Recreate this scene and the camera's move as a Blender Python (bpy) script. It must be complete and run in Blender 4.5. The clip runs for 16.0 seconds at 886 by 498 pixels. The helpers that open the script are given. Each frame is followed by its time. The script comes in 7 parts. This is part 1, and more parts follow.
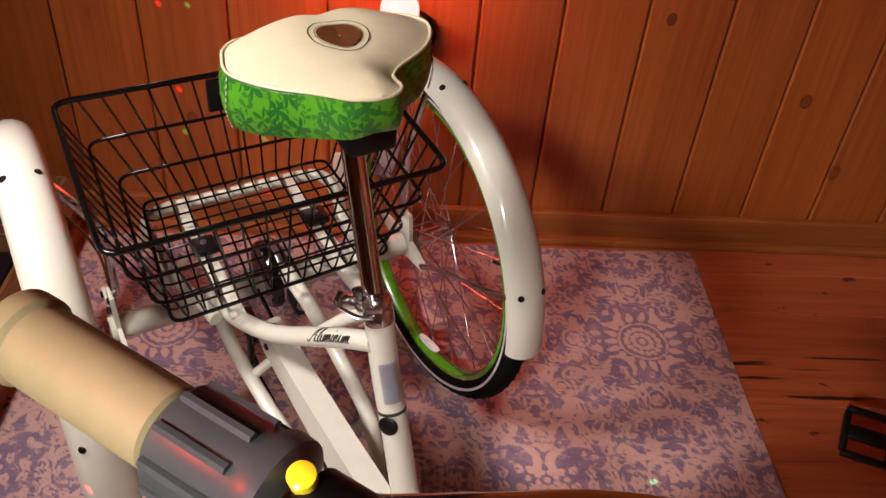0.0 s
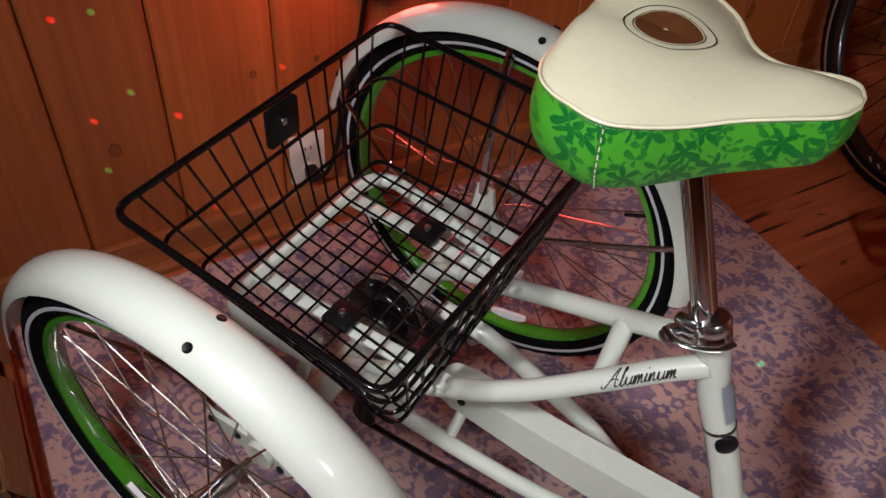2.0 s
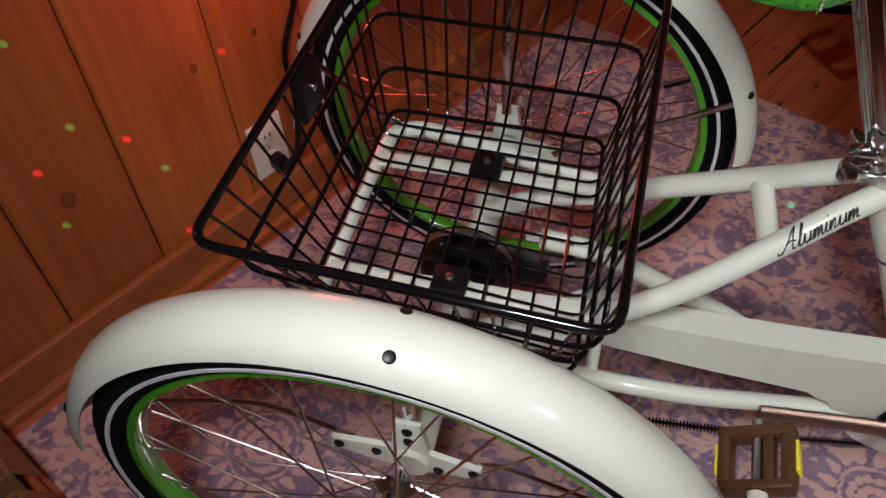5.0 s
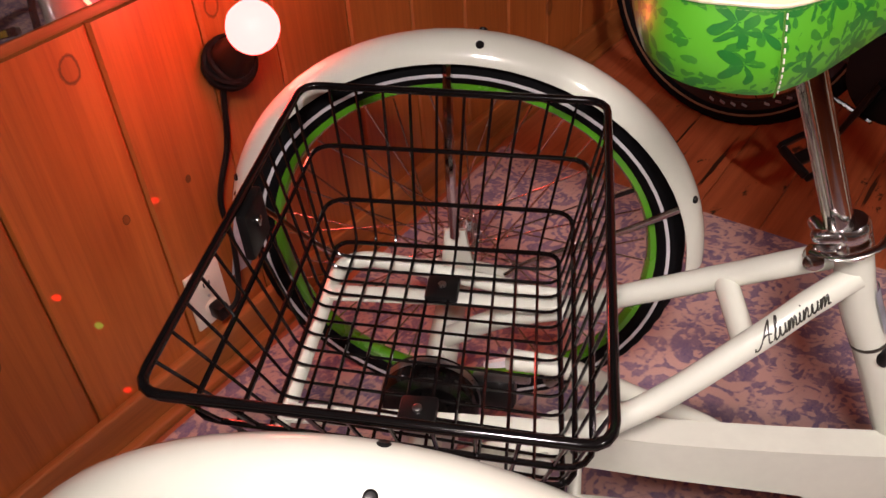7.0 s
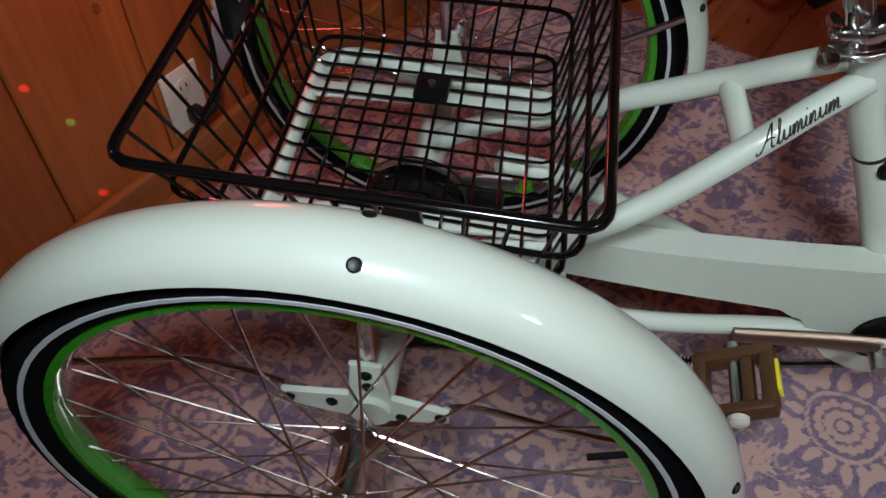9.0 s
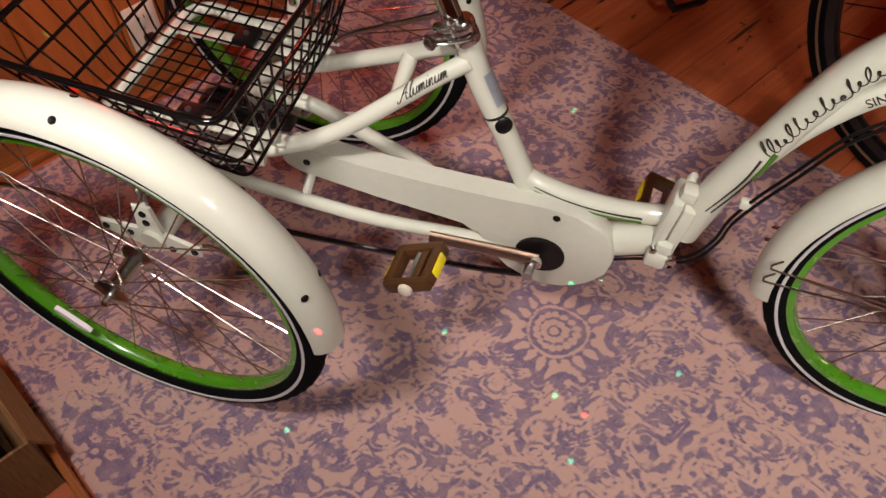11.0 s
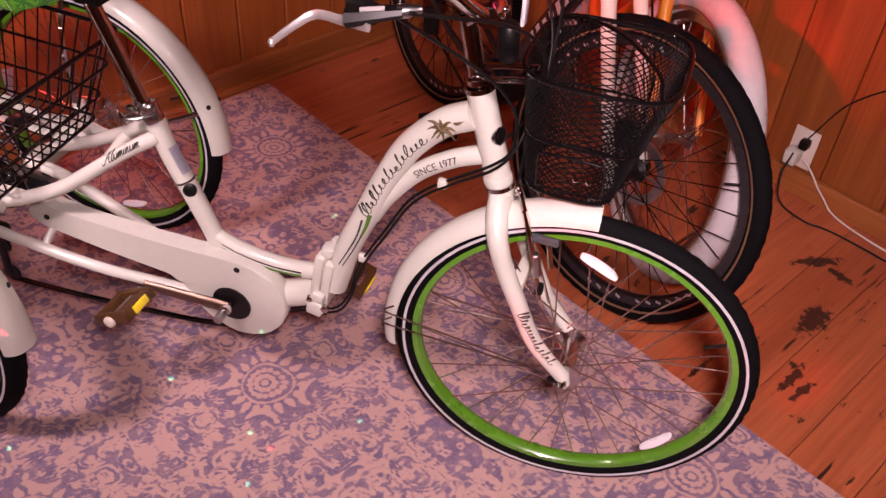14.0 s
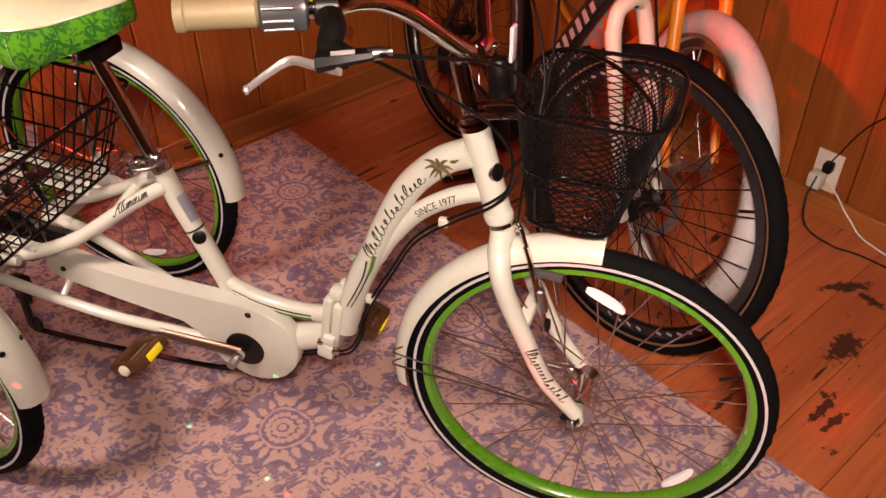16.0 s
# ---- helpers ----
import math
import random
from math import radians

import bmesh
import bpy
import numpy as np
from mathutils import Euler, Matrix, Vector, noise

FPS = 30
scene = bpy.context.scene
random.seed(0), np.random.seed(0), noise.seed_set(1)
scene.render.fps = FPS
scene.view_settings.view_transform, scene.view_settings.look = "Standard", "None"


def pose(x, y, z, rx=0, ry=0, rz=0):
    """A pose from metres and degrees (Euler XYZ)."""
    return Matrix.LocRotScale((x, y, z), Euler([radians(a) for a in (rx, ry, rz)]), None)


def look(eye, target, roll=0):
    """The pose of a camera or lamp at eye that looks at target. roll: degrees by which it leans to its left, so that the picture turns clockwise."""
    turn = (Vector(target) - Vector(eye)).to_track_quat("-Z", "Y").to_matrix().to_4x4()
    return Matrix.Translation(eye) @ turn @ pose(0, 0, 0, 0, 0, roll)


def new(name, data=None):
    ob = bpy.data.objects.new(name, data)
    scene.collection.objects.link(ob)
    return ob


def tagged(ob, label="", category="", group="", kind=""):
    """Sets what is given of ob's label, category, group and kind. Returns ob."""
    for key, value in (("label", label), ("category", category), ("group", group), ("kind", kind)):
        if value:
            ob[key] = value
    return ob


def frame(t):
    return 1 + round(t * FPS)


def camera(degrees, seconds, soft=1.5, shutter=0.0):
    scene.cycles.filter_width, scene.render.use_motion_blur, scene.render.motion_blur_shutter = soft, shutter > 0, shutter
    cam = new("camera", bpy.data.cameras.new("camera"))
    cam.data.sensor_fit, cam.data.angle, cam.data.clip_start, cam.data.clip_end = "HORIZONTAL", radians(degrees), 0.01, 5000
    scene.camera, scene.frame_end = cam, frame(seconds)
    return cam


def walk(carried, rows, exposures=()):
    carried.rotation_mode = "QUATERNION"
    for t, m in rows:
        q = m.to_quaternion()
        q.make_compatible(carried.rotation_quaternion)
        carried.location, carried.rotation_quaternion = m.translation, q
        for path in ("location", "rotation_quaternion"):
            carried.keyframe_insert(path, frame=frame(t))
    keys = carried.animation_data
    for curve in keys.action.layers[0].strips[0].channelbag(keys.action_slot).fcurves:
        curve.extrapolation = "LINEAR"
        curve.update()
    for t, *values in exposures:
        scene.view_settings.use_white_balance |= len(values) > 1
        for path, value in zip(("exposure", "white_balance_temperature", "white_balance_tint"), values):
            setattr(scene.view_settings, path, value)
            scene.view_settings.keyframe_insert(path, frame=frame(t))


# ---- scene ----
cam = camera(54.8, 16.0)
PATH = [
    (0, (0.531, -0.367, 1.348), (-0.761, 0.477, 0.076), 5.5),
    (0.5, (0.301, -0.413, 1.337), (-0.894, 0.525, 0.035), 5.9),
    (1, (0.145, -0.56, 1.34), (-0.742, 0.569, -0.053), 4.6),
    (1.5, (0.012, -0.663, 1.354), (-0.722, 0.537, -0.069), 5.8),
    (2, (-0.089, -0.653, 1.301), (-0.79, 0.551, -0.133), 4.9),
    (2.5, (-0.03, -0.769, 1.327), (-0.713, 0.433, -0.118), 2.8),
    (3, (-0.015, -0.858, 1.345), (-0.685, 0.361, -0.092), 2.1),
    (3.5, (-0.041, -0.76, 1.318), (-0.802, 0.387, -0.133), -0.3),
    (4, (-0.15, -0.7, 1.306), (-0.858, 0.431, -0.183), -3.0),
    (4.2, (-0.222, -0.703, 1.287), (-0.849, 0.455, -0.219), -3.3),
    (6.3, (-0.401, -0.676, 1.093), (-0.69, 0.711, -0.319), -5.9),
    (6.5, (-0.395, -0.68, 1.106), (-0.684, 0.732, -0.281), -5.8),
    (6.7, (-0.385, -0.685, 1.123), (-0.684, 0.769, -0.217), -5.7),
    (7, (-0.389, -0.682, 1.148), (-0.678, 0.839, -0.118), -4.7),
    (7.5, (-0.395, -0.688, 1.155), (-0.681, 0.881, -0.053), -4.2),
    (8, (-0.402, -0.679, 1.143), (-0.678, 0.877, -0.082), -4.3),
    (8.5, (-0.408, -0.68, 1.113), (-0.668, 0.798, -0.208), -3.9),
    (9, (-0.397, -0.692, 1.086), (-0.619, 0.583, -0.438), -1.8),
    (9.2, (-0.383, -0.708, 1.08), (-0.596, 0.457, -0.531), -1.6),
    (11.3, (0.265, -0.952, 1.391), (-0.207, 0.208, -0.168), -2.1),
    (11.5, (0.328, -0.983, 1.412), (-0.157, 0.24, -0.094), -0.7),
    (12, (0.596, -0.981, 1.424), (0.034, 0.322, 0.014), 2.7),
    (12.5, (0.771, -0.995, 1.444), (0.122, 0.306, 0.071), 1.9),
    (13, (0.765, -1.035, 1.44), (0.093, 0.271, 0.083), 1.3),
    (13.5, (0.707, -1.061, 1.436), (0.22, 0.355, 0.109), 4.3),
    (14, (0.741, -1.077, 1.449), (0.299, 0.376, 0.148), 4.1),
    (14.5, (0.759, -1.078, 1.448), (0.283, 0.381, 0.165), 2.9),
    (15, (0.777, -1.069, 1.458), (0.254, 0.385, 0.189), 1.4),
    (15.5, (0.786, -1.064, 1.454), (0.245, 0.399, 0.202), 0.6),
    (16, (0.794, -1.047, 1.447), (0.242, 0.424, 0.209), -0.2),
]
EXPOSURES = [(0.0, 0.23, 6800, 32), (0.6, 0.23, 7900, 51), (0.9, -0.30, 6500, 20), (1.5, -0.07, 5800, 24), (2.0, -0.35, 5750, 19), (3.0, -0.38, 5900, 35), (4.0, -0.38, 5950, 30), (6.5, -0.25, 5550, 11), (7.0, 0.16, 6600, 32), (7.5, 0.01, 6500, 27), (8.2, 0.21, 6400, 25), (8.5, -0.28, 5500, 9), (9.1, -0.60, 5250, 5), (10.2, -0.25, 5900, 11), (11.1, -0.05, 6700, 29), (11.3, -0.12, 6400, 48), (11.5, -0.16, 7500, 51), (11.8, -0.12, 7700, 49), (12.5, -0.03, 7700, 46), (13.55, 0.0, 7600, 49), (13.65, 0.15, 6900, 66), (14.55, 0.15, 6900, 66), (14.7, 0.04, 8300, 46), (15.5, 0.07, 8300, 47), (16.0, 0.15, 7850, 42)]
walk(cam, [(t, look(eye, target, roll)) for t, eye, target, roll in PATH], EXPOSURES)

# ---- world, lamps and exposure ----
world = bpy.data.worlds.new("room_dark")
scene.world = world
world.use_nodes = True
world.node_tree.nodes["Background"].inputs[0].default_value = (0.004, 0.002, 0.001, 1)
world.node_tree.nodes["Background"].inputs[1].default_value = 1.0

ROOM = pose(0, 0, 0, 0, 0, -28.0)      # the room's own axes: u out from the boarded wall, v along it
UC = (math.cos(radians(-28)), math.sin(radians(-28)))


def uv(u, v, z=0.0):
    """A point of the room's axes in the world."""
    return Vector((u * UC[0] - v * UC[1], u * UC[1] + v * UC[0], z))


def lamp(name, kind, at, power, colour, size=0.1, target=None, spot=None, blend=0.2, spread=115):
    data = bpy.data.lights.new(name, kind)
    data.energy, data.color = power, colour
    if kind == "AREA":
        data.shape, data.size, data.spread = "DISK", size, radians(spread)
    else:
        data.shadow_soft_size = size
    if spot:
        data.spot_size, data.spot_blend = radians(spot), blend
    ob = new(name, data)
    ob.matrix_world = look(at, target) if target else Matrix.Translation(at)
    return ob


U0W = -1.06
CAM_FILL2 = Vector((0.84, -1.16, 1.70))    # second stand-in for the camera's light, further along
CAM_FILL = Vector((-0.42, -0.82, 1.50))     # unseen stand-in for the camera's own light, over the near side of the rug
BULB = Vector((-0.83, 0.372, 0.655))   # the red globe bulb by the wall
PARTY = uv(0.55, -1.65, 2.05)          # the party light on the far side of the room
# two added fill lights, fixed in place of the light carried at the camera
lamp("camera_fill_light", "AREA", CAM_FILL, 4.6, (0.98, 0.97, 0.87), 0.18, (-0.54, 0.06, 0.33), spread=90)
lamp("camera_fill_light", "AREA", CAM_FILL2, 15.0, (0.96, 0.97, 0.85), 0.18, (0.98, 0.55, 0.15), spread=108)
lamp("red_bulb_light", "POINT", BULB, 3.2, (1.0, 0.12, 0.06), 0.045)
lamp("party_red_light", "SPOT", PARTY, 420.0, (1.0, 0.06, 0.025), 0.05, uv(0.02, 1.58, 0.95), 32, 0.9)

# small coloured dots and soft red patches thrown by the party light
RED, GREEN = (1.0, 0.03, 0.05), (0.05, 1.0, 0.45)
DOTS = [(U0W, -0.56, 0.57, RED), (U0W, -0.54, 0.37, RED), (U0W, -0.40, 0.34, RED), (U0W, -0.20, 0.39, RED), (U0W, -0.36, 0.10, RED), (U0W, 0.50, 0.37, RED),
        (U0W, -0.50, 0.57, GREEN), (U0W, -0.47, 0.41, GREEN), (U0W, -0.54, 0.26, GREEN), (U0W, -0.36, 0.25, GREEN), (U0W, 0.44, 0.60, GREEN),
        (-0.12, -0.49, 0.01, GREEN), (-0.08, -0.16, 0.01, GREEN), (0.15, -0.11, 0.01, GREEN), (0.25, -0.18, 0.01, GREEN), (0.04, 0.14, 0.01, GREEN), (-0.31, 0.45, 0.01, GREEN), (0.27, 0.08, 0.01, GREEN), (0.28, -0.29, 0.01, GREEN),
        (0.21, -0.10, 0.01, RED), (-0.14, -0.16, 0.01, RED), (-0.01, -0.60, 0.01, RED)]
for du, dv, dz, dc in DOTS:
    lamp("party_dot_light", "SPOT", PARTY, 1100.0 if dc is RED else 900.0, dc, 0.0, uv(du, dv, dz), 1.0, 0.1)
for du, dv, dz, size in ((0.58, 1.03, 0.0, 4), (0.57, 0.69, 0.0, 3), (0.85, 0.93, 0.0, 3.5), (0.31, 1.58, 0.40, 4), (-1.06, 1.02, 0.15, 4), (0.95, 0.35, 0.0, 3)):
    lamp("party_patch_light", "SPOT", PARTY, 190.0, (1.0, 0.05, 0.05), 0.02, uv(du, dv, dz), size, 1.0)

# ---- materials ----
MATS = {}


def nodes_of(name):
    m = bpy.data.materials.new(name)
    m.use_nodes = True
    return m, m.node_tree.nodes, m.node_tree.links, m.node_tree.nodes["Principled BSDF"]


def N(nt, kind, **kw):
    n = nt.nodes.new(kind)
    for k, v in kw.items():
        n.inputs[k.replace("_", " ")].default_value = v
    return n


def ramp(nt, stops, fac):
    r = nt.nodes.new("ShaderNodeValToRGB")
    el = r.color_ramp.elements
    while len(el) < len(stops):
        el.new(0.5)
    for e, (p, c) in zip(el, stops):
        e.position, e.color = p, (*c, 1) if len(c) == 3 else c
    nt.links.new(fac, r.inputs[0])
    return r


def mathn(nt, op, a, b=None, c=None):
    n = nt.nodes.new("ShaderNodeMath")
    n.operation = op
    for i, v in enumerate((a, b, c)):
        if v is None:
            continue
        if isinstance(v, (int, float)):
            n.inputs[i].default_value = v
        else:
            nt.links.new(v, n.inputs[i])
    return n.outputs[0]


def mixc(nt, fac, a, b, mode="MIX"):
    n = nt.nodes.new("ShaderNodeMix")
    n.data_type, n.blend_type = "RGBA", mode
    for i, v in ((0, fac), (6, a), (7, b)):
        if isinstance(v, (int, float)):
            n.inputs[i].default_value = v
        elif isinstance(v, tuple):
            n.inputs[i].default_value = (*v, 1)
        else:
            nt.links.new(v, n.inputs[i])
    return n.outputs[2]


def bump(nt, bsdf, height, strength=0.2, dist=0.002):
    b = nt.nodes.new("ShaderNodeBump")
    b.inputs["Strength"].default_value, b.inputs["Distance"].default_value = strength, dist
    nt.links.new(height, b.inputs["Height"])
    nt.links.new(b.outputs[0], bsdf.inputs["Normal"])


def simple(name, colour, rough=0.4, metal=0.0, vary=0.12, scale=40.0, coat=0.0, bumps=0.0, spec=0.5):
    """A plain painted, plastic or metal surface with faint mottling and uneven gloss."""
    m, nn, ll, b = nodes_of(name)
    nt = m.node_tree
    tc = nt.nodes.new("ShaderNodeTexCoord")
    no = N(nt, "ShaderNodeTexNoise", Scale=scale, Detail=5.0, Roughness=0.6)
    ll.new(tc.outputs["Object"], no.inputs["Vector"])
    big = N(nt, "ShaderNodeTexNoise", Scale=scale * 0.15, Detail=3.0)
    ll.new(tc.outputs["Object"], big.inputs["Vector"])
    f = mathn(nt, "MULTIPLY_ADD", no.outputs[0], 0.5, mathn(nt, "MULTIPLY", big.outputs[0], 0.5))
    lo = tuple(c * (1 - vary) for c in colour)
    hi = tuple(min(1, c * (1 + vary)) for c in colour)
    r = ramp(nt, [(0.3, lo), (0.7, hi)], f)
    ll.new(r.outputs[0], b.inputs["Base Color"])
    rr = N(nt, "ShaderNodeMapRange")
    for i, v in ((3, max(0.02, rough * 0.75)), (4, min(1, rough * 1.3))):
        rr.inputs[i].default_value = v
    ll.new(f, rr.inputs[0])
    ll.new(rr.outputs[0], b.inputs["Roughness"])
    b.inputs["Metallic"].default_value = metal
    b.inputs["Specular IOR Level"].default_value = spec
    b.inputs["Coat Weight"].default_value = coat
    b.inputs["Coat Roughness"].default_value = 0.04
    if bumps:
        bump(nt, b, no.outputs[0], bumps)
    MATS[name] = m
    return m


simple("white_paint", (0.605, 0.622, 0.530), 0.32, 0, 0.04, 12, 1.0, 0.0, 0.3)
simple("white_plastic", (0.585, 0.595, 0.51), 0.45, 0, 0.05, 60, 0.1)
simple("green_paint", (0.058, 0.262, 0.010), 0.26, 0, 0.08, 20, 1.0)
simple("tyre_rubber", (0.0045, 0.0045, 0.005), 0.85, 0, 0.3, 90, 0, 0.3, 0.06)
simple("reflective_strip", (0.66, 0.66, 0.68), 0.4, 0.2, 0.06, 120)
simple("prism_white", (0.95, 0.95, 0.95), 0.25, 0, 0.04, 300, 0.6, 0.6)
simple("chrome", (0.62, 0.60, 0.58), 0.10, 1.0, 0.05, 30)
simple("crank_steel", (0.28, 0.19, 0.14), 0.42, 1.0, 0.15, 60)
simple("spoke_steel", (0.62, 0.52, 0.47), 0.24, 1.0, 0.12, 80)
simple("steel", (0.45, 0.44, 0.43), 0.28, 1.0, 0.12, 80)
simple("polished_alloy", (0.62, 0.60, 0.59), 0.20, 1.0, 0.06, 60)
simple("alloy", (0.66, 0.64, 0.61), 0.36, 0.75, 0.08, 80)
simple("black_wire", (0.0035, 0.003, 0.003), 0.11, 0, 0.2, 80, 0.0, 0.0, 0.5)
simple("black_mesh", (0.004, 0.0035, 0.0035), 0.6, 0, 0.2, 80, 0, 0, 0.12)
simple("black_plastic", (0.005, 0.0045, 0.0045), 0.36, 0, 0.25, 60, 0, 0, 0.25)
simple("black_rubber_cable", (0.004, 0.004, 0.004), 0.5, 0, 0.2, 60, 0, 0, 0.2)
simple("cream_leather", (0.72, 0.66, 0.45), 0.36, 0, 0.04, 150, 0.15, 0.15)
simple("grip_cream", (0.31, 0.275, 0.145), 0.5, 0, 0.08, 90, 0, 0.2)
simple("grey_rubber", (0.05, 0.062, 0.066), 0.34, 0, 0.2, 60)
simple("seat_wood", (0.13, 0.045, 0.015), 0.3, 0, 0.35, 60)
simple("pedal_brown", (0.075, 0.03, 0.008), 0.4, 0, 0.2, 60)
simple("yellow_reflector", (0.95, 0.75, 0.02), 0.2, 0, 0.1, 200, 0.5)
simple("decal_black", (0.02, 0.018, 0.012), 0.4, 0, 0.1, 60)
simple("decal_green", (0.06, 0.17, 0.02), 0.4, 0, 0.1, 60)
simple("decal_gold", (0.10, 0.065, 0.02), 0.4, 0, 0.3, 90)
simple("orange_paint", (0.80, 0.24, 0.015), 0.3, 0, 0.06, 20, 0.5)
simple("silver_tyre", (0.48, 0.45, 0.44), 0.28, 0, 0.12, 60, 0, 0.2)
simple("tan_wall", (0.17, 0.085, 0.04), 0.6, 0, 0.2, 60)
simple("black_frame_paint", (0.012, 0.011, 0.012), 0.25, 0, 0.2, 40, 0.4)
simple("pale_letter", (0.30, 0.29, 0.28), 0.45, 0, 0.1, 60)
simple("outlet_plastic", (0.66, 0.60, 0.50), 0.4, 0, 0.05, 80)
simple("white_cord", (0.62, 0.58, 0.52), 0.5, 0, 0.06, 60)
simple("black_leather", (0.007, 0.006, 0.007), 0.32, 0, 0.3, 40, 0, 0.25, 0.5)
simple("black_cloth", (0.008, 0.007, 0.008), 0.8, 0, 0.4, 30, 0, 0.4, 0.2)
simple("striped_red", (0.5, 0.02, 0.02), 0.6, 0, 0.1, 60)
simple("clear_plastic", (0.42, 0.43, 0.48), 0.2, 0, 0.2, 60)
simple("pink_rubber", (0.75, 0.10, 0.22), 0.4, 0, 0.1, 60)
simple("yellow_green", (0.5, 0.62, 0.03), 0.4, 0, 0.1, 60)
simple("plaster", (0.22, 0.18, 0.15), 0.8, 0, 0.08, 20, 0, 0.1)
simple("window_dark", (0.004, 0.003, 0.003), 0.6)


def card_material():
    m, nn, ll, b = nodes_of("cardboard")
    nt = m.node_tree
    tc = nt.nodes.new("ShaderNodeTexCoord")
    mp = N(nt, "ShaderNodeMapping")
    mp.inputs["Scale"].default_value = (8, 90, 8)
    ll.new(tc.outputs["Object"], mp.inputs[0])
    no = N(nt, "ShaderNodeTexNoise", Scale=3.0, Detail=5.0)
    ll.new(mp.outputs[0], no.inputs["Vector"])
    r = ramp(nt, [(0.3, (0.16, 0.070, 0.022)), (0.7, (0.25, 0.12, 0.042))], no.outputs[0])
    ll.new(r.outputs[0], b.inputs["Base Color"])
    b.inputs["Roughness"].default_value = 0.85
    bump(nt, b, no.outputs[0], 0.2)
    MATS["cardboard"] = m


card_material()


STAINS = [(1.178, 0.650, 62, 0.075, 0.036), (1.135, 0.430, 60, 0.070, 0.014), (1.160, 0.400, 55, 0.050, 0.012), (1.185, 0.885, 25, 0.080, 0.022), (1.24, 0.85, -40, 0.045, 0.018), (0.930, 0.378, 60, 0.060, 0.007)]   # x, y, turn, half sizes


KNOTS = [(-0.257, 0.641, 0.017, 0.22), (-0.006, 0.634, 0.015, 0.15), (-0.132, 0.390, 0.006, 0.8), (-0.256, 0.388, 0.007, 0.5), (0.52, 0.60, 0.012, 0.7), (0.88, 0.42, 0.014, 0.5), (1.28, 0.66, 0.013, 0.6), (-0.52, 0.30, 0.012, 0.4)]   # along the wall, height, radius, core


def wood(name, light, dark, axis, rough=0.42, knots=True, splits=0.0, coat=0.0):
    """Pine boards: grain along an axis, each board shifted by its own random number, oval knots, dark splits."""
    m, nn, ll, b = nodes_of(name)
    nt = m.node_tree
    tc = nt.nodes.new("ShaderNodeTexCoord")
    oi = nt.nodes.new("ShaderNodeObjectInfo")
    sh = nt.nodes.new("ShaderNodeVectorMath")
    sh.operation = "MULTIPLY_ADD"
    cx = nt.nodes.new("ShaderNodeCombineXYZ")
    for i in range(3):
        ll.new(oi.outputs["Random"], cx.inputs[i])
    ll.new(cx.outputs[0], sh.inputs[0])
    sh.inputs[1].default_value = (7.3, 5.1, 9.7)
    ll.new(tc.outputs["Object"], sh.inputs[2])
    mp = N(nt, "ShaderNodeMapping")
    sc = [14.0, 14.0, 14.0]
    sc[axis] = 0.9
    mp.inputs["Scale"].default_value = sc
    ll.new(sh.outputs[0], mp.inputs[0])
    # knots push the grain aside
    kmap = N(nt, "ShaderNodeMapping")
    ks = [3.0, 3.0, 3.0]
    ks[axis] = 2.0
    kmap.inputs["Scale"].default_value = ks
    ll.new(sh.outputs[0], kmap.inputs[0])
    vor = N(nt, "ShaderNodeTexVoronoi", Scale=1.0, Randomness=1.0)
    ll.new(kmap.outputs[0], vor.inputs["Vector"])
    kd = vor.outputs["Distance"]
    knot = ramp(nt, [(0.0, (0.75, 0.75, 0.75)), (0.020, (0.35, 0.35, 0.35)), (0.034, (0.45, 0.45, 0.45)), (0.042, (1, 1, 1)), (0.060, (0, 0, 0))], kd)
    warp = ramp(nt, [(0.0, (1, 1, 1)), (0.2, (0, 0, 0))], kd)
    g = N(nt, "ShaderNodeTexNoise", Scale=1.0, Detail=7.0, Roughness=0.62, Distortion=0.6)
    ll.new(mp.outputs[0], g.inputs["Vector"])
    wv = nt.nodes.new("ShaderNodeTexWave")
    wv.wave_type, wv.bands_direction = "BANDS", "XYZ"[(axis + 1) % 3]
    wv.inputs["Scale"].default_value, wv.inputs["Distortion"].default_value = 0.35, 14.0
    wv.inputs["Detail"].default_value, wv.inputs["Detail Scale"].default_value = 3.0, 0.6
    ll.new(mp.outputs[0], wv.inputs["Vector"])
    f = mathn(nt, "MULTIPLY_ADD", wv.outputs[1], 0.16, mathn(nt, "MULTIPLY", g.outputs[0], 0.84))
    f = mathn(nt, "MULTIPLY_ADD", warp.outputs[0], -0.10, f)
    r = ramp(nt, [(0.25, dark), (0.5, tuple((a + c) / 2 for a, c in zip(light, dark))), (0.75, light)], f)
    col = r.outputs[0]
    fm = N(nt, "ShaderNodeMapping")
    fs = [75.0, 75.0, 75.0]
    fs[axis] = 2.4
    fm.inputs["Scale"].default_value = fs
    ll.new(sh.outputs[0], fm.inputs[0])
    fn = N(nt, "ShaderNodeTexNoise", Scale=1.0, Detail=4.0, Roughness=0.7)
    ll.new(fm.outputs[0], fn.inputs["Vector"])
    streak = ramp(nt, [(0.28, (0.66, 0.60, 0.54)), (0.62, (1.06, 1.06, 1.06))], fn.outputs[0])
    col = mixc(nt, 0.8, col, streak.outputs[0], "MULTIPLY")
    tone = mathn(nt, "MULTIPLY_ADD", oi.outputs["Random"], 0.16 if splits else 0.34, 0.92 if splits else 0.80)
    hsv = N(nt, "ShaderNodeHueSaturation")
    ll.new(tone, hsv.inputs["Value"])
    ll.new(col, hsv.inputs["Color"])
    col = hsv.outputs[0]
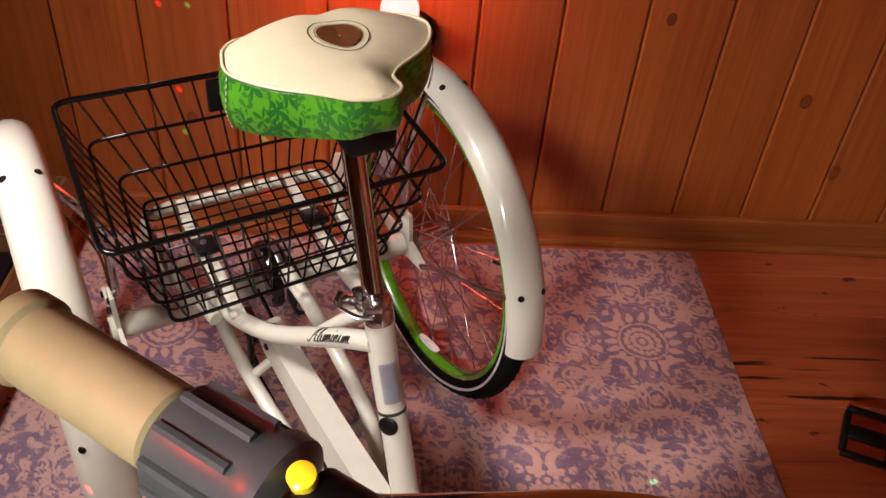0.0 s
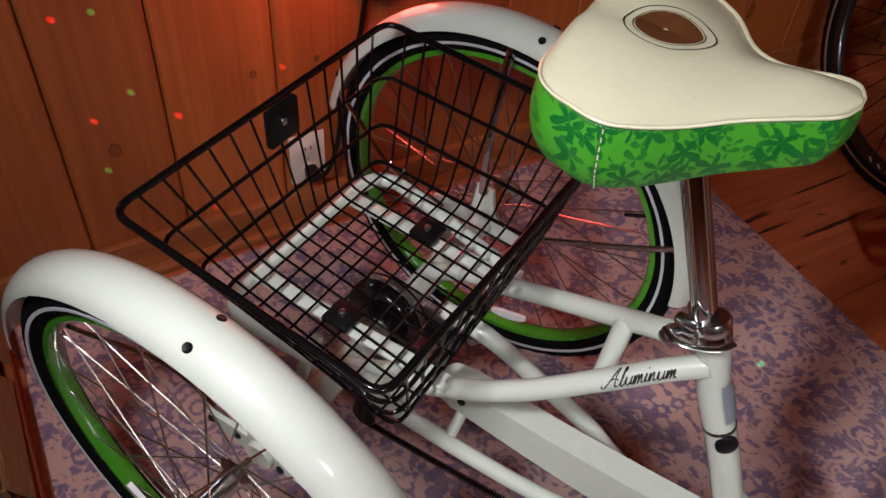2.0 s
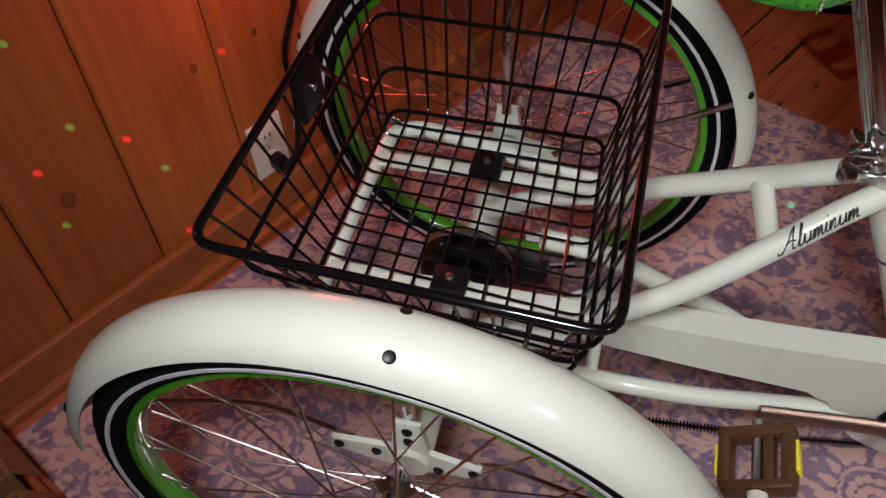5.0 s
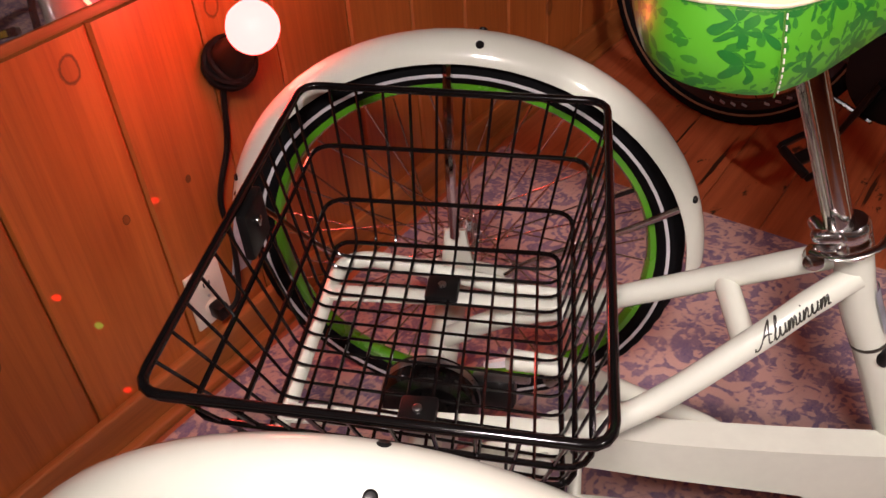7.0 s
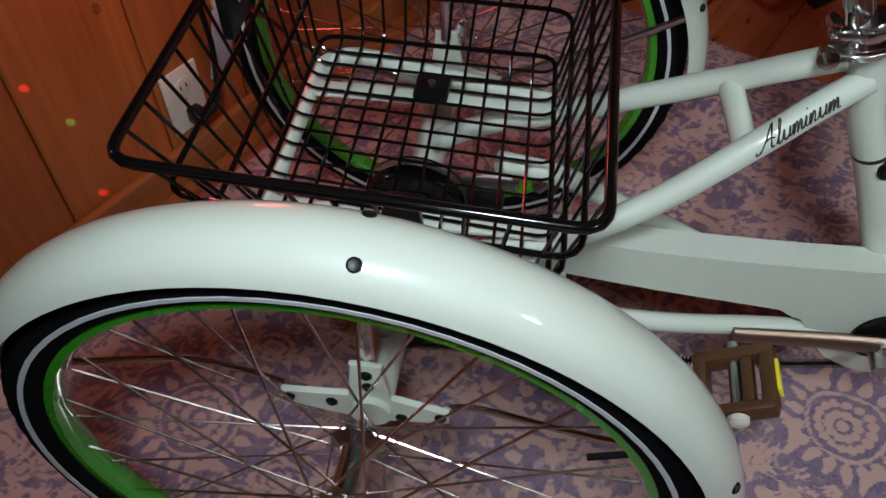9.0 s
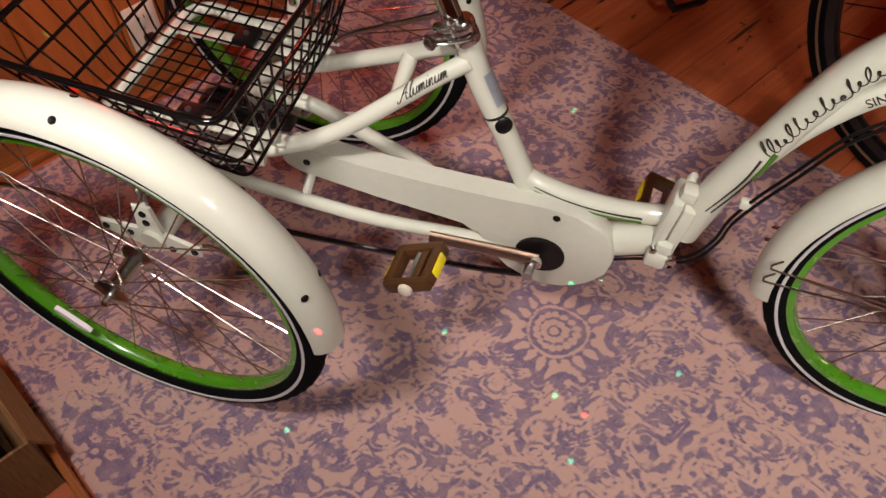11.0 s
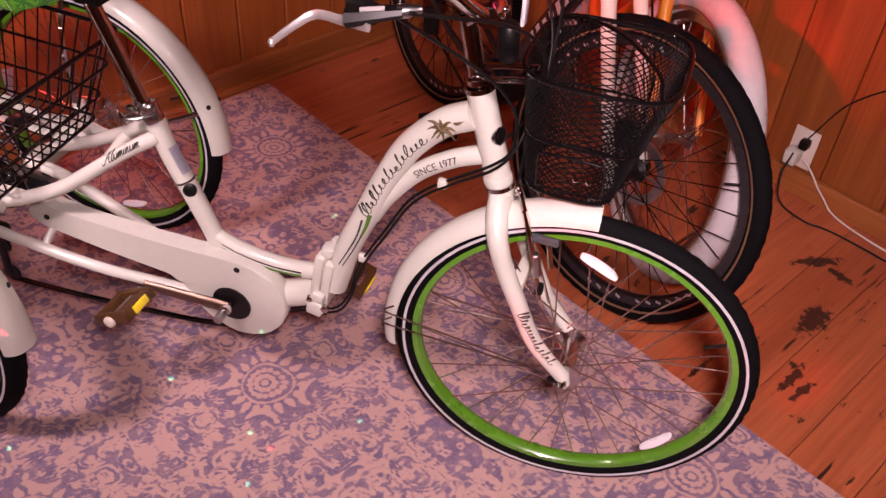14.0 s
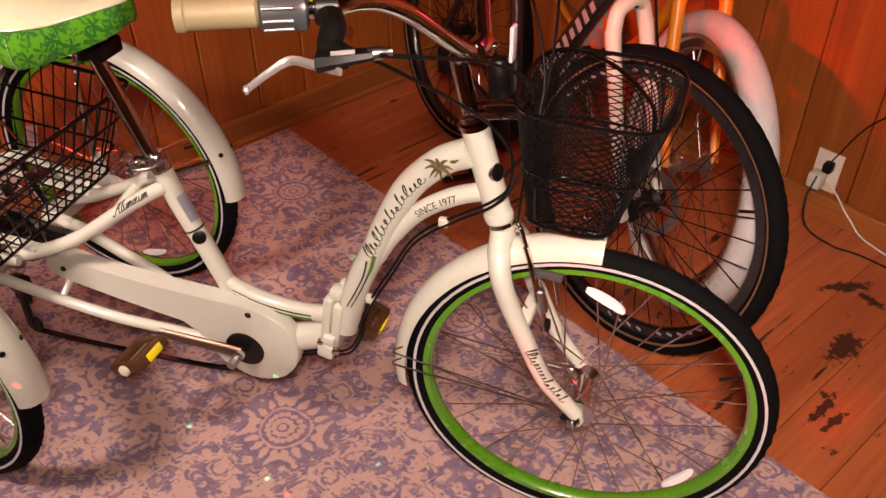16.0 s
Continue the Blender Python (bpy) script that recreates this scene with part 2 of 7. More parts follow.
    if knots:
        col = mixc(nt, mathn(nt, "MULTIPLY", knot.outputs[0], 0.75), col, tuple(c * 0.22 for c in dark))
        geo = nt.nodes.new("ShaderNodeNewGeometry")
        rag = N(nt, "ShaderNodeTexNoise", Scale=60.0, Detail=4.0, Roughness=0.6)
        ll.new(geo.outputs["Position"], rag.inputs["Vector"])
        for kv, kz, kr, ring in KNOTS:
            p = uv(-1.06, kv, kz)
            em = N(nt, "ShaderNodeMapping")
            em.vector_type = "TEXTURE"
            em.inputs["Location"].default_value = p
            em.inputs["Scale"].default_value = (kr, kr, kr * 1.35)
            ll.new(geo.outputs["Position"], em.inputs[0])
            ln = nt.nodes.new("ShaderNodeVectorMath")
            ln.operation = "LENGTH"
            ll.new(em.outputs[0], ln.inputs[0])
            e = mathn(nt, "MULTIPLY_ADD", mathn(nt, "SUBTRACT", rag.outputs[0], 0.5), 0.5, ln.outputs["Value"])
            sp = ramp(nt, [(0.0, (ring, ring, ring)), (0.66, (ring, ring, ring)), (0.80, (0.85, 0.85, 0.85)), (0.92, (0.55, 0.55, 0.55)), (1.0, (0, 0, 0))], e)
            col = mixc(nt, sp.outputs[0], col, tuple(c * 0.16 for c in dark))
    hgt = f
    if splits:
        smap = N(nt, "ShaderNodeMapping")
        ss = [34.0, 34.0, 34.0]
        ss[axis] = 2.3
        smap.inputs["Scale"].default_value = ss
        ll.new(sh.outputs[0], smap.inputs[0])
        sn = N(nt, "ShaderNodeTexNoise", Scale=1.0, Detail=3.0, Roughness=0.55)
        ll.new(smap.outputs[0], sn.inputs["Vector"])
        st = ramp(nt, [(0.665, (0, 0, 0)), (0.70, (1, 1, 1))], sn.outputs[0])
        gm = N(nt, "ShaderNodeMapping")
        gs = [16.0, 16.0, 16.0]
        gs[axis] = 7.0
        gm.inputs["Scale"].default_value = gs
        ll.new(sh.outputs[0], gm.inputs[0])
        gn = N(nt, "ShaderNodeTexNoise", Scale=1.0, Detail=8.0, Roughness=0.72)
        ll.new(gm.outputs[0], gn.inputs["Vector"])
        gg = ramp(nt, [(0.615, (0, 0, 0)), (0.645, (1, 1, 1))], gn.outputs[0])
        bl = N(nt, "ShaderNodeTexNoise", Scale=5.0, Detail=4.0)
        ll.new(sh.outputs[0], bl.inputs["Vector"])
        bs = ramp(nt, [(0.62, (0, 0, 0)), (0.70, (1, 1, 1))], bl.outputs[0])
        col = mixc(nt, mathn(nt, "MULTIPLY", mathn(nt, "MAXIMUM", st.outputs[0], gg.outputs[0]), splits), col, (0.012, 0.006, 0.003))
        col = mixc(nt, mathn(nt, "MULTIPLY", bs.outputs[0], 0.45), col, tuple(c * 0.35 for c in dark))
        hgt = mathn(nt, "SUBTRACT", f, st.outputs[0])
        # old black stains with ragged edges
        geo = nt.nodes.new("ShaderNodeNewGeometry")
        rag = N(nt, "ShaderNodeTexNoise", Scale=46.0, Detail=6.0, Roughness=0.75)
        ll.new(geo.outputs["Position"], rag.inputs["Vector"])
        for sx, sy, turn, long, wide in STAINS:
            em = N(nt, "ShaderNodeMapping")
            em.vector_type = "TEXTURE"
            em.inputs["Location"].default_value = (sx, sy, 0)
            em.inputs["Rotation"].default_value = (0, 0, radians(turn))
            em.inputs["Scale"].default_value = (long, wide, 1)
            ll.new(geo.outputs["Position"], em.inputs[0])
            ln = nt.nodes.new("ShaderNodeVectorMath")
            ln.operation = "LENGTH"
            ll.new(em.outputs[0], ln.inputs[0])
            e = mathn(nt, "MULTIPLY_ADD", mathn(nt, "SUBTRACT", rag.outputs[0], 0.5), 3.4, ln.outputs["Value"])
            sp = ramp(nt, [(0.72, (0.9, 0.9, 0.9)), (0.86, (0, 0, 0))], e)
            col = mixc(nt, sp.outputs[0], col, (0.010, 0.007, 0.005))
    ll.new(col, b.inputs["Base Color"])
    rg = N(nt, "ShaderNodeMapRange")
    rg.inputs[3].default_value, rg.inputs[4].default_value = rough * 0.8, min(1, rough * 1.35)
    ll.new(g.outputs[0], rg.inputs[0])
    ll.new(rg.outputs[0], b.inputs["Roughness"])
    b.inputs["Coat Weight"].default_value = coat
    b.inputs["Coat Roughness"].default_value = 0.25
    bump(nt, b, hgt, 0.25, 0.0015)
    MATS[name] = m
    return m


wood("pine_wall", (0.42, 0.118, 0.021), (0.31, 0.076, 0.0128), 2, 0.42, True, 0.0, 0.25)
wood("pine_trim_v", (0.42, 0.14, 0.032), (0.25, 0.07, 0.014), 1, 0.45, False, 0.0, 0.2)
wood("pine_trim_u", (0.42, 0.14, 0.032), (0.25, 0.07, 0.014), 0, 0.45, False, 0.0, 0.2)
wood("floor_wood", (0.56, 0.148, 0.050), (0.37, 0.085, 0.028), 1, 0.5, False, 0.95, 0.15)


def rug_material():
    """Woven rug: faded damask, dusty pink figures on violet grey, with a worn, woven edge to every figure."""
    m, nn, ll, b = nodes_of("rug_weave")
    nt = m.node_tree
    tc = nt.nodes.new("ShaderNodeTexCoord")
    at = nt.nodes.new("ShaderNodeAttribute")
    at.attribute_name = "figure"
    ragged = N(nt, "ShaderNodeTexNoise", Scale=150.0, Detail=4.0, Roughness=0.7)
    ll.new(tc.outputs["Object"], ragged.inputs["Vector"])
    patch = N(nt, "ShaderNodeTexNoise", Scale=34.0, Detail=3.0)
    ll.new(tc.outputs["Object"], patch.inputs["Vector"])
    edge = mathn(nt, "ADD", at.outputs["Fac"], mathn(nt, "MULTIPLY", mathn(nt, "SUBTRACT", ragged.outputs[0], 0.5), 0.6))
    edge = mathn(nt, "ADD", edge, mathn(nt, "MULTIPLY", mathn(nt, "SUBTRACT", patch.outputs[0], 0.5), 0.5))
    pat = ramp(nt, [(0.36, (1, 1, 1)), (0.58, (0, 0, 0))], edge).outputs[0]
    # fading and weave
    fade = N(nt, "ShaderNodeTexNoise", Scale=26.0, Detail=6.0, Roughness=0.72)
    ll.new(tc.outputs["Object"], fade.inputs["Vector"])
    ff = ramp(nt, [(0.30, (0.62, 0.62, 0.62)), (0.58, (1, 1, 1))], fade.outputs[0]).outputs[0]
    fine = N(nt, "ShaderNodeTexNoise", Scale=260.0, Detail=3.0)
    ll.new(tc.outputs["Object"], fine.inputs["Vector"])
    k = mathn(nt, "MULTIPLY", mathn(nt, "MULTIPLY", pat, ff), mathn(nt, "MULTIPLY_ADD", fine.outputs[0], 0.7, 0.55))
    big = N(nt, "ShaderNodeTexNoise", Scale=3.0, Detail=3.0)
    ll.new(tc.outputs["Object"], big.inputs["Vector"])
    base = ramp(nt, [(0.3, (0.55, 0.348, 0.302)), (0.7, (0.62, 0.394, 0.340))], big.outputs[0]).outputs[0]
    ink = ramp(nt, [(0.3, (0.145, 0.110, 0.215)), (0.7, (0.178, 0.130, 0.225))], big.outputs[0]).outputs[0]
    col = mixc(nt, k, base, ink)
    wv = nt.nodes.new("ShaderNodeTexWave")
    wv.inputs["Scale"].default_value = 120.0
    ll.new(tc.outputs["Object"], wv.inputs["Vector"])
    col = mixc(nt, mathn(nt, "MULTIPLY", wv.outputs[1], 0.18), col, (0.12, 0.09, 0.10))
    ll.new(col, b.inputs["Base Color"])
    b.inputs["Roughness"].default_value = 0.95
    b.inputs["Specular IOR Level"].default_value = 0.15
    bump(nt, b, mathn(nt, "ADD", fine.outputs[0], mathn(nt, "MULTIPLY", k, -0.6)), 0.4, 0.002)
    MATS["rug_weave"] = m


rug_material()


def print_material():
    """Green leather with a darker tropical leaf print."""
    m, nn, ll, b = nodes_of("green_print")
    nt = m.node_tree
    tc = nt.nodes.new("ShaderNodeTexCoord")
    wob = N(nt, "ShaderNodeTexNoise", Scale=28.0, Detail=3.0, Distortion=0.8)
    ll.new(tc.outputs["Object"], wob.inputs["Vector"])
    w = nt.nodes.new("ShaderNodeVectorMath")
    w.operation = "MULTIPLY_ADD"
    ll.new(wob.outputs[1], w.inputs[0])
    w.inputs[1].default_value = (0.014, 0.014, 0.014)
    ll.new(tc.outputs["Object"], w.inputs[2])
    no = N(nt, "ShaderNodeTexNoise", Scale=60.0, Detail=4.0, Distortion=1.0)
    ll.new(tc.outputs["Object"], no.inputs["Vector"])
    masks = []
    for scale, petals, reach, seed in ((40.0, 5.0, 0.66, 0.0), (64.0, 3.0, 0.62, 2.3)):
        off = nt.nodes.new("ShaderNodeVectorMath")
        off.inputs[1].default_value = (seed, seed, seed)
        ll.new(w.outputs[0], off.inputs[0])
        vo = N(nt, "ShaderNodeTexVoronoi", Scale=scale)
        ll.new(off.outputs[0], vo.inputs["Vector"])
        d = nt.nodes.new("ShaderNodeVectorMath")
        d.operation = "SUBTRACT"
        ll.new(off.outputs[0], d.inputs[0])
        ll.new(vo.outputs["Position"], d.inputs[1])
        q = nt.nodes.new("ShaderNodeSeparateXYZ")
        ll.new(d.outputs[0], q.inputs[0])
        ang = mathn(nt, "ARCTAN2", q.outputs[2], mathn(nt, "ADD", q.outputs[0], q.outputs[1]))
        turn = mathn(nt, "MULTIPLY", vo.outputs["Color"], 9.0)
        lobe = mathn(nt, "MULTIPLY_ADD", mathn(nt, "COSINE", mathn(nt, "MULTIPLY_ADD", ang, petals, turn)), 0.38, 0.62)
        inside = mathn(nt, "SUBTRACT", mathn(nt, "MULTIPLY", lobe, reach), vo.outputs["Distance"])
        masks.append(ramp(nt, [(0.0, (0, 0, 0)), (0.035, (1, 1, 1))], inside).outputs[0])
    f = mathn(nt, "MAXIMUM", masks[0], mathn(nt, "MULTIPLY", masks[1], 0.8))
    f = mathn(nt, "MULTIPLY", f, mathn(nt, "MULTIPLY_ADD", no.outputs[0], 0.5, 0.62))
    r = ramp(nt, [(0.0, (0.058, 0.305, 0.014)), (0.9, (0.004, 0.125, 0.016))], f)
    ll.new(r.outputs[0], b.inputs["Base Color"])
    b.inputs["Roughness"].default_value = 0.38
    b.inputs["Coat Weight"].default_value = 0.2
    bump(nt, b, no.outputs[0], 0.12, 0.001)
    MATS["green_print"] = m


print_material()


def glow(name, colour, strength):
    m, nn, ll, b = nodes_of(name)
    b.inputs["Base Color"].default_value = (*colour, 1)
    b.inputs["Emission Color"].default_value = (*colour, 1)
    b.inputs["Emission Strength"].default_value = strength
    MATS[name] = m


glow("bulb_glow", (1.0, 0.075, 0.06), 11.0)
# glowing disc of the added fill fixtures
glow("fill_glow", (1.0, 0.86, 0.70), 6.0)


def glass(name):
    m, nn, ll, b = nodes_of(name)
    b.inputs["Base Color"].default_value = (0.02, 0.02, 0.02, 1)
    b.inputs["Roughness"].default_value = 0.02
    b.inputs["Specular IOR Level"].default_value = 1.0
    b.inputs["IOR"].default_value = 1.9
    MATS[name] = m


glass("night_glass")

# ---- tools ----
from mathutils.bvhtree import BVHTree


def finish(bm, name, material, smooth=True):
    me = bpy.data.meshes.new(name)
    bmesh.ops.recalc_face_normals(bm, faces=bm.faces)
    bm.to_mesh(me)
    bm.free()
    if smooth:
        for p in me.polygons:
            p.use_smooth = True
        me.set_sharp_from_angle(angle=radians(40))
    me.materials.append(MATS[material])
    return me


def part(name, bm, material, parent=None, label="", smooth=True):
    """One mesh object, under a thing or a part."""
    ob = new(name, finish(bm, name, material, smooth))
    ob.parent = parent
    if label:
        ob["label"] = label
    return ob


def root(name, label, category, at=(0, 0, 0), group="", kind=""):
    ob = new(name)
    ob.empty_display_size = 0.05
    ob.location = at
    return tagged(ob, label, category, group, kind)


def under(ob, parent):
    """Hangs ob under parent and keeps its place in the world."""
    ob.parent = parent
    ob.matrix_parent_inverse = parent.matrix_world.inverted()
    return ob


def spline(pts, n=8, closed=False):
    """A smooth line through the points."""
    P = [Vector(p) for p in pts]
    if len(P) == 2:
        return [P[0].lerp(P[1], i / n) for i in range(n + 1)] if n > 1 else P
    out = []
    m = len(P)
    for i in range(m if closed else m - 1):
        if closed:
            a, b, c, d = P[i - 1], P[i], P[(i + 1) % m], P[(i + 2) % m]
        else:
            b, c = P[i], P[i + 1]
            a = P[i - 1] if i else b * 2 - c
            d = P[i + 2] if i + 2 < m else c * 2 - b
        for k in range(n):
            t = k / n
            out.append(0.5 * (2 * b + (c - a) * t + (2 * a - 5 * b + 4 * c - d) * t * t + (3 * b - a - 3 * c + d) * t ** 3))
    if not closed:
        out.append(P[-1])
    return out


def sweep(bm, line, radius, sides=12, closed=False, caps=True, flat=(1.0, 1.0)):
    """A tube along a line; radius is a number or one for each end, flat squashes it (across, up)."""
    n = len(line)
    rad = radius if callable(radius) else ((lambda t: radius) if isinstance(radius, (int, float)) else (lambda t: radius[0] * (1 - t) + radius[1] * t))
    rings = []
    prev = None
    for i, p in enumerate(line):
        a = line[i - 1] if (i or closed) else p
        c = line[(i + 1) % n] if (i + 1 < n or closed) else p
        d = (c - a).normalized()
        if prev is None:
            up = Vector((0, 0, 1)) if abs(d.z) < 0.95 else Vector((1, 0, 0))
        else:
            up = prev
        s = d.cross(up).normalized()
        up = s.cross(d).normalized()
        prev = up
        r = rad(i / max(1, n - 1))
        rings.append([bm.verts.new(p + s * (math.cos(2 * math.pi * k / sides) * r * flat[0]) + up * (math.sin(2 * math.pi * k / sides) * r * flat[1])) for k in range(sides)])
    for i in range(n if closed else n - 1):
        A, B = rings[i], rings[(i + 1) % n]
        for k in range(sides):
            bm.faces.new((A[k], A[(k + 1) % sides], B[(k + 1) % sides], B[k]))
    if caps and not closed:
        bm.faces.new(rings[0])
        bm.faces.new(list(reversed(rings[-1])))
    return bm


def tube(pts, radius, sides=12, n=8, closed=False, bm=None, flat=(1.0, 1.0)):
    bm = bm or bmesh.new()
    return sweep(bm, spline(pts, n, closed) if len(pts) > 2 else [Vector(p) for p in pts], radius, sides, closed, True, flat)


def box(size, at=(0, 0, 0), bevel=0.0, bm=None, m=None, seg=2):
    bm = bm or bmesh.new()
    mm = (m or Matrix.Identity(4)) @ Matrix.Translation(at) @ Matrix.Diagonal((*size, 1))
    g = bmesh.ops.create_cube(bm, size=1.0, matrix=mm)
    if bevel:
        es = list({e for v in g["verts"] for e in v.link_edges})
        bmesh.ops.bevel(bm, geom=es, offset=bevel, segments=seg, profile=0.5, affect="EDGES")
    return bm


def lathe(profile, at=(0, 0, 0), axis=(0, 0, 1), sides=24, bm=None, closed=False):
    """Turns (radius, height) pairs about an axis."""
    bm = bm or bmesh.new()
    q = Vector((0, 0, 1)).rotation_difference(Vector(axis)).to_matrix()
    rings = []
    for r, h in profile:
        rings.append([bm.verts.new(Vector(at) + q @ Vector((r * math.cos(2 * math.pi * k / sides), r * math.sin(2 * math.pi * k / sides), h))) for k in range(sides)])
    for i in range(len(rings) if closed else len(rings) - 1):
        A, B = rings[i], rings[(i + 1) % len(rings)]
        for k in range(sides):
            bm.faces.new((A[k], A[(k + 1) % sides], B[(k + 1) % sides], B[k]))
    if not closed:
        for rg in (rings[0], list(reversed(rings[-1]))):
            bm.faces.new(rg)
    bmesh.ops.remove_doubles(bm, verts=bm.verts, dist=1e-6)
    return bm


def plate(outline, y0, y1, bevel=0.0, bm=None):
    """An (x, z) outline with a thickness along y."""
    bm = bm or bmesh.new()
    lo = [bm.verts.new((x, y0, z)) for x, z in outline]
    hi = [bm.verts.new((x, y1, z)) for x, z in outline]
    bm.faces.new(lo)
    bm.faces.new(list(reversed(hi)))
    n = len(outline)
    for i in range(n):
        bm.faces.new((lo[i], hi[i], hi[(i + 1) % n], lo[(i + 1) % n]))
    if bevel:
        es = [e for e in bm.edges if abs(e.verts[0].co.y - e.verts[1].co.y) < 1e-6]
        bmesh.ops.bevel(bm, geom=es, offset=bevel, segments=2, profile=0.5, affect="EDGES")
    return bm


def lettering(text, size, depth=0.0008, shear=0.0):
    """Built-in lettering as a mesh in its own xy plane."""
    cu = bpy.data.curves.new("text", "FONT")
    cu.body, cu.size, cu.extrude = text, size, depth
    cu.shear, cu.resolution_u = shear, 4
    cu.align_x, cu.align_y = "CENTER", "CENTER"
    ob = bpy.data.objects.new("text", cu)
    scene.collection.objects.link(ob)
    me = bpy.data.meshes.new_from_object(ob.evaluated_get(bpy.context.evaluated_depsgraph_get()))
    bpy.data.objects.remove(ob)
    bpy.data.curves.remove(cu)
    return me


def on_curve(name, text, size, material, line, at, r, out, parent, shear=0.0, label=""):
    """Writing that hugs a tube: line is the tube's axis, at its middle, out the side it faces."""
    me = lettering(text, size, 0.0003, shear)
    bm = bmesh.new()
    bm.from_mesh(me)
    for cut in (3, 1):
        bmesh.ops.subdivide_edges(bm, edges=[e for e in bm.edges if e.calc_length() > 0.004], cuts=cut)
    bm.to_mesh(me)
    bm.free()
    L = spline(line, 10)
    lens = [0.0]
    for a, b in zip(L, L[1:]):
        lens.append(lens[-1] + (b - a).length)
    mid = min(range(len(L)), key=lambda i: (L[i] - Vector(at)).length)
    o = Vector(out).normalized()
    for v in me.vertices:
        s = min(max(lens[mid] + v.co.x, 0.0), lens[-1] - 1e-6)
        k = max(i for i in range(len(L) - 1) if lens[i] <= s)
        c = L[k].lerp(L[k + 1], (s - lens[k]) / (lens[k + 1] - lens[k]))
        x = (L[k + 1] - L[k]).normalized()
        z = (o - x * o.dot(x)).normalized()
        y = z.cross(x)
        ph = v.co.y / r
        v.co = c + (z * math.cos(ph) + y * math.sin(ph)) * (r + 0.0006 + v.co.z)
    me.materials.clear()
    me.materials.append(MATS[material])
    ob = new(name, me)
    ob.parent = parent
    if label:
        ob["label"] = label
    return ob


def facing(at, along, out):
    """A pose whose x runs along the writing and whose z faces out."""
    x = Vector(along).normalized()
    z = Vector(out).normalized()
    y = z.cross(x).normalized()
    z = x.cross(y)
    return Matrix.Translation(at) @ Matrix((x, y, z)).transposed().to_4x4()


CACHE = {}


def shared(key, build, material, smooth=True):
    if key not in CACHE:
        CACHE[key] = finish(build(), key, material, smooth)
    return CACHE[key]


def sub(name, me, parent, m=None, label=""):
    ob = new(name, me)
    ob.parent = parent
    if m is not None:
        ob.matrix_basis = m
    if label:
        ob["label"] = label
    return ob

# ---- the room ----
U0, V1 = -1.06, 1.58               # faces of the boarded wall and of the wall with the white socket
U9, V9, TOP = 2.9, -2.3, 2.45      # the unseen sides of the room
PITCH = 0.185


def slab(name, lo, hi, material, label, category):
    size = [b - a for a, b in zip(lo, hi)]
    ob = part(name, box(size, [(a + b) / 2 for a, b in zip(lo, hi)]), material, smooth=False)
    ob.matrix_basis = ROOM
    return tagged(ob, label, category, kind="structure")


floor_ob = slab("floor", (U0 - 0.2, V9 - 0.2, -0.12), (U9 + 0.2, V1 + 0.2, -0.022), "floor_wood", "bare old plank floor, rough and split", "floor")
wall_b = slab("wall_boarded", (U0 - 0.16, V9 - 0.2, -0.02), (U0 - 0.022, V1 + 0.16, 0.68), "pine_trim_v", "low knotty pine board wall under a window", "wall")
slab("wall_boarded_upper", (U0 - 0.16, V9 - 0.2, 1.75), (U0 - 0.022, V1 + 0.16, TOP), "plaster", "plain wall over the window", "wall")
slab("wall_boarded_pier", (U0 - 0.16, 0.32, 0.68), (U0 - 0.022, V1 + 0.16, 1.75), "pine_trim_v", "pine board wall beside the window", "wall")
wall_s = slab("wall_socket", (U0 - 0.02, V1 + 0.022, -0.02), (U9, V1 + 0.16, TOP), "pine_trim_u", "knotty pine board wall with a white socket", "wall")
slab("wall_far", (U9, V9 - 0.2, -0.02), (U9 + 0.15, V1 + 0.16, TOP), "pine_trim_v", "plain pine wall", "wall")
slab("wall_near", (U0 - 0.16, V9 - 0.15, -0.02), (U9, V9, TOP), "pine_trim_u", "plain pine wall", "wall")
slab("ceiling", (U0 - 0.2, V9 - 0.2, TOP), (U9 + 0.2, V1 + 0.2, TOP + 0.1), "plaster", "plain ceiling", "ceiling")


def board_mesh(w, l, t, key, material, axis, e=0.004):
    """A board with eased long edges, its face towards local +x (wall) or +z (floor)."""
    bm = bmesh.new()
    prof = [(-w / 2, 0), (-w / 2, t - e), (-w / 2 + e * 1.2, t), (w / 2 - e * 1.2, t), (w / 2, t - e), (w / 2, 0)]
    A = [bm.verts.new((a, h, 0)) for a, h in prof]
    B = [bm.verts.new((a, h, l)) for a, h in prof]
    for i in range(6):
        bm.faces.new((A[i], A[(i + 1) % 6], B[(i + 1) % 6], B[i]))
    bm.faces.new(A)
    bm.faces.new(list(reversed(B)))
    turn = {"wall_v": Matrix(((0, 1, 0, 0), (1, 0, 0, 0), (0, 0, 1, 0), (0, 0, 0, 1))),
            "wall_u": Matrix(((1, 0, 0, 0), (0, -1, 0, 0), (0, 0, 1, 0), (0, 0, 0, 1))),
            "floor": Matrix(((1, 0, 0, 0), (0, 0, 1, 0), (0, 1, 0, 0), (0, 0, 0, 1)))}[axis]
    bmesh.ops.transform(bm, matrix=turn, verts=bm.verts)
    return finish(bm, key, material, False)


def lay(name, me, parent, at):
    ob = new(name, me)
    ob.parent = parent
    ob.location = at
    return ob


SEAMS = (-2.25, -2.07, -1.885, -1.70, -1.52, -1.335, -1.15, -0.968, -0.785, -0.606, -0.420, -0.212, -0.034, 0.110, 0.288, 0.469, 0.650, 0.825, 1.005, 1.19, 1.375, 1.56)


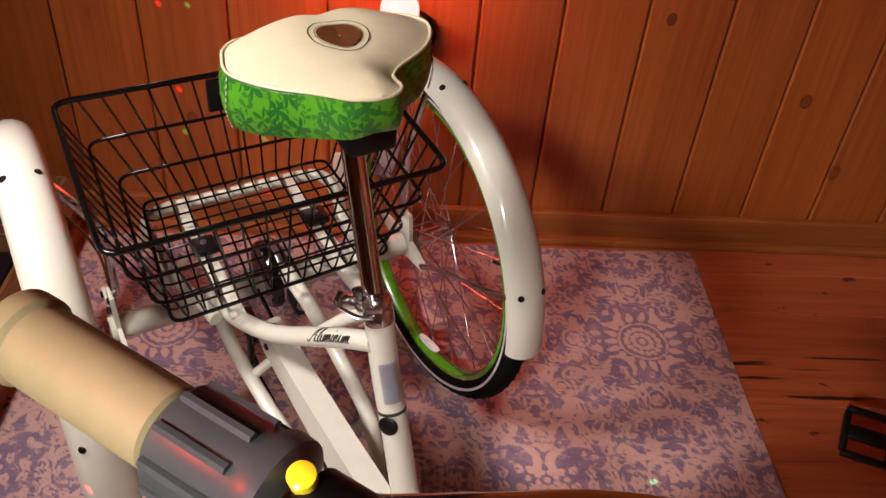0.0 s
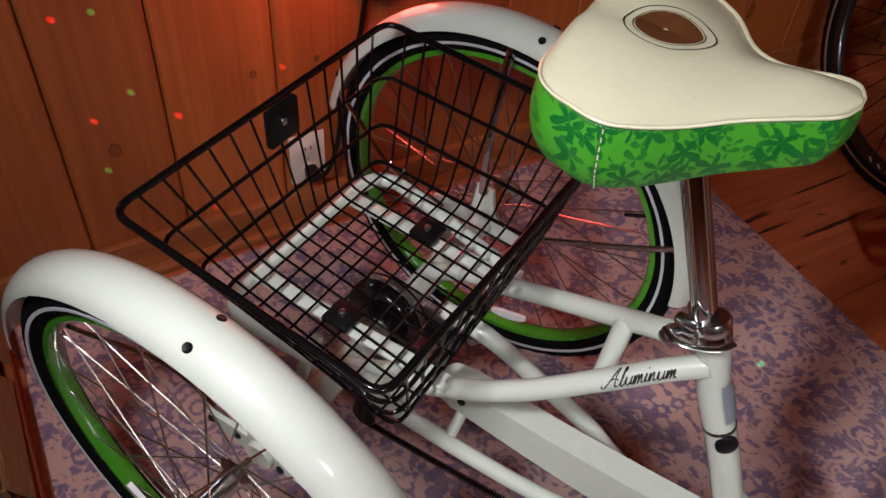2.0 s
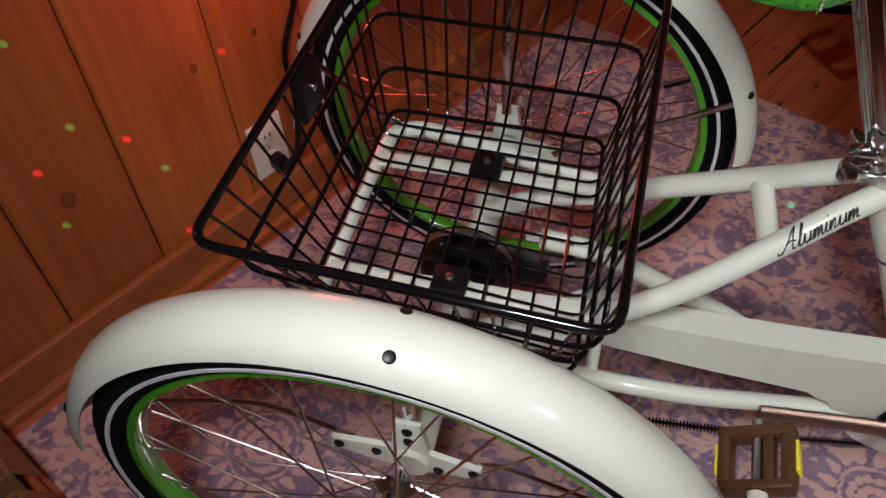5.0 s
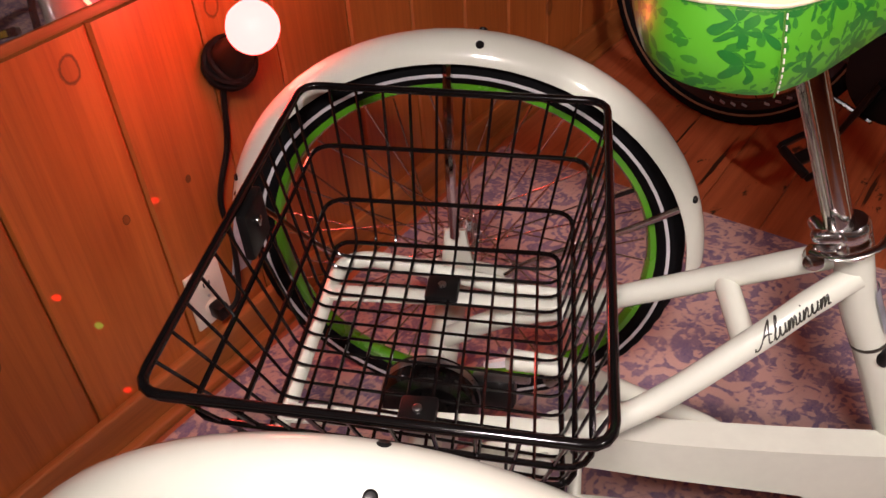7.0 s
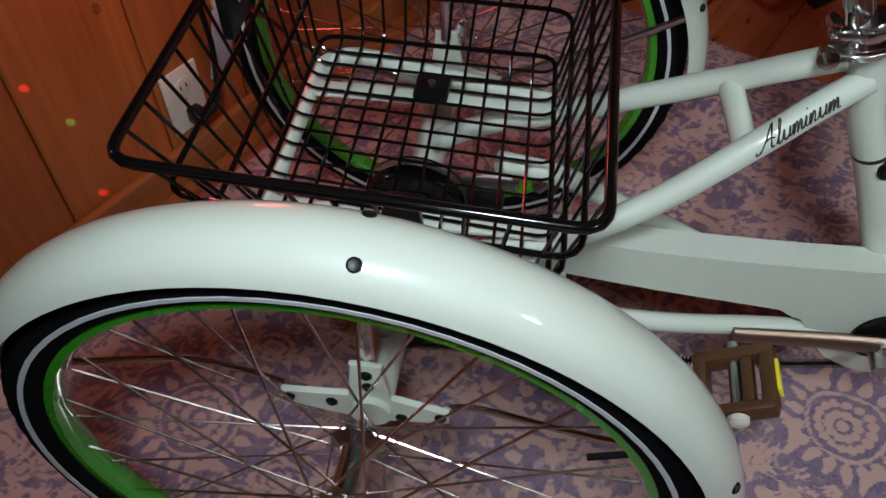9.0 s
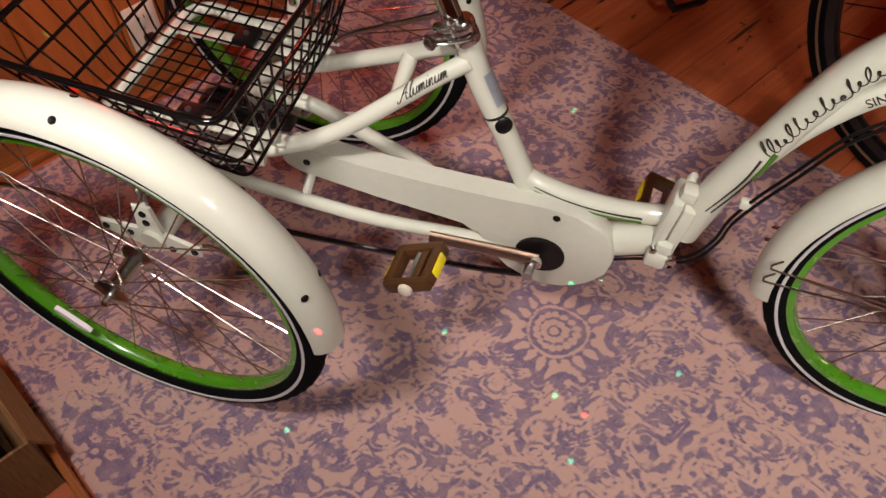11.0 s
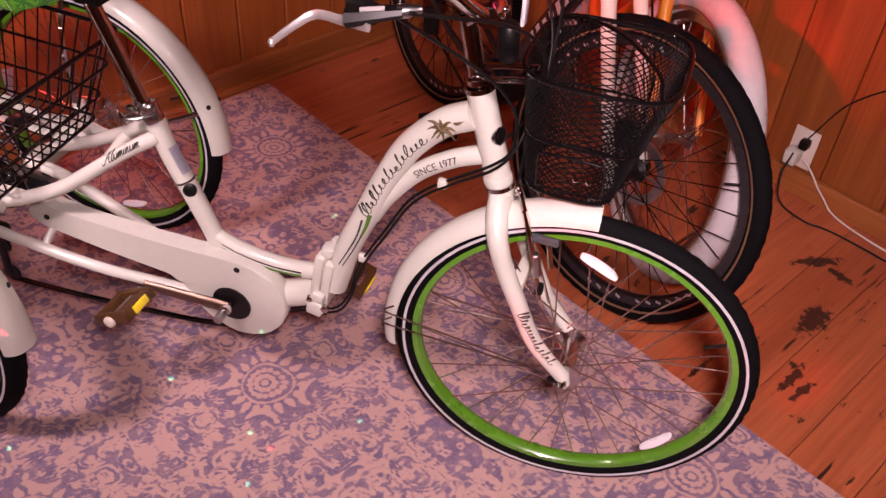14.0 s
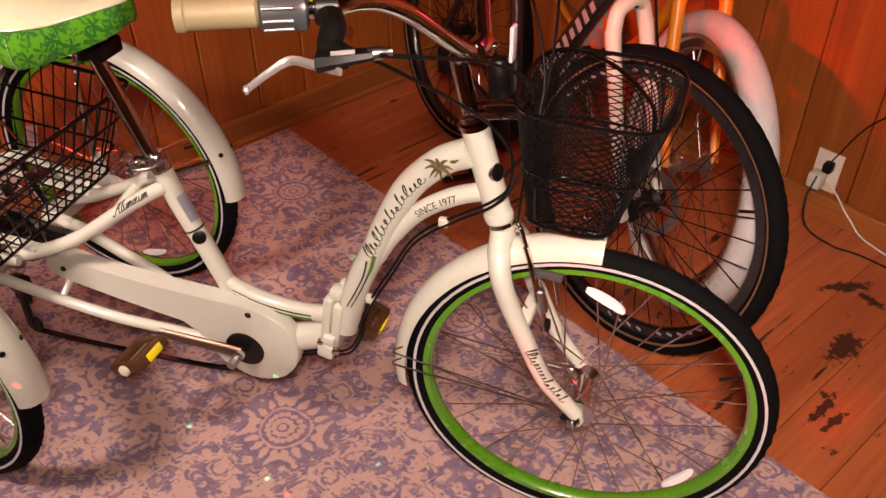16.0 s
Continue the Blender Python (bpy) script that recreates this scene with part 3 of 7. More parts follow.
def boards():
    for a, b in zip(SEAMS, SEAMS[1:]):
        low = board_mesh(b - a - 0.003, 0.70, 0.022, "board_low", "pine_wall", "wall_v")
        lay("board", low, wall_b, (U0 - 0.022, (a + b) / 2, -0.012))
        if a > 0.3:
            high = board_mesh(b - a - 0.003, 1.06, 0.022, "board_high", "pine_wall", "wall_v")
            lay("board", high, wall_b, (U0 - 0.022, (a + b) / 2, 0.692))
    tall = board_mesh(PITCH - 0.003, TOP, 0.022, "board_tall", "pine_wall", "wall_u")
    for k in range(21):
        lay("board", tall, wall_s, (U0 + 0.054 + PITCH * (k + 0.5), V1 + 0.022, -0.005))


# skirting, sill cap and window
tagged(part("baseboard", box((0.018, V1 - V9, 0.085), (U0 + 0.009, (V1 + V9) / 2, 0.0425), 0.004), "pine_trim_v", smooth=False), "pine skirting board with a shadow line", "baseboard", kind="structure").matrix_basis = ROOM
tagged(part("trim", box((0.024, V1 - V9, 0.02), (U0 + 0.03, (V1 + V9) / 2, 0.010), 0.006), "pine_trim_v", smooth=False), "pine quarter-round at the floor", "trim", kind="structure").matrix_basis = ROOM
tagged(part("baseboard_socket_wall", box((U9 - U0 - 0.05, 0.018, 0.07), ((U9 + U0) / 2 + 0.03, V1 - 0.009, 0.035), 0.004), "pine_trim_u", smooth=False), "pine skirting board", "baseboard", kind="structure").matrix_basis = ROOM

win = root("window_1", "dark night window over the board wall, mirroring the room", "window", kind="structure")
win.matrix_basis = ROOM
part("window_sill", box((0.15, 2.4, 0.022), (U0 - 0.085, -0.88, 0.691 + 0.002), 0.003), "pine_trim_v", win, smooth=False)
part("pane", box((0.006, 2.34, 1.03), (U0 - 0.012, -0.88, 1.221), 0), "night_glass", win, smooth=False)
part("window_frame", box((0.03, 2.4, 0.03), (U0 - 0.02, -0.88, 1.738), 0.003), "pine_trim_v", win, smooth=False)
part("window_back", box((0.01, 2.38, 1.04), (U0 - 0.06, -0.88, 1.22), 0), "window_dark", win, smooth=False)

# the rug, 1.52 m by 2.44 m
PU, PV = 0.745, 0.52               # the damask's repeat


def damask():
    """A quarter of the damask's repeat on a fine grid, mirrored both ways when laid: rosettes, leafy scrolls, small florets."""
    A, C, h = PU / 2, PV / 2, 0.0025
    nx, ny = int(A / h) + 2, int(C / h) + 2
    val = np.zeros((nx, ny))
    gx, gy = np.meshgrid(np.arange(nx) * h, np.arange(ny) * h, indexing="ij")
    rnd = random.Random(11)

    def stamp(x, y, r, dark=False):
        k = int((r + 0.004) / h) + 1
        i, j = int(round(x / h)), int(round(y / h))
        w = (slice(max(0, i - k), max(0, i + k + 1)), slice(max(0, j - k), max(0, j + k + 1)))
        if val[w].size == 0:
            return
        f = np.clip((r - np.hypot(gx[w] - x, gy[w] - y)) / 0.003 + 0.5, 0, 1)
        val[w] = np.minimum(val[w], 1 - f) if dark else np.maximum(val[w], f)

    def stroke(pts, r0, r1, dark=False):
        line = spline([(x, y, 0) for x, y in pts], 12)
        for i, p in enumerate(line):
            stamp(p.x, p.y, r0 + (r1 - r0) * i / (len(line) - 1), dark)
        return line

    def leafy(pts, w):
        line = stroke(pts, w * 0.75, w * 0.5)
        n = len(line)
        side = 1
        for i in range(3, n - 3, 4):
            d = (line[i + 1] - line[i - 1]).normalized()
            for side in (1, -1):
                q = Matrix.Rotation(side * radians(35 + 45 * rnd.random()), 3, "Z") @ d
                l = w * rnd.uniform(1.3, 3.4)
                a = line[i] + q * w * 0.5
                e = a + q * l
                m = (a + e) / 2 + d * w * 0.35
                stroke([(a.x, a.y), (m.x, m.y), (e.x, e.y)], w * 0.62, w * 0.22)
        for p in line[2:-2]:
            stamp(p.x, p.y, w * 0.17, True)

    def rosette(x, y, rings):
        for R, n, r, kind in rings:
            for k in range(n):
                a = 2 * math.pi * (k + 0.5) / n
                ca, sa = math.cos(a), math.sin(a)
                if kind == "petal":
                    stamp(x + R * ca, y + R * sa, r)
                elif kind == "loop":
                    stamp(x + R * ca, y + R * sa, r)
                    stamp(x + R * ca, y + R * sa, r * 0.42, True)
                else:
                    for t in range(8):
                        stamp(x + (R + kind * t / 7) * ca, y + (R + kind * t / 7) * sa, r * (1 - 0.6 * t / 7))

    rosette(0, 0, [(0.0, 1, 0.009, "petal"), (0.021, 10, 0.0070, "petal"), (0.038, 16, 0.0068, "petal"), (0.055, 80, 0.0030, "petal"), (0.070, 18, 0.0090, 0.018)])
    for x, y in ((0.168, 0.0), (0.0, 0.150), (0.245, C), (A, 0.085), (0.115, 0.165)):
        rosette(x, y, [(0.0, 1, 0.0085, "petal"), (0.012, 6, 0.0055, "petal"), (0.027, 50, 0.0028, "petal")])
    for mid, turn, R in (((0.235, 0.140), 20, 0.036), ((0.085, 0.070), 225, 0.034), ((0.330, 0.215), 100, 0.034), ((0.190, 0.225), 300, 0.030)):
        for k in range(25):
            g = radians(turn + (k - 12) * 6.5)
            stamp(mid[0] + R * math.cos(g), mid[1] + R * math.sin(g), 0.0085 * math.sin(math.pi * (k + 1) / 26) ** 0.7)
    rosette(A, C, [(0.0, 1, 0.007, "petal"), (0.018, 8, 0.0065, "petal"), (0.036, 10, 0.007, "petal")])
    for pts, w in (([(0.125, 0.020), (0.160, 0.060), (0.150, 0.110), (0.105, 0.130), (0.075, 0.115), (0.082, 0.092)], 0.0115),
                   ([(0.200, 0.0), (0.215, 0.050), (0.250, 0.085), (0.300, 0.085), (0.325, 0.055), (0.305, 0.032), (0.282, 0.045)], 0.0115),
                   ([(0.018, 0.135), (0.050, 0.160), (0.060, 0.200), (0.030, 0.232), (0.0, 0.236)], 0.0105),
                   ([(0.110, 0.260), (0.130, 0.210), (0.180, 0.180), (0.225, 0.190), (0.235, 0.222), (0.208, 0.238)], 0.0115),
                   ([(0.372, 0.122), (0.340, 0.132), (0.290, 0.125), (0.258, 0.150), (0.268, 0.185), (0.292, 0.190)], 0.0105),
                   ([(0.190, 0.115), (0.215, 0.142), (0.240, 0.120)], 0.009), ([(0.362, 0.0), (0.345, 0.030), (0.372, 0.066)], 0.009),
                   ([(0.075, 0.260), (0.090, 0.232), (0.082, 0.200)], 0.008), ([(0.300, 0.258), (0.275, 0.245), (0.250, 0.256)], 0.008)):
        leafy(pts, w * 0.8)
    for reach, size in ((0.014, 0.0060), (0.0095, 0.0042), (0.0065, 0.003)):
        for k in range(500):
            x, y = rnd.uniform(0, A), rnd.uniform(0, C)
            w = (slice(max(0, int((x - reach) / h)), int((x + reach) / h) + 1), slice(max(0, int((y - reach) / h)), int((y + reach) / h) + 1))
            if val[w].max() < 0.35:
                t0 = rnd.uniform(0, 6.28)
                for q in range(5 if size > 0.004 else 1):
                    stamp(x + size * 1.1 * math.cos(t0 + q * 1.257), y + size * 1.1 * math.sin(t0 + q * 1.257), size * 0.72)
    return val, h


def rug():
    L, W, nx, ny = 2.44, 1.490, 580, 356
    val, h = damask()
    X, Y = np.meshgrid(-1.004 + L * np.arange(nx + 1) / nx, -0.785 + W * np.arange(ny + 1) / ny, indexing="ij")
    fold = lambda q, p: np.abs((q + p / 2) % p - p / 2)
    wx = 0.003 * np.sin(X * 31 + 2 * np.sin(Y * 17)) + 0.002 * np.sin(Y * 47 + X * 23)
    wy = 0.003 * np.sin(Y * 29 + 2 * np.sin(X * 13)) + 0.002 * np.sin(X * 53 - Y * 19)
    a, c = fold(X + wx - 0.062, PU) / h, fold(Y + wy + 0.010, PV) / h
    i, j = np.minimum(a.astype(int), val.shape[0] - 2), np.minimum(c.astype(int), val.shape[1] - 2)
    f, g = np.clip(a - i, 0, 1), np.clip(c - j, 0, 1)
    # flowing brush strokes, mirrored with the repeat
    rg = np.random.default_rng(4)

    def soft(x, y, cell):
        grid = rg.random((int(np.ceil(4.8 / cell)) + 3, int(np.ceil(4.8 / cell)) + 3))
        x, y = x / cell, y / cell
        p, q = x.astype(int), y.astype(int)
        x, y = x - p, y - q
        x, y = x * x * (3 - 2 * x), y * y * (3 - 2 * y)
        return (grid[p, q] * (1 - x) + grid[p + 1, q] * x) * (1 - y) + (grid[p, q + 1] * (1 - x) + grid[p + 1, q + 1] * x) * y

    fx, fy = a * h, c * h
    phase = 7.5 * soft(fx, fy, 0.050) + 1.8 * soft(fx, fy, 0.020)
    calm = np.minimum(np.hypot(fx, fy), np.hypot(fx - PU / 2, fy - PV / 2) + 0.035)
    calm = np.clip((calm - 0.075) / 0.03, 0, 1)
    brush = 0.5 + 0.5 * np.sin(2 * math.pi * phase) * calm
    scuff = 0.6 * soft(X + 1.2 + 0.3 * Y, 2.4 + Y - 0.9 * X, 0.011) + 0.4 * soft(X + 1.2, Y + 1.2, 0.0085)
    fig = (val[i, j] * (1 - f) + val[i + 1, j] * f) * (1 - g) + (val[i, j + 1] * (1 - f) + val[i + 1, j + 1] * f) * g
    fig = (0.60 - 0.22 * calm) * fig + (0.14 + 0.24 * calm) * brush + (0.22 + 0.02 * calm) * scuff
    wave = 0.0006 * (np.sin(X * 9 + Y * 5) + np.sin(X * 4 - Y * 11 + 1.0))
    Z = 0.0075 + wave
    Z[0, :] -= 0.003
    Z[-1, :] -= 0.003
    Z[:, 0] -= 0.003
    Z[:, -1] -= 0.003
    X[0, :] += 0.003 * np.sin(Y[0, :] * 7)
    Y[:, 0] += 0.003 * np.sin(X[:, 0] * 6)
    Y[:, -1] += 0.003 * np.sin(X[:, -1] * 5 + 1)
    top = np.stack([X, Y, Z], -1).reshape(-1, 3)
    idx = np.arange((nx + 1) * (ny + 1)).reshape(nx + 1, ny + 1)
    quads = np.stack([idx[:-1, :-1], idx[1:, :-1], idx[1:, 1:], idx[:-1, 1:]], -1).reshape(-1, 4).tolist()
    rim = list(idx[:, 0]) + list(idx[-1, 1:]) + list(idx[-2::-1, -1]) + list(idx[0, -2:0:-1])
    low = top[rim].copy()
    low[:, 2] = 0.0012
    n0, n = len(top), len(rim)
    sides = [[int(rim[k]), n0 + k, n0 + (k + 1) % n, int(rim[(k + 1) % n])] for k in range(n)]
    me = bpy.data.meshes.new("rug")
    me.from_pydata(np.vstack([top, low]).tolist(), [], quads + sides + [[n0 + k for k in reversed(range(n))]])
    at = me.attributes.new("figure", "FLOAT", "POINT")
    at.data.foreach_set("value", np.concatenate([fig.ravel(), np.zeros(n)]).astype(np.float32))
    me.materials.append(MATS["rug_weave"])
    ob = new("rug", me)
    ob.matrix_basis = ROOM
    tagged(ob, "faded violet and dusty pink damask rug on the plank floor", "rug")


rug()


# wall sockets
def socket_plate(name, label, m, w=0.07, h=0.115):
    r = root(name, label, "socket")
    r.matrix_basis = m
    part("plate", box((w, h, 0.006), (0, 0, 0.003), 0.002), "outlet_plastic", r)
    for s in (1, -1):
        part("receptacle", lathe([(0.016, 0.0), (0.016, 0.008), (0.014, 0.009)], (0, s * 0.026, 0.0), (0, 0, 1), 20), "outlet_plastic", r)
        for q in (-1, 1):
            part("slot", box((0.0025, 0.008, 0.001), (q * 0.006, s * 0.026 + 0.002, 0.0094)), "black_plastic", r, smooth=False)
    part("screw", lathe([(0.003, 0.006), (0.003, 0.0075), (0.001, 0.008)], (0, 0, 0), (0, 0, 1), 10), "steel", r)
    return r


wall_out = Matrix(((0, 0, 1, 0), (1, 0, 0, 0), (0, 1, 0, 0), (0, 0, 0, 1)))      # x along v, y up, z out from the boarded wall
socket_plate("wall_socket", "ivory double socket plate on the pine boards", ROOM @ Matrix.Translation((U0 + 0.001, -0.165, 0.165)) @ wall_out, 0.075, 0.12)
side_out = Matrix(((1, 0, 0, 0), (0, 0, -1, 0), (0, 1, 0, 0), (0, 0, 0, 1)))
socket_plate("wall_socket", "white double socket plate with two plugs in it", ROOM @ Matrix.Translation((0.399, V1 - 0.001, 0.142)) @ side_out, 0.075, 0.12)


def plug(name, label, m, material, cable, cable_mat, big=False, thick=0.0028):
    r = root(name, label, "plug")
    r.matrix_basis = m
    s = 1.5 if big else 1.0
    part("plug_body", box((0.026 * s, 0.03 * s, 0.03 * s), (0, 0, 0.026), 0.006), material, r)
    inv = m.inverted()
    part("cord", tube([inv @ p for p in cable], thick, 8, 10), cable_mat, r)
    return r


plug("plug", "black plug and lamp cord in the socket", ROOM @ Matrix.Translation((U0 + 0.001, -0.165, 0.14)) @ wall_out, "black_plastic",
     [uv(U0 + 0.045, -0.165, 0.14), uv(U0 + 0.05, -0.135, 0.165), uv(U0 + 0.025, -0.100, 0.240), uv(U0 + 0.02, -0.097, 0.335), uv(U0 + 0.02, -0.056, 0.420), uv(U0 + 0.03, -0.044, 0.515), uv(U0 + 0.05, -0.032, 0.545)], "black_rubber_cable", thick=0.0050)
plug("plug", "chunky white plug adaptor with a white cord", ROOM @ Matrix.Translation((0.388, V1 - 0.001, 0.120)) @ side_out, "white_plastic",
     [uv(0.42, V1 - 0.03, 0.125), uv(0.455, V1 - 0.03, 0.10), uv(0.51, V1 - 0.035, 0.05), uv(0.60, V1 - 0.05, 0.012), uv(0.9, V1 - 0.07, 0.006), uv(1.3, V1 - 0.06, 0.006)], "white_cord", True)
plug("plug", "black plug with a black cord along the floor", ROOM @ Matrix.Translation((0.409, V1 - 0.001, 0.168)) @ side_out, "black_plastic",
     [uv(0.395, V1 - 0.05, 0.142), uv(0.40, V1 - 0.09, 0.085), uv(0.43, V1 - 0.11, 0.02), uv(0.52, V1 - 0.12, 0.006), uv(0.65, V1 - 0.10, 0.006), uv(1.2, V1 - 0.12, 0.006)], "black_rubber_cable")
cab = part("cable", tube([uv(0.41, V1 - 0.02, 0.185), uv(0.48, V1 - 0.015, 0.33), uv(0.62, V1 - 0.012, 0.46), uv(0.8, V1 - 0.012, 0.62)], 0.0022, 8, 8), "black_rubber_cable")
tagged(cab, "thin black cable up the pine wall", "cable")
bag = part("plastic_tag", box((0.05, 0.13, 0.003), (0, 0, 0), 0.001), "clear_plastic")
bag.matrix_basis = ROOM @ Matrix.Translation((U0 + 0.02, -0.075, 0.235)) @ wall_out @ pose(0, 0, 0, 6, 8, -12)
tagged(bag, "crumpled clear plastic tag hanging on the lamp cord", "tag")


# the red globe bulb in its cord-wound socket
def globe_lamp():
    base = uv(U0 + 0.035, -0.025, 0.555)
    r = root("globe_lamp", "glowing red globe bulb in a black socket wound with cord", "lamp", base)
    q = BULB - base
    ax = q.normalized()
    part("lamp_socket", lathe([(0.020, -0.02), (0.030, 0.0), (0.032, 0.03), (0.024, 0.05), (0.020, q.length - 0.03)], (0, 0, 0), ax, 24), "black_plastic", r)
    for k, (rr, h) in enumerate([(0.031, -0.022), (0.035, -0.013), (0.037, -0.004), (0.038, 0.005), (0.036, 0.014), (0.032, 0.023)]):
        qm = Vector((0, 0, 1)).rotation_difference(ax).to_matrix()
        part("cord_coil", tube([qm @ Vector((rr * math.cos(a * math.pi / 6), rr * math.sin(a * math.pi / 6), h + 0.006 * math.sin(a * 1.3 + k * 2))) for a in range(12)], 0.0055, 8, 3, True), "black_mesh", r)
    part("bulb", lathe([(0.013, -0.052), (0.015, -0.040), (0.026, -0.028), (0.035, -0.013), (0.0375, 0.0), (0.0355, 0.013), (0.028, 0.025), (0.016, 0.034), (0.002, 0.0375)], q, ax, 32), "bulb_glow", r, "bright red globe bulb").visible_shadow = False
    part("bracket", box((0.03, 0.03, 0.012), (0, 0, -0.03), 0.003), "black_plastic", r)


globe_lamp()


# made-up hanging fixture around each fill light, always out of view
def fill_fixture(at):
    r = root("camera_fill_fixture", "added unseen lamp with a pale round shade, standing in for the camera's light", "lamp", at + Vector((0, 0, 0.03)), "hanging lamps")
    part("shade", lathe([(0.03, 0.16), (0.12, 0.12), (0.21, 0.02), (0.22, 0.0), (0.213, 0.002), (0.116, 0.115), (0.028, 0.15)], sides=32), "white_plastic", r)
    part("diffuser", lathe([(0.002, 0.035), (0.13, 0.034), (0.13, 0.03), (0.002, 0.03)], sides=32), "fill_glow", r)
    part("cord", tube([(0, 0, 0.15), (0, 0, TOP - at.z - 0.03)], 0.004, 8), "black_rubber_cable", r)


fill_fixture(CAM_FILL)
fill_fixture(CAM_FILL2)


def party_light():
    r = root("party_light", "small black party light throwing coloured spots", "party light", PARTY)
    part("housing", lathe([(0.03, 0.09), (0.05, 0.08), (0.055, 0.03), (0.02, 0.025)], sides=24), "black_plastic", r)
    part("cord", tube([(0, 0, 0.085), (0, 0, TOP - PARTY.z)], 0.004, 8), "black_rubber_cable", r)
    # a small stop with a pinhole before every coloured beam
    hole = shared("pinhole", lambda: lathe([(0.00044, 0.0), (0.0030, 0.0), (0.0030, 0.0003), (0.00044, 0.0003)], sides=20, closed=True), "black_plastic", False)
    for du, dv, dz, dc in DOTS:
        d = (uv(du, dv, dz) - PARTY).normalized()
        sub("beam_stop", hole, r, Matrix.Translation(d * 0.22) @ Vector((0, 0, 1)).rotation_difference(d).to_matrix().to_4x4())


party_light()

# ---- wheels ----
def ring(R, r, n=72, sides=14, squash=1.0):
    bm = bmesh.new()
    return sweep(bm, [Vector((R * math.cos(2 * math.pi * i / n), 0, R * math.sin(2 * math.pi * i / n))) for i in range(n)], r, sides, True, False, (squash, 1.0))


def band(profile, n=72):
    """A ring swept from (radius, sideways) pairs round the wheel's axle."""
    bm = bmesh.new()
    rings = [[bm.verts.new((R * math.cos(2 * math.pi * i / n), y, R * math.sin(2 * math.pi * i / n))) for i in range(n)] for R, y in profile]
    for a in range(len(rings)):
        A, B = rings[a], rings[(a + 1) % len(rings)]
        for i in range(n):
            bm.faces.new((A[i], A[(i + 1) % n], B[(i + 1) % n], B[i]))
    return bm


def treaded(Rt, rt, n=120, sides=16):
    bm = ring(Rt, rt, n, sides)
    for v in bm.verts:
        R = math.hypot(v.co.x, v.co.z)
        if R > Rt + rt * 0.55:
            a = math.atan2(v.co.z, v.co.x)
            k = 1 + 0.004 * math.sin(a * n / 2 + v.co.y * 260)
            v.co.x *= k
            v.co.z *= k
    return bm


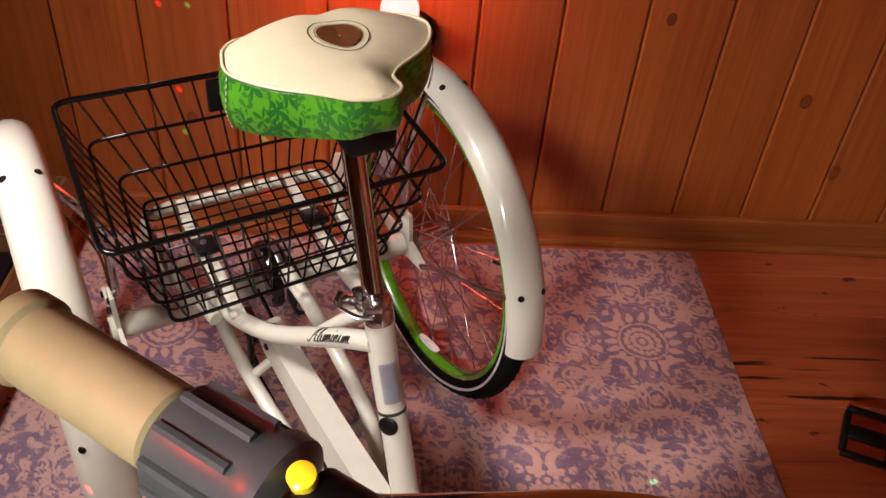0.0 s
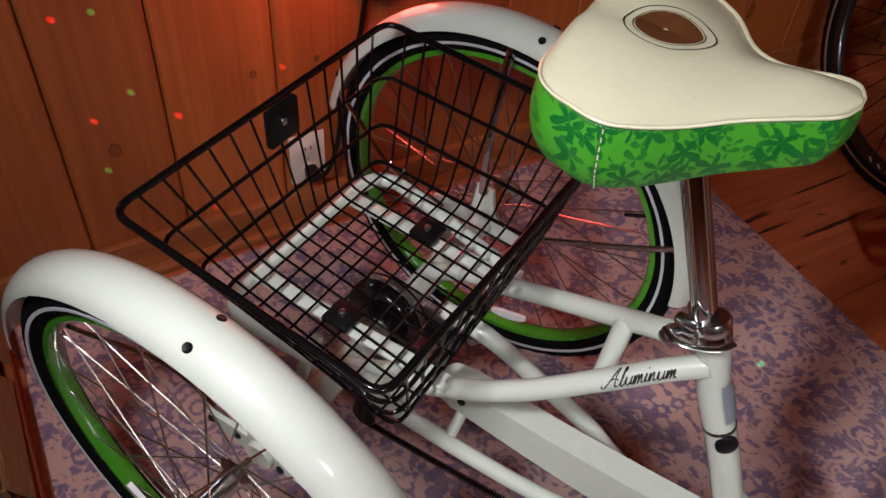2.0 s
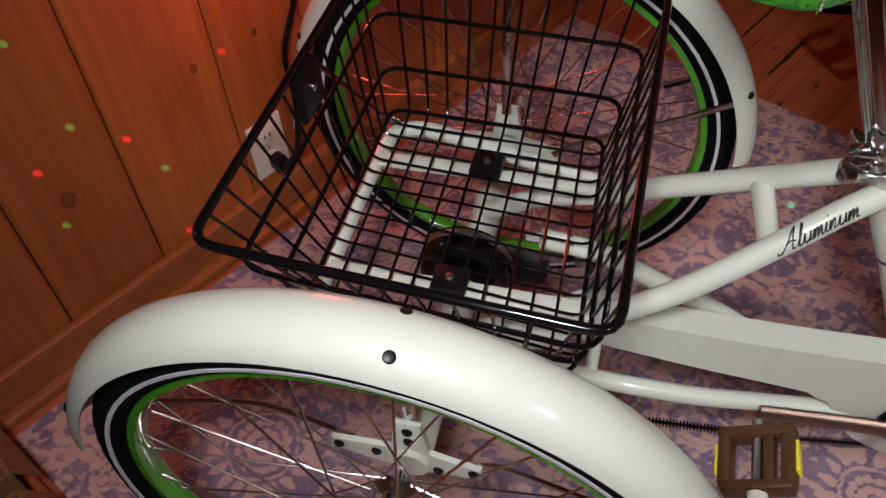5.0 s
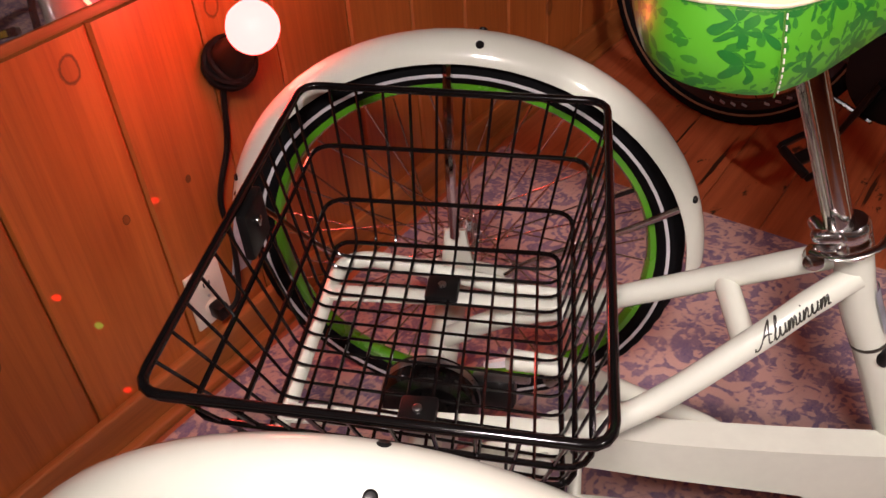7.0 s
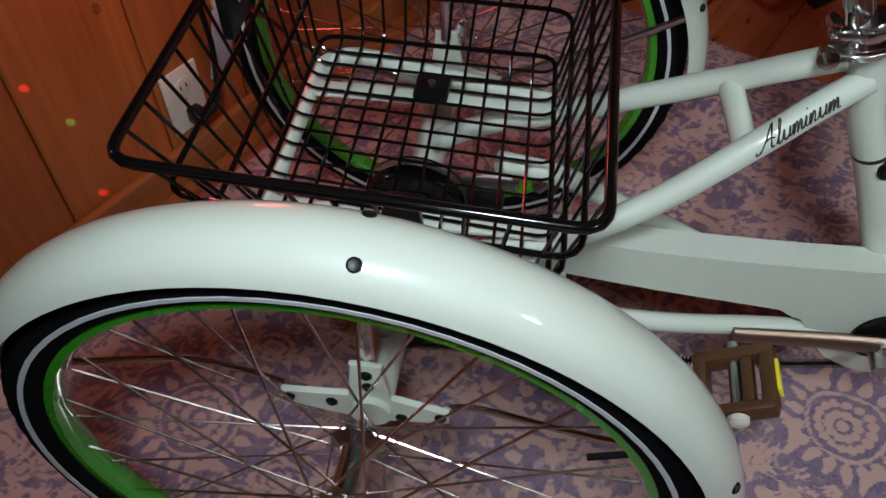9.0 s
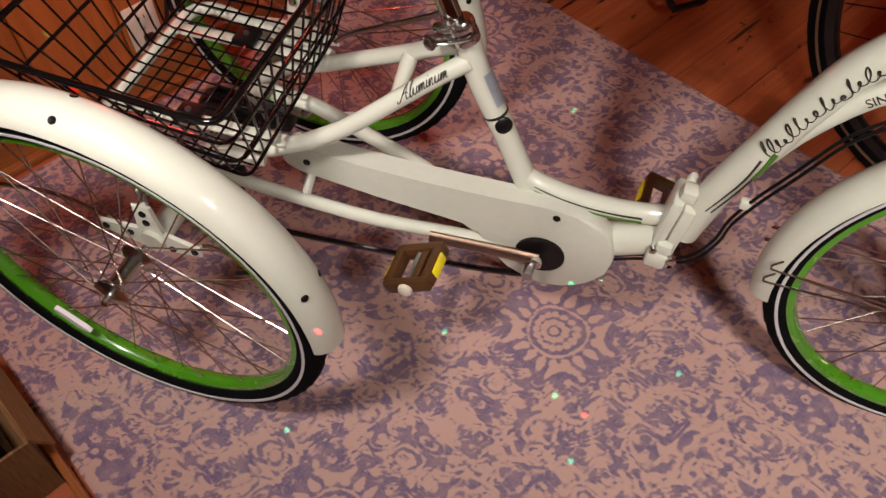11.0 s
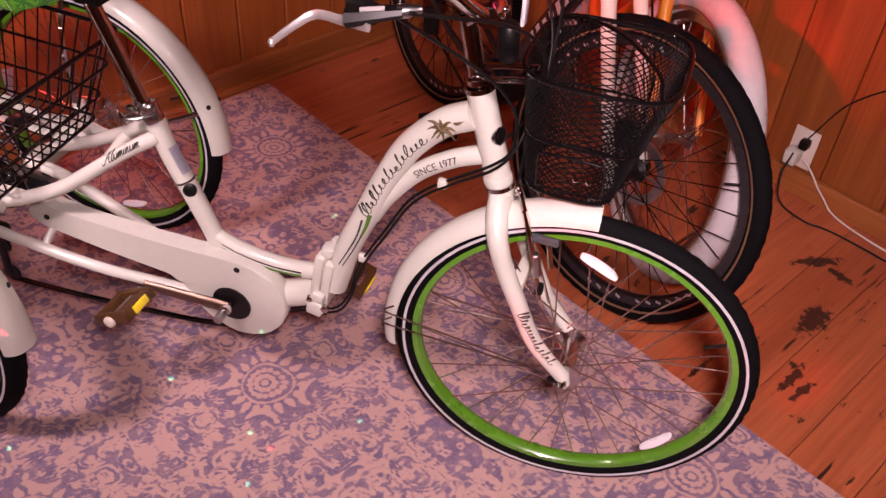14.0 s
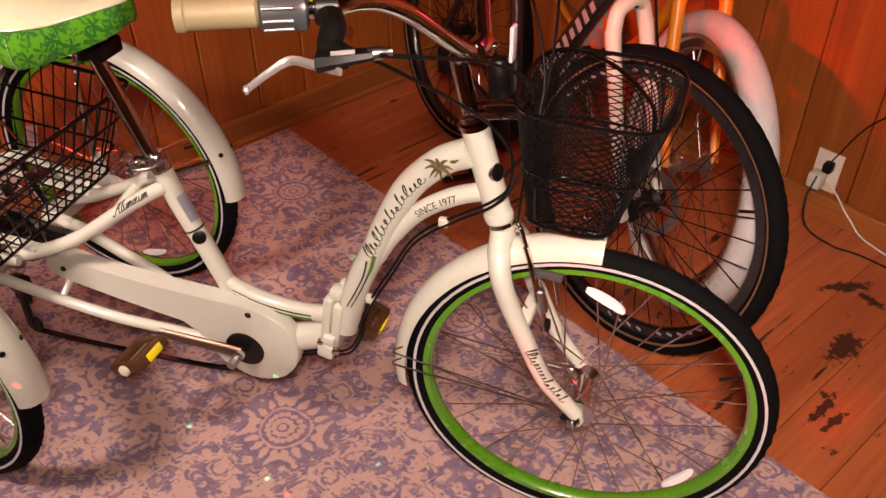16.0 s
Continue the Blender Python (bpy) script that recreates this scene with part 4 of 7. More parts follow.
def wheel(parent, name, label, m, R=0.3245, rt=0.0225, rim_r=(0.272, 0.2925), rim_w=0.026, tyre="tyre_rubber", rim="green_paint", strip="reflective_strip",
          strip_r=(0.2975, 0.3022), spokes=36, hub_half=0.05, hub_mat="polished_alloy", spoke_mat="spoke_steel", reflectors=(), key="trike", seed=0.0, letters_on=0):
    Rt = R - rt
    ty = sub(name, shared(key + "_tyre", lambda: treaded(Rt, rt), tyre), parent, m, label)
    a, b = rim_r
    sub("rim", shared(key + "_rim", lambda: band([(a, -rim_w * 0.30), (a + 0.004, -rim_w / 2), (b, -rim_w / 2), (b, rim_w / 2), (a + 0.004, rim_w / 2), (a, rim_w * 0.30), (a - 0.002, 0)]), rim), ty)
    if strip:
        def side(s):
            out = []
            for k in range(5):
                rr = strip_r[0] + (strip_r[1] - strip_r[0]) * k / 4
                out.append((rr, s * (math.sqrt(max(1e-6, rt * rt - (rr - Rt) ** 2)) + 0.0009)))
            return out + [(strip_r[1], s * rt * 0.8), (strip_r[0], s * rt * 0.8)]
        sub("reflective_strip", shared(key + "_strip_a", lambda: band(side(-1)), strip), ty)
        sub("reflective_strip", shared(key + "_strip_b", lambda: band(side(1)), strip), ty)
    hw = hub_half
    hub = sub("hub", shared(key + "_hub", lambda: lathe([(0.006, -hw - 0.016), (0.006, -hw), (0.012, -hw), (0.028, -hw + 0.004), (0.028, -hw + 0.008), (0.016, -hw + 0.016), (0.015, 0.0), (0.016, hw - 0.016), (0.028, hw - 0.008), (0.028, hw - 0.004), (0.012, hw), (0.006, hw), (0.006, hw + 0.016)], (0, 0, 0), (0, 1, 0), 24), hub_mat), ty)
    dr = a - 0.004
    L = math.hypot(dr, hw - 0.006)
    sm = shared(key + "_spoke", lambda: tube([(0, 0, 0), (0, 0, dr - 0.010)], 0.0014, 5), spoke_mat)
    for i in range(spokes):
        s = 1 if i % 2 else -1
        cross = 0.42 if (i // 2) % 2 else -0.42
        ang = 2 * math.pi * (i + seed) / spokes
        ha = ang + cross * 2.6
        p0 = Vector((0.026 * math.cos(ha), s * (hw - 0.006), 0.026 * math.sin(ha)))
        p1 = Vector((dr * math.cos(ang), s * 0.004, dr * math.sin(ang)))
        d = p1 - p0
        q = Vector((0, 0, 1)).rotation_difference(d.normalized()).to_matrix().to_4x4()
        sub("spoke", sm, ty, Matrix.Translation(p0) @ q @ Matrix.Diagonal((1, 1, d.length / (dr - 0.010), 1)))
    for ang, s, slant in reflectors:
        def refl():
            bm = bmesh.new()
            n = 8
            vs = []
            for i in range(n + 1):
                t = radians(-8.5 + 17 * i / n)
                e = 0.35 + 0.65 * math.sin(math.pi * i / n) ** 0.5
                vs.append([bm.verts.new(((dr - 0.030 + k * 0.0075 * e) * math.cos(t), y, (dr - 0.030 + k * 0.0075 * e) * math.sin(t))) for k in (-1, 1) for y in (-0.004, 0.004)])
            for A, B in zip(vs, vs[1:]):
                for x, y in ((0, 1), (1, 3), (3, 2), (2, 0)):
                    bm.faces.new((A[x], A[y], B[y], B[x]))
            bm.faces.new([vs[0][k] for k in (0, 1, 3, 2)])
            bm.faces.new([vs[-1][k] for k in (0, 2, 3, 1)])
            return bm
        sub("spoke_reflector", shared(key + "_refl", refl, "prism_white", False), ty, Matrix.Translation((0, s * 0.016, 0)) @ Matrix.Rotation(-radians(ang), 4, "Y") @ Matrix.Translation((dr - 0.030, 0, 0)) @ Matrix.Rotation(radians(slant), 4, "Y") @ Matrix.Translation((0.030 - dr, 0, 0)))
    sub("valve", shared(key + "_valve", lambda: tube([(0.0, 0, dr + 0.004), (0, 0, dr - 0.034)], 0.0032, 8), "black_plastic"), ty, Matrix.Rotation(radians(65), 4, "Y"))
    return ty


def fender(parent, name, m, R, a0, a1, half, label="", n=40):
    """A rounded mudguard between two angles (degrees from forward, up)."""
    bm = bmesh.new()
    prof = []
    for k in range(11):
        t = radians(-84 + 168 * k / 10)
        prof.append((half * math.sin(t), 0.030 * math.cos(t) - 0.014))
    rows = []
    for i in range(n + 1):
        a = radians(a0 + (a1 - a0) * i / n)
        end = min(i, n - i)
        w = 1.0 if end > 1 else (0.86 if end else 0.62)
        rows.append([bm.verts.new(((R + h) * math.cos(a), y * (0.9 + 0.1 * w), (R + h) * math.sin(a))) for y, h in prof])
    for A, B in zip(rows, rows[1:]):
        for k in range(10):
            bm.faces.new((A[k], A[k + 1], B[k + 1], B[k]))
    bmesh.ops.recalc_face_normals(bm, faces=bm.faces)
    bmesh.ops.solidify(bm, geom=bm.faces[:], thickness=0.0022)
    ob = part(name, bm, "white_paint", parent, label)
    ob.matrix_basis = m
    return ob


def bolt(parent, at, axis, r=0.006, material="black_plastic", h=0.0035):
    return part("bolt", lathe([(r, -0.003), (r, h * 0.5), (r * 0.7, h), (r * 0.4, h), (r * 0.35, h * 0.6)], at, axis, 12), material, parent)


# ---- the tricycle ----
YC = -0.02
trike = root("tricycle", "white adult tricycle with green rims, parked on the rug", "tricycle")

# frame: every tube that shows is a part
def ft(name, pts, r, mat="white_paint", sides=16, n=10, label="", flat=(1, 1)):
    return part(name, tube([(x, y, z) for x, y, z in pts], r, sides, n, flat=flat), mat, trike, label)


head = ft("head_tube", [(0.503, YC, 0.668), (0.458, YC, 0.824)], 0.0215)
main = ft("main_tube", [(0.455, YC, 0.778), (0.405, YC, 0.750), (0.352, YC, 0.692), (0.315, YC, 0.620), (0.280, YC, 0.537), (0.248, YC, 0.462), (0.229, YC, 0.400), (0.214, YC, 0.345)], 0.0235)
low = ft("lower_tube", [(0.480, YC, 0.715), (0.425, YC, 0.690), (0.368, YC, 0.648), (0.318, YC, 0.585), (0.290, YC, 0.535)], 0.0155)
seat_tube = ft("seat_tube", [(-0.128, YC, 0.628), (-0.104, YC, 0.548), (-0.072, YC, 0.474), (-0.036, YC, 0.384), (-0.004, YC, 0.300), (0.0, YC, 0.245)], 0.0185)
ft("bottom_curve_tube", [(-0.045, YC, 0.396), (-0.020, YC, 0.378), (0.016, YC, 0.366), (0.056, YC, 0.359), (0.102, YC, 0.357), (0.150, YC, 0.361), (0.198, YC, 0.372)], 0.0165)
ft("bottom_tube", [(0.0, YC, 0.246), (0.070, YC, 0.270), (0.130, YC, 0.295), (0.190, YC, 0.326)], 0.0285)
part("bottom_bracket", lathe([(0.022, -0.036), (0.024, -0.034), (0.024, 0.034), (0.022, 0.036)], (0, YC, 0.245), (0, 1, 0), 24), "white_paint", trike)
part("head_lug", lathe([(0.0225, -0.008), (0.0235, -0.004), (0.0235, 0.004), (0.0220, 0.009)], (0.500, YC, 0.676), (-0.277, 0, 0.961), 24), "white_paint", trike)

# folding hinge
hm = Matrix.Translation((0.200, YC, 0.364)) @ Matrix.Rotation(radians(9), 4, "Y")
hinge = part("folding_hinge", box((0.020, 0.058, 0.112), (-0.013, 0, 0.006), 0.008, m=hm), "white_paint", trike)
part("hinge_plate", box((0.020, 0.054, 0.112), (0.0068, 0, -0.004), 0.007, m=hm), "white_paint", hinge)
part("hinge_ear", box((0.026, 0.030, 0.026), (-0.004, -0.006, 0.068), 0.009, m=hm), "white_paint", hinge)
part("hinge_pin", lathe([(0.008, -0.075), (0.009, -0.07), (0.009, 0.07), (0.006, 0.075)], hm @ Vector((-0.003, 0.024, 0)), (0.156, 0, 0.988), 14), "white_paint", hinge)
part("hinge_clamp", box((0.034, 0.020, 0.034), (-0.005, -0.030, -0.062), 0.007, m=hm), "white_paint", hinge)
part("hinge_clamp", box((0.026, 0.018, 0.022), (-0.002, -0.029, -0.034), 0.006, m=hm), "white_paint", hinge)
for dx, dz, br in ((-0.016, -0.040, 0.0065), (0.016, -0.050, 0.0080), (0.017, -0.066, 0.0060)):
    part("hinge_bolt", lathe([(br, -0.004), (br * 0.95, 0.004), (br * 0.4, 0.006)], hm @ Vector((dx, -0.036, dz)), (0.2, -1, 0), 10), "chrome", hinge)

# rear triangle
ft("seat_stay", [(-0.118, YC - 0.008, 0.590), (-0.160, -0.046, 0.566), (-0.205, -0.066, 0.536), (-0.300, -0.098, 0.470), (-0.390, -0.122, 0.432), (-0.470, -0.128, 0.405), (-0.540, -0.130, 0.362)], 0.0135)
ft("seat_stay", [(-0.130, YC + 0.008, 0.604), (-0.180, 0.000, 0.576), (-0.230, 0.022, 0.538), (-0.325, 0.050, 0.480), (-0.395, 0.066, 0.440), (-0.470, 0.080, 0.405), (-0.540, 0.085, 0.362)], 0.0135)
ft("stay_brace", [(-0.225, 0.018, 0.538), (-0.214, -0.064, 0.528)], 0.0125)
ft("chain_stay", [(-0.020, YC + 0.015, 0.252), (-0.110, 0.000, 0.268), (-0.180, 0.012, 0.286), (-0.225, 0.020, 0.306), (-0.300, 0.012, 0.352), (-0.380, -0.006, 0.412), (-0.45, -0.02, 0.44)], 0.0125)
ft("chain_stay", [(-0.020, YC - 0.030, 0.248), (-0.140, -0.070, 0.262), (-0.260, -0.098, 0.286), (-0.400, -0.118, 0.318), (-0.540, -0.120, 0.335)], 0.0115)
ft("guard_strut", [(-0.372, -0.114, 0.312), (-0.372, -0.078, 0.336)], 0.008)
ft("stay_bridge", [(-0.225, 0.018, 0.300), (-0.222, -0.012, 0.282)], 0.009)

# rear axle housing with its end brackets
AX, AZ = -0.547, 0.333
ft("axle_housing", [(AX, -0.285, AZ), (AX, 0.245, AZ)], 0.021)
for s, ye in ((-1, -0.270), (1, 0.248)):
    br = part("axle_bracket", plate([(AX - 0.096, AZ - 0.008), (AX - 0.092, AZ + 0.014), (AX - 0.020, AZ + 0.016), (AX - 0.016, AZ + 0.075), (AX + 0.016, AZ + 0.075), (AX + 0.020, AZ + 0.016), (AX + 0.078, AZ + 0.004), (AX + 0.078, AZ - 0.016), (AX + 0.018, AZ - 0.020), (AX, AZ - 0.030), (AX - 0.018, AZ - 0.020)], ye, ye + s * 0.007, 0.002), "white_paint", trike)
    for bx, bz in ((-0.084, 0.004), (-0.040, 0.004), (0.0, 0.060), (0.0, 0.040), (0.030, -0.012), (0.070, -0.004)):
        bolt(br, (AX + bx, ye + s * 0.007, AZ + bz), (0, s, 0), 0.0062)
    # stays that carry the mudguard
    yf = ye - s * 0.006
    wy = -0.35 if s < 0 else 0.302
    part("fender_stay", tube([(AX, yf, AZ + 0.07), (AX + 0.0, yf + s * 0.004, AZ + 0.20), (AX + 0.0, wy - s * 0.03, AZ + 0.30), (AX + 0.0, wy - s * 0.012, AZ + 0.333)], 0.006, 8, 6, flat=(1.2, 1.2)), "chrome", trike)
    part("fender_stay", tube([(AX + 0.070, yf + s * 0.004, AZ - 0.004), (AX + 0.110, yf + s * 0.012, AZ + 0.020), (AX + 0.237, wy - s * 0.031, AZ + 0.068), (AX + 0.306, wy - s * 0.027, AZ + 0.104)], 0.0052, 8, 6, flat=(0.5, 1.2)), "chrome", trike)
    part("fender_stay", tube([(AX - 0.07, yf, AZ), (AX - 0.18, yf, AZ + 0.03), (AX - 0.28, wy - s * 0.034, AZ + 0.085), (AX - 0.325, wy - s * 0.026, AZ + 0.110)], 0.0052, 8, 6, flat=(0.5, 1.2)), "chrome", trike)

# wheels and mudguards
wheel(trike, "rear_wheel", "black tyre with a white line on a green rim", pose(AX - 0.005, -0.35, AZ, 0, 0, -0.8), reflectors=((228, -1, 0),), seed=0.3, hub_half=0.040)
wheel(trike, "rear_wheel", "black tyre with a white line on a green rim", pose(AX, 0.302, AZ), reflectors=((285, -1, 0),), seed=0.7, hub_half=0.040)
STEER = pose(0.665, -0.017, 0.328, 0, 0, 4.5)
wheel(trike, "front_wheel", "black tyre with a white line on a green rim", STEER, R=0.3195, rt=0.0195, reflectors=((-38, -1, 0), (86, -1, 24)), seed=0.1, key="trike_front")
fr = fender(trike, "fender", pose(AX - 0.004, -0.348, AZ + 0.001, 0, 0, -0.8), 0.336, 0.0, 168.0, 0.036)
fl = fender(trike, "fender", pose(AX, 0.300, AZ), 0.335, 0.0, 168.0, 0.036)
ff = fender(trike, "fender", STEER, 0.325, 89.5, 187.0, 0.031)
for s in (-1, 1):
    for a in (176.0, 171.0):
        t = radians(a)
        e = Vector((0.330 * math.cos(t), s * 0.033, 0.330 * math.sin(t)))
        part("fender_stay", tube([e + Vector((0.010, -s * 0.004, 0.008)), e + Vector((-0.004, s * 0.004, 0.0)), e * 0.9 + Vector((0, s * 0.012, 0)), Vector((-0.02, s * 0.050, 0.004))], 0.0018, 6, 6), "spoke_steel", ff)
for f in (fr, fl):
    for a in (20.0, 83.0, 157.0):
        for s in (-1, 1):
            t = radians(a)
            lean = s * 0.6
            part("bolt", lathe([(0.0054, -0.004), (0.0054, 0.0004), (0.004, 0.0018), (0.002, 0.0014)], (0.3458 * math.cos(t), s * 0.0215, 0.3458 * math.sin(t)), (math.cos(t) * math.cos(lean), math.sin(lean), math.sin(t) * math.cos(lean)), 12), "black_plastic", f)

# fork
ft("steerer_ring", [(0.5055, YC, 0.661), (0.5035, YC, 0.668)], 0.0235, "chrome")
fork = part("fork", tube([(0.506, YC, 0.664), (0.509, YC, 0.640), (0.511, YC, 0.615)], 0.021, 16), "white_paint", trike)
for s in (-1, 1):
    y0, y1 = YC + s * 0.012, -0.019 + s * 0.054
    part("fork_leg", tube([(0.508, YC, 0.650), (0.513, (y0 + y1) / 2, 0.628), (0.524, y1, 0.596), (0.540, y1, 0.545), (0.572, y1 - s * 0.002, 0.470), (0.608, y1, 0.400), (0.663 + s * -0.004, y1, 0.337)], (0.0192, 0.0130), 14, 8), "white_paint", fork)
    part("dropout", plate([(0.646, 0.347), (0.659, 0.355), (0.675, 0.345), (0.681, 0.327), (0.675, 0.313), (0.659, 0.311), (0.651, 0.325)], y1 - 0.004, y1 + 0.004, 0.0015), "white_paint", fork)
    part("axle_nut", lathe([(0.011, -0.004), (0.011, 0.004), (0.008, 0.010), (0.004, 0.016)], (0.665, y1 + s * 0.004, 0.329), (0, s, 0), 8), "chrome", fork)
    part("dropout_bolt", lathe([(0.007, 0.0), (0.007, 0.006), (0.004, 0.008)], (0.648, y1 + s * 0.004, 0.331), (0, s, 0), 8), "black_plastic", fork)
part("fork_bridge", box((0.022, 0.10, 0.02), (0.562, -0.019, 0.505), 0.006), "white_paint", fork)

# front rim brake: noodle, arms, spring
brake = part("front_brake", box((0.014, 0.014, 0.022), (0.598, -0.060, 0.510), 0.004), "black_plastic", trike)
part("brake_arm", tube([(0.600, -0.060, 0.490), (0.588, -0.061, 0.545), (0.570, -0.062, 0.615), (0.556, -0.058, 0.655)], 0.0060, 8, 5, flat=(1.3, 0.7)), "chrome", brake)
part("brake_arm", tube([(0.600, 0.022, 0.490), (0.588, 0.023, 0.545), (0.570, 0.024, 0.615), (0.556, 0.020, 0.650)], 0.0060, 8, 5, flat=(1.3, 0.7)), "chrome", brake)
part("brake_pad", box((0.05, 0.012, 0.012), (0.590, -0.046, 0.600), 0.003), "grey_rubber", brake)
part("brake_spring", lathe([(0.008, -0.02), (0.008, 0.02), (0.006, 0.022)], (0.588, -0.062, 0.560), (-0.2, 0, 1), 12), "steel", brake)
part("brake_noodle", tube([(0.556, -0.058, 0.657), (0.546, -0.054, 0.682), (0.537, -0.040, 0.680), (0.535, -0.034, 0.664)], 0.0035, 8, 6), "chrome", brake)

# chain guard, chain, cranks and pedals
GY = -0.066
outline = [(p.x, p.z) for p in spline([(-0.428, 0, 0.352), (-0.416, 0, 0.378), (-0.385, 0, 0.384), (-0.30, 0, 0.372), (-0.169, 0, 0.364), (-0.06, 0, 0.362), (0.0, 0, 0.362), (0.070, 0, 0.348), (0.108, 0, 0.305), (0.112, 0, 0.250), (0.080, 0, 0.196), (0.020, 0, 0.170), (-0.035, 0, 0.186), (-0.080, 0, 0.232), (-0.098, 0, 0.264), (-0.116, 0, 0.282), (-0.170, 0, 0.292), (-0.27, 0, 0.306), (-0.38, 0, 0.326), (-0.415, 0, 0.334)], 3, True)]
guard = part("chain_guard", plate(outline, GY - 0.006, GY + 0.030, 0.005), "white_plastic", trike, "white plastic chain guard with wood-like grain")
part("guard_opening", lathe([(0.040, -0.0085), (0.040, 0.0), (0.034, 0.001)], (0.000, GY - 0.001, 0.251), (0, 1, 0), 28), "black_plastic", guard)
for bx, bz in ((-0.385, 0.354), (0.018, 0.345)):
    bolt(guard, (bx, GY - 0.006, bz), (0, -1, 0), 0.006)
guard.matrix_basis = Matrix.Translation((0.0, 0.010, 0.006)) @ pose(0, 0, 0, 0, 1.2, 0) @ pose(0, 0, 0, 0, 0, 3.4)
chain_pts = [(-0.565, -0.052, 0.112), (-0.42, -0.052, 0.122), (-0.25, -0.052, 0.140), (-0.10, -0.052, 0.160), (-0.01, -0.052, 0.180)]
chain = part("chain", tube(chain_pts, 0.0034, 6, 12, flat=(0.6, 1.0)), "black_wire", trike)
links = bmesh.new()
run = spline(chain_pts, 12)
for a, b in zip(run, run[1:]):
    for k in range(3):
        p, d = a.lerp(b, k / 3), (b - a) / 3
        for side in (-1, 1):
            sweep(links, [p + d * 0.1 + Vector((0, side * 0.003, 0)), p + d * 0.62 + Vector((0, side * 0.003, 0))], 0.0052, 6, flat=(0.35, 1.0))
part("chain_plating", links, "black_wire", chain)
part("chain", tube([(-0.50, -0.052, 0.368), (-0.28, -0.052, 0.345), (-0.02, -0.052, 0.312)], 0.005, 6, 8, flat=(0.7, 1.0)), "black_wire", trike)
part("chainring", lathe([(0.062, -0.002), (0.066, 0.0), (0.062, 0.002)], (0, -0.052, 0.245), (0, 1, 0), 40), "black_plastic", trike)
crank = part("crank_arm", tube([(0.010, -0.074, 0.254), (-0.045, -0.076, 0.256), (-0.168, -0.090, 0.266)], (0.0120, 0.0095), 12, 5, flat=(0.75, 1.2)), "crank_steel", trike)
part("crank_bolt", lathe([(0.012, 0.0), (0.011, 0.008), (0.006, 0.010)], (0.007, -0.077, 0.255), (0, -1, 0), 14), "chrome", crank)
part("spindle", lathe([(0.009, -0.085), (0.009, 0.075)], (0, YC, 0.245), (0, 1, 0), 14), "steel", crank)
part("crank_arm", tube([(0.0, 0.056, 0.245), (0.06, 0.058, 0.242), (0.178, 0.066, 0.236)], (0.0105, 0.0085), 12, 5, flat=(0.75, 1.2)), "chrome", trike)


def pedal(at, turn, side):
    m = Matrix.Translation(at) @ Matrix.Rotation(radians(turn), 4, "Y")
    p = part("pedal", box((0.090, 0.016, 0.026), (0, side * 0.018, 0), 0.005, m=m), "pedal_brown", trike, "brown plastic platform pedal")
    part("pedal_rail", box((0.084, 0.014, 0.026), (0, side * 0.088, 0), 0.005, m=m), "pedal_brown", p)
    for k in (-0.036, 0.036):
        part("pedal_rail", box((0.016, 0.07, 0.024), (k, side * 0.052, 0), 0.004, m=m), "pedal_brown", p)
    part("pedal_rail", box((0.014, 0.07, 0.018), (0.014, side * 0.052, 0), 0.004, m=m), "pedal_brown", p)
    part("pedal_axle", lathe([(0.007, 0.0), (0.007, 0.09), (0.010, 0.092), (0.010, 0.100)], at, (0, side, 0), 12), "steel", p)
    part("pedal_reflector", box((0.004, 0.040, 0.016), (0.046, side * 0.052, 0), 0.001, m=m), "yellow_reflector", p, "bright yellow reflector")
    part("pedal_reflector", box((0.004, 0.040, 0.016), (-0.046, side * 0.052, 0), 0.001, m=m), "yellow_reflector", p, "bright yellow reflector")
    part("pedal_cap", lathe([(0.012, 0.0), (0.011, 0.006), (0.006, 0.009)], Vector(at) + Vector((0, side * 0.096, 0)), (0, side, 0), 12), "outlet_plastic", p)


pedal((-0.168, -0.104, 0.266), -28, -1)
pedal((0.178, 0.074, 0.236), 20, 1)

# drive hub, brake drum and derailleur under the basket
drum = part("brake_drum", lathe([(0.020, -0.03), (0.056, -0.028), (0.060, -0.022), (0.060, 0.004), (0.052, 0.010), (0.030, 0.014), (0.018, 0.03)], (AX, 0.0, AZ + 0.020), (0, 1, 0), 36), "black_wire", trike)
part("drum_band", lathe([(0.0605, -0.010), (0.0615, -0.008), (0.0615, -0.002), (0.0605, 0.0)], (AX, 0.0, AZ + 0.020), (0, 1, 0), 36), "steel", drum)
part("sprocket", lathe([(0.034, -0.003), (0.038, -0.001), (0.038, 0.001), (0.034, 0.003)], (AX, -0.052, AZ), (0, 1, 0), 24), "steel", drum)
der = part("derailleur", box((0.045, 0.028, 0.04), (AX + 0.006, -0.062, 0.262), 0.008), "black_plastic", trike)
part("tension_arm", tube([(AX + 0.004, -0.060, 0.265), (AX - 0.012, -0.056, 0.205), (AX - 0.016, -0.056, 0.130)], 0.011, 8, 5, flat=(0.6, 1.0)), "black_plastic", der)
for jz in (0.212, 0.130):
    part("jockey_wheel", lathe([(0.020, -0.004), (0.023, 0.0), (0.020, 0.004)], (AX - 0.012, -0.052, jz), (0, 1, 0), 18), "black_plastic", der)
part("brake_lever_arm", box((0.07, 0.008, 0.014), (AX + 0.085, 0.012, 0.372), 0.003), "steel", der)
part("brake_caliper", box((0.055, 0.035, 0.035), (AX + 0.075, 0.010, 0.350), 0.008), "black_plastic", der)
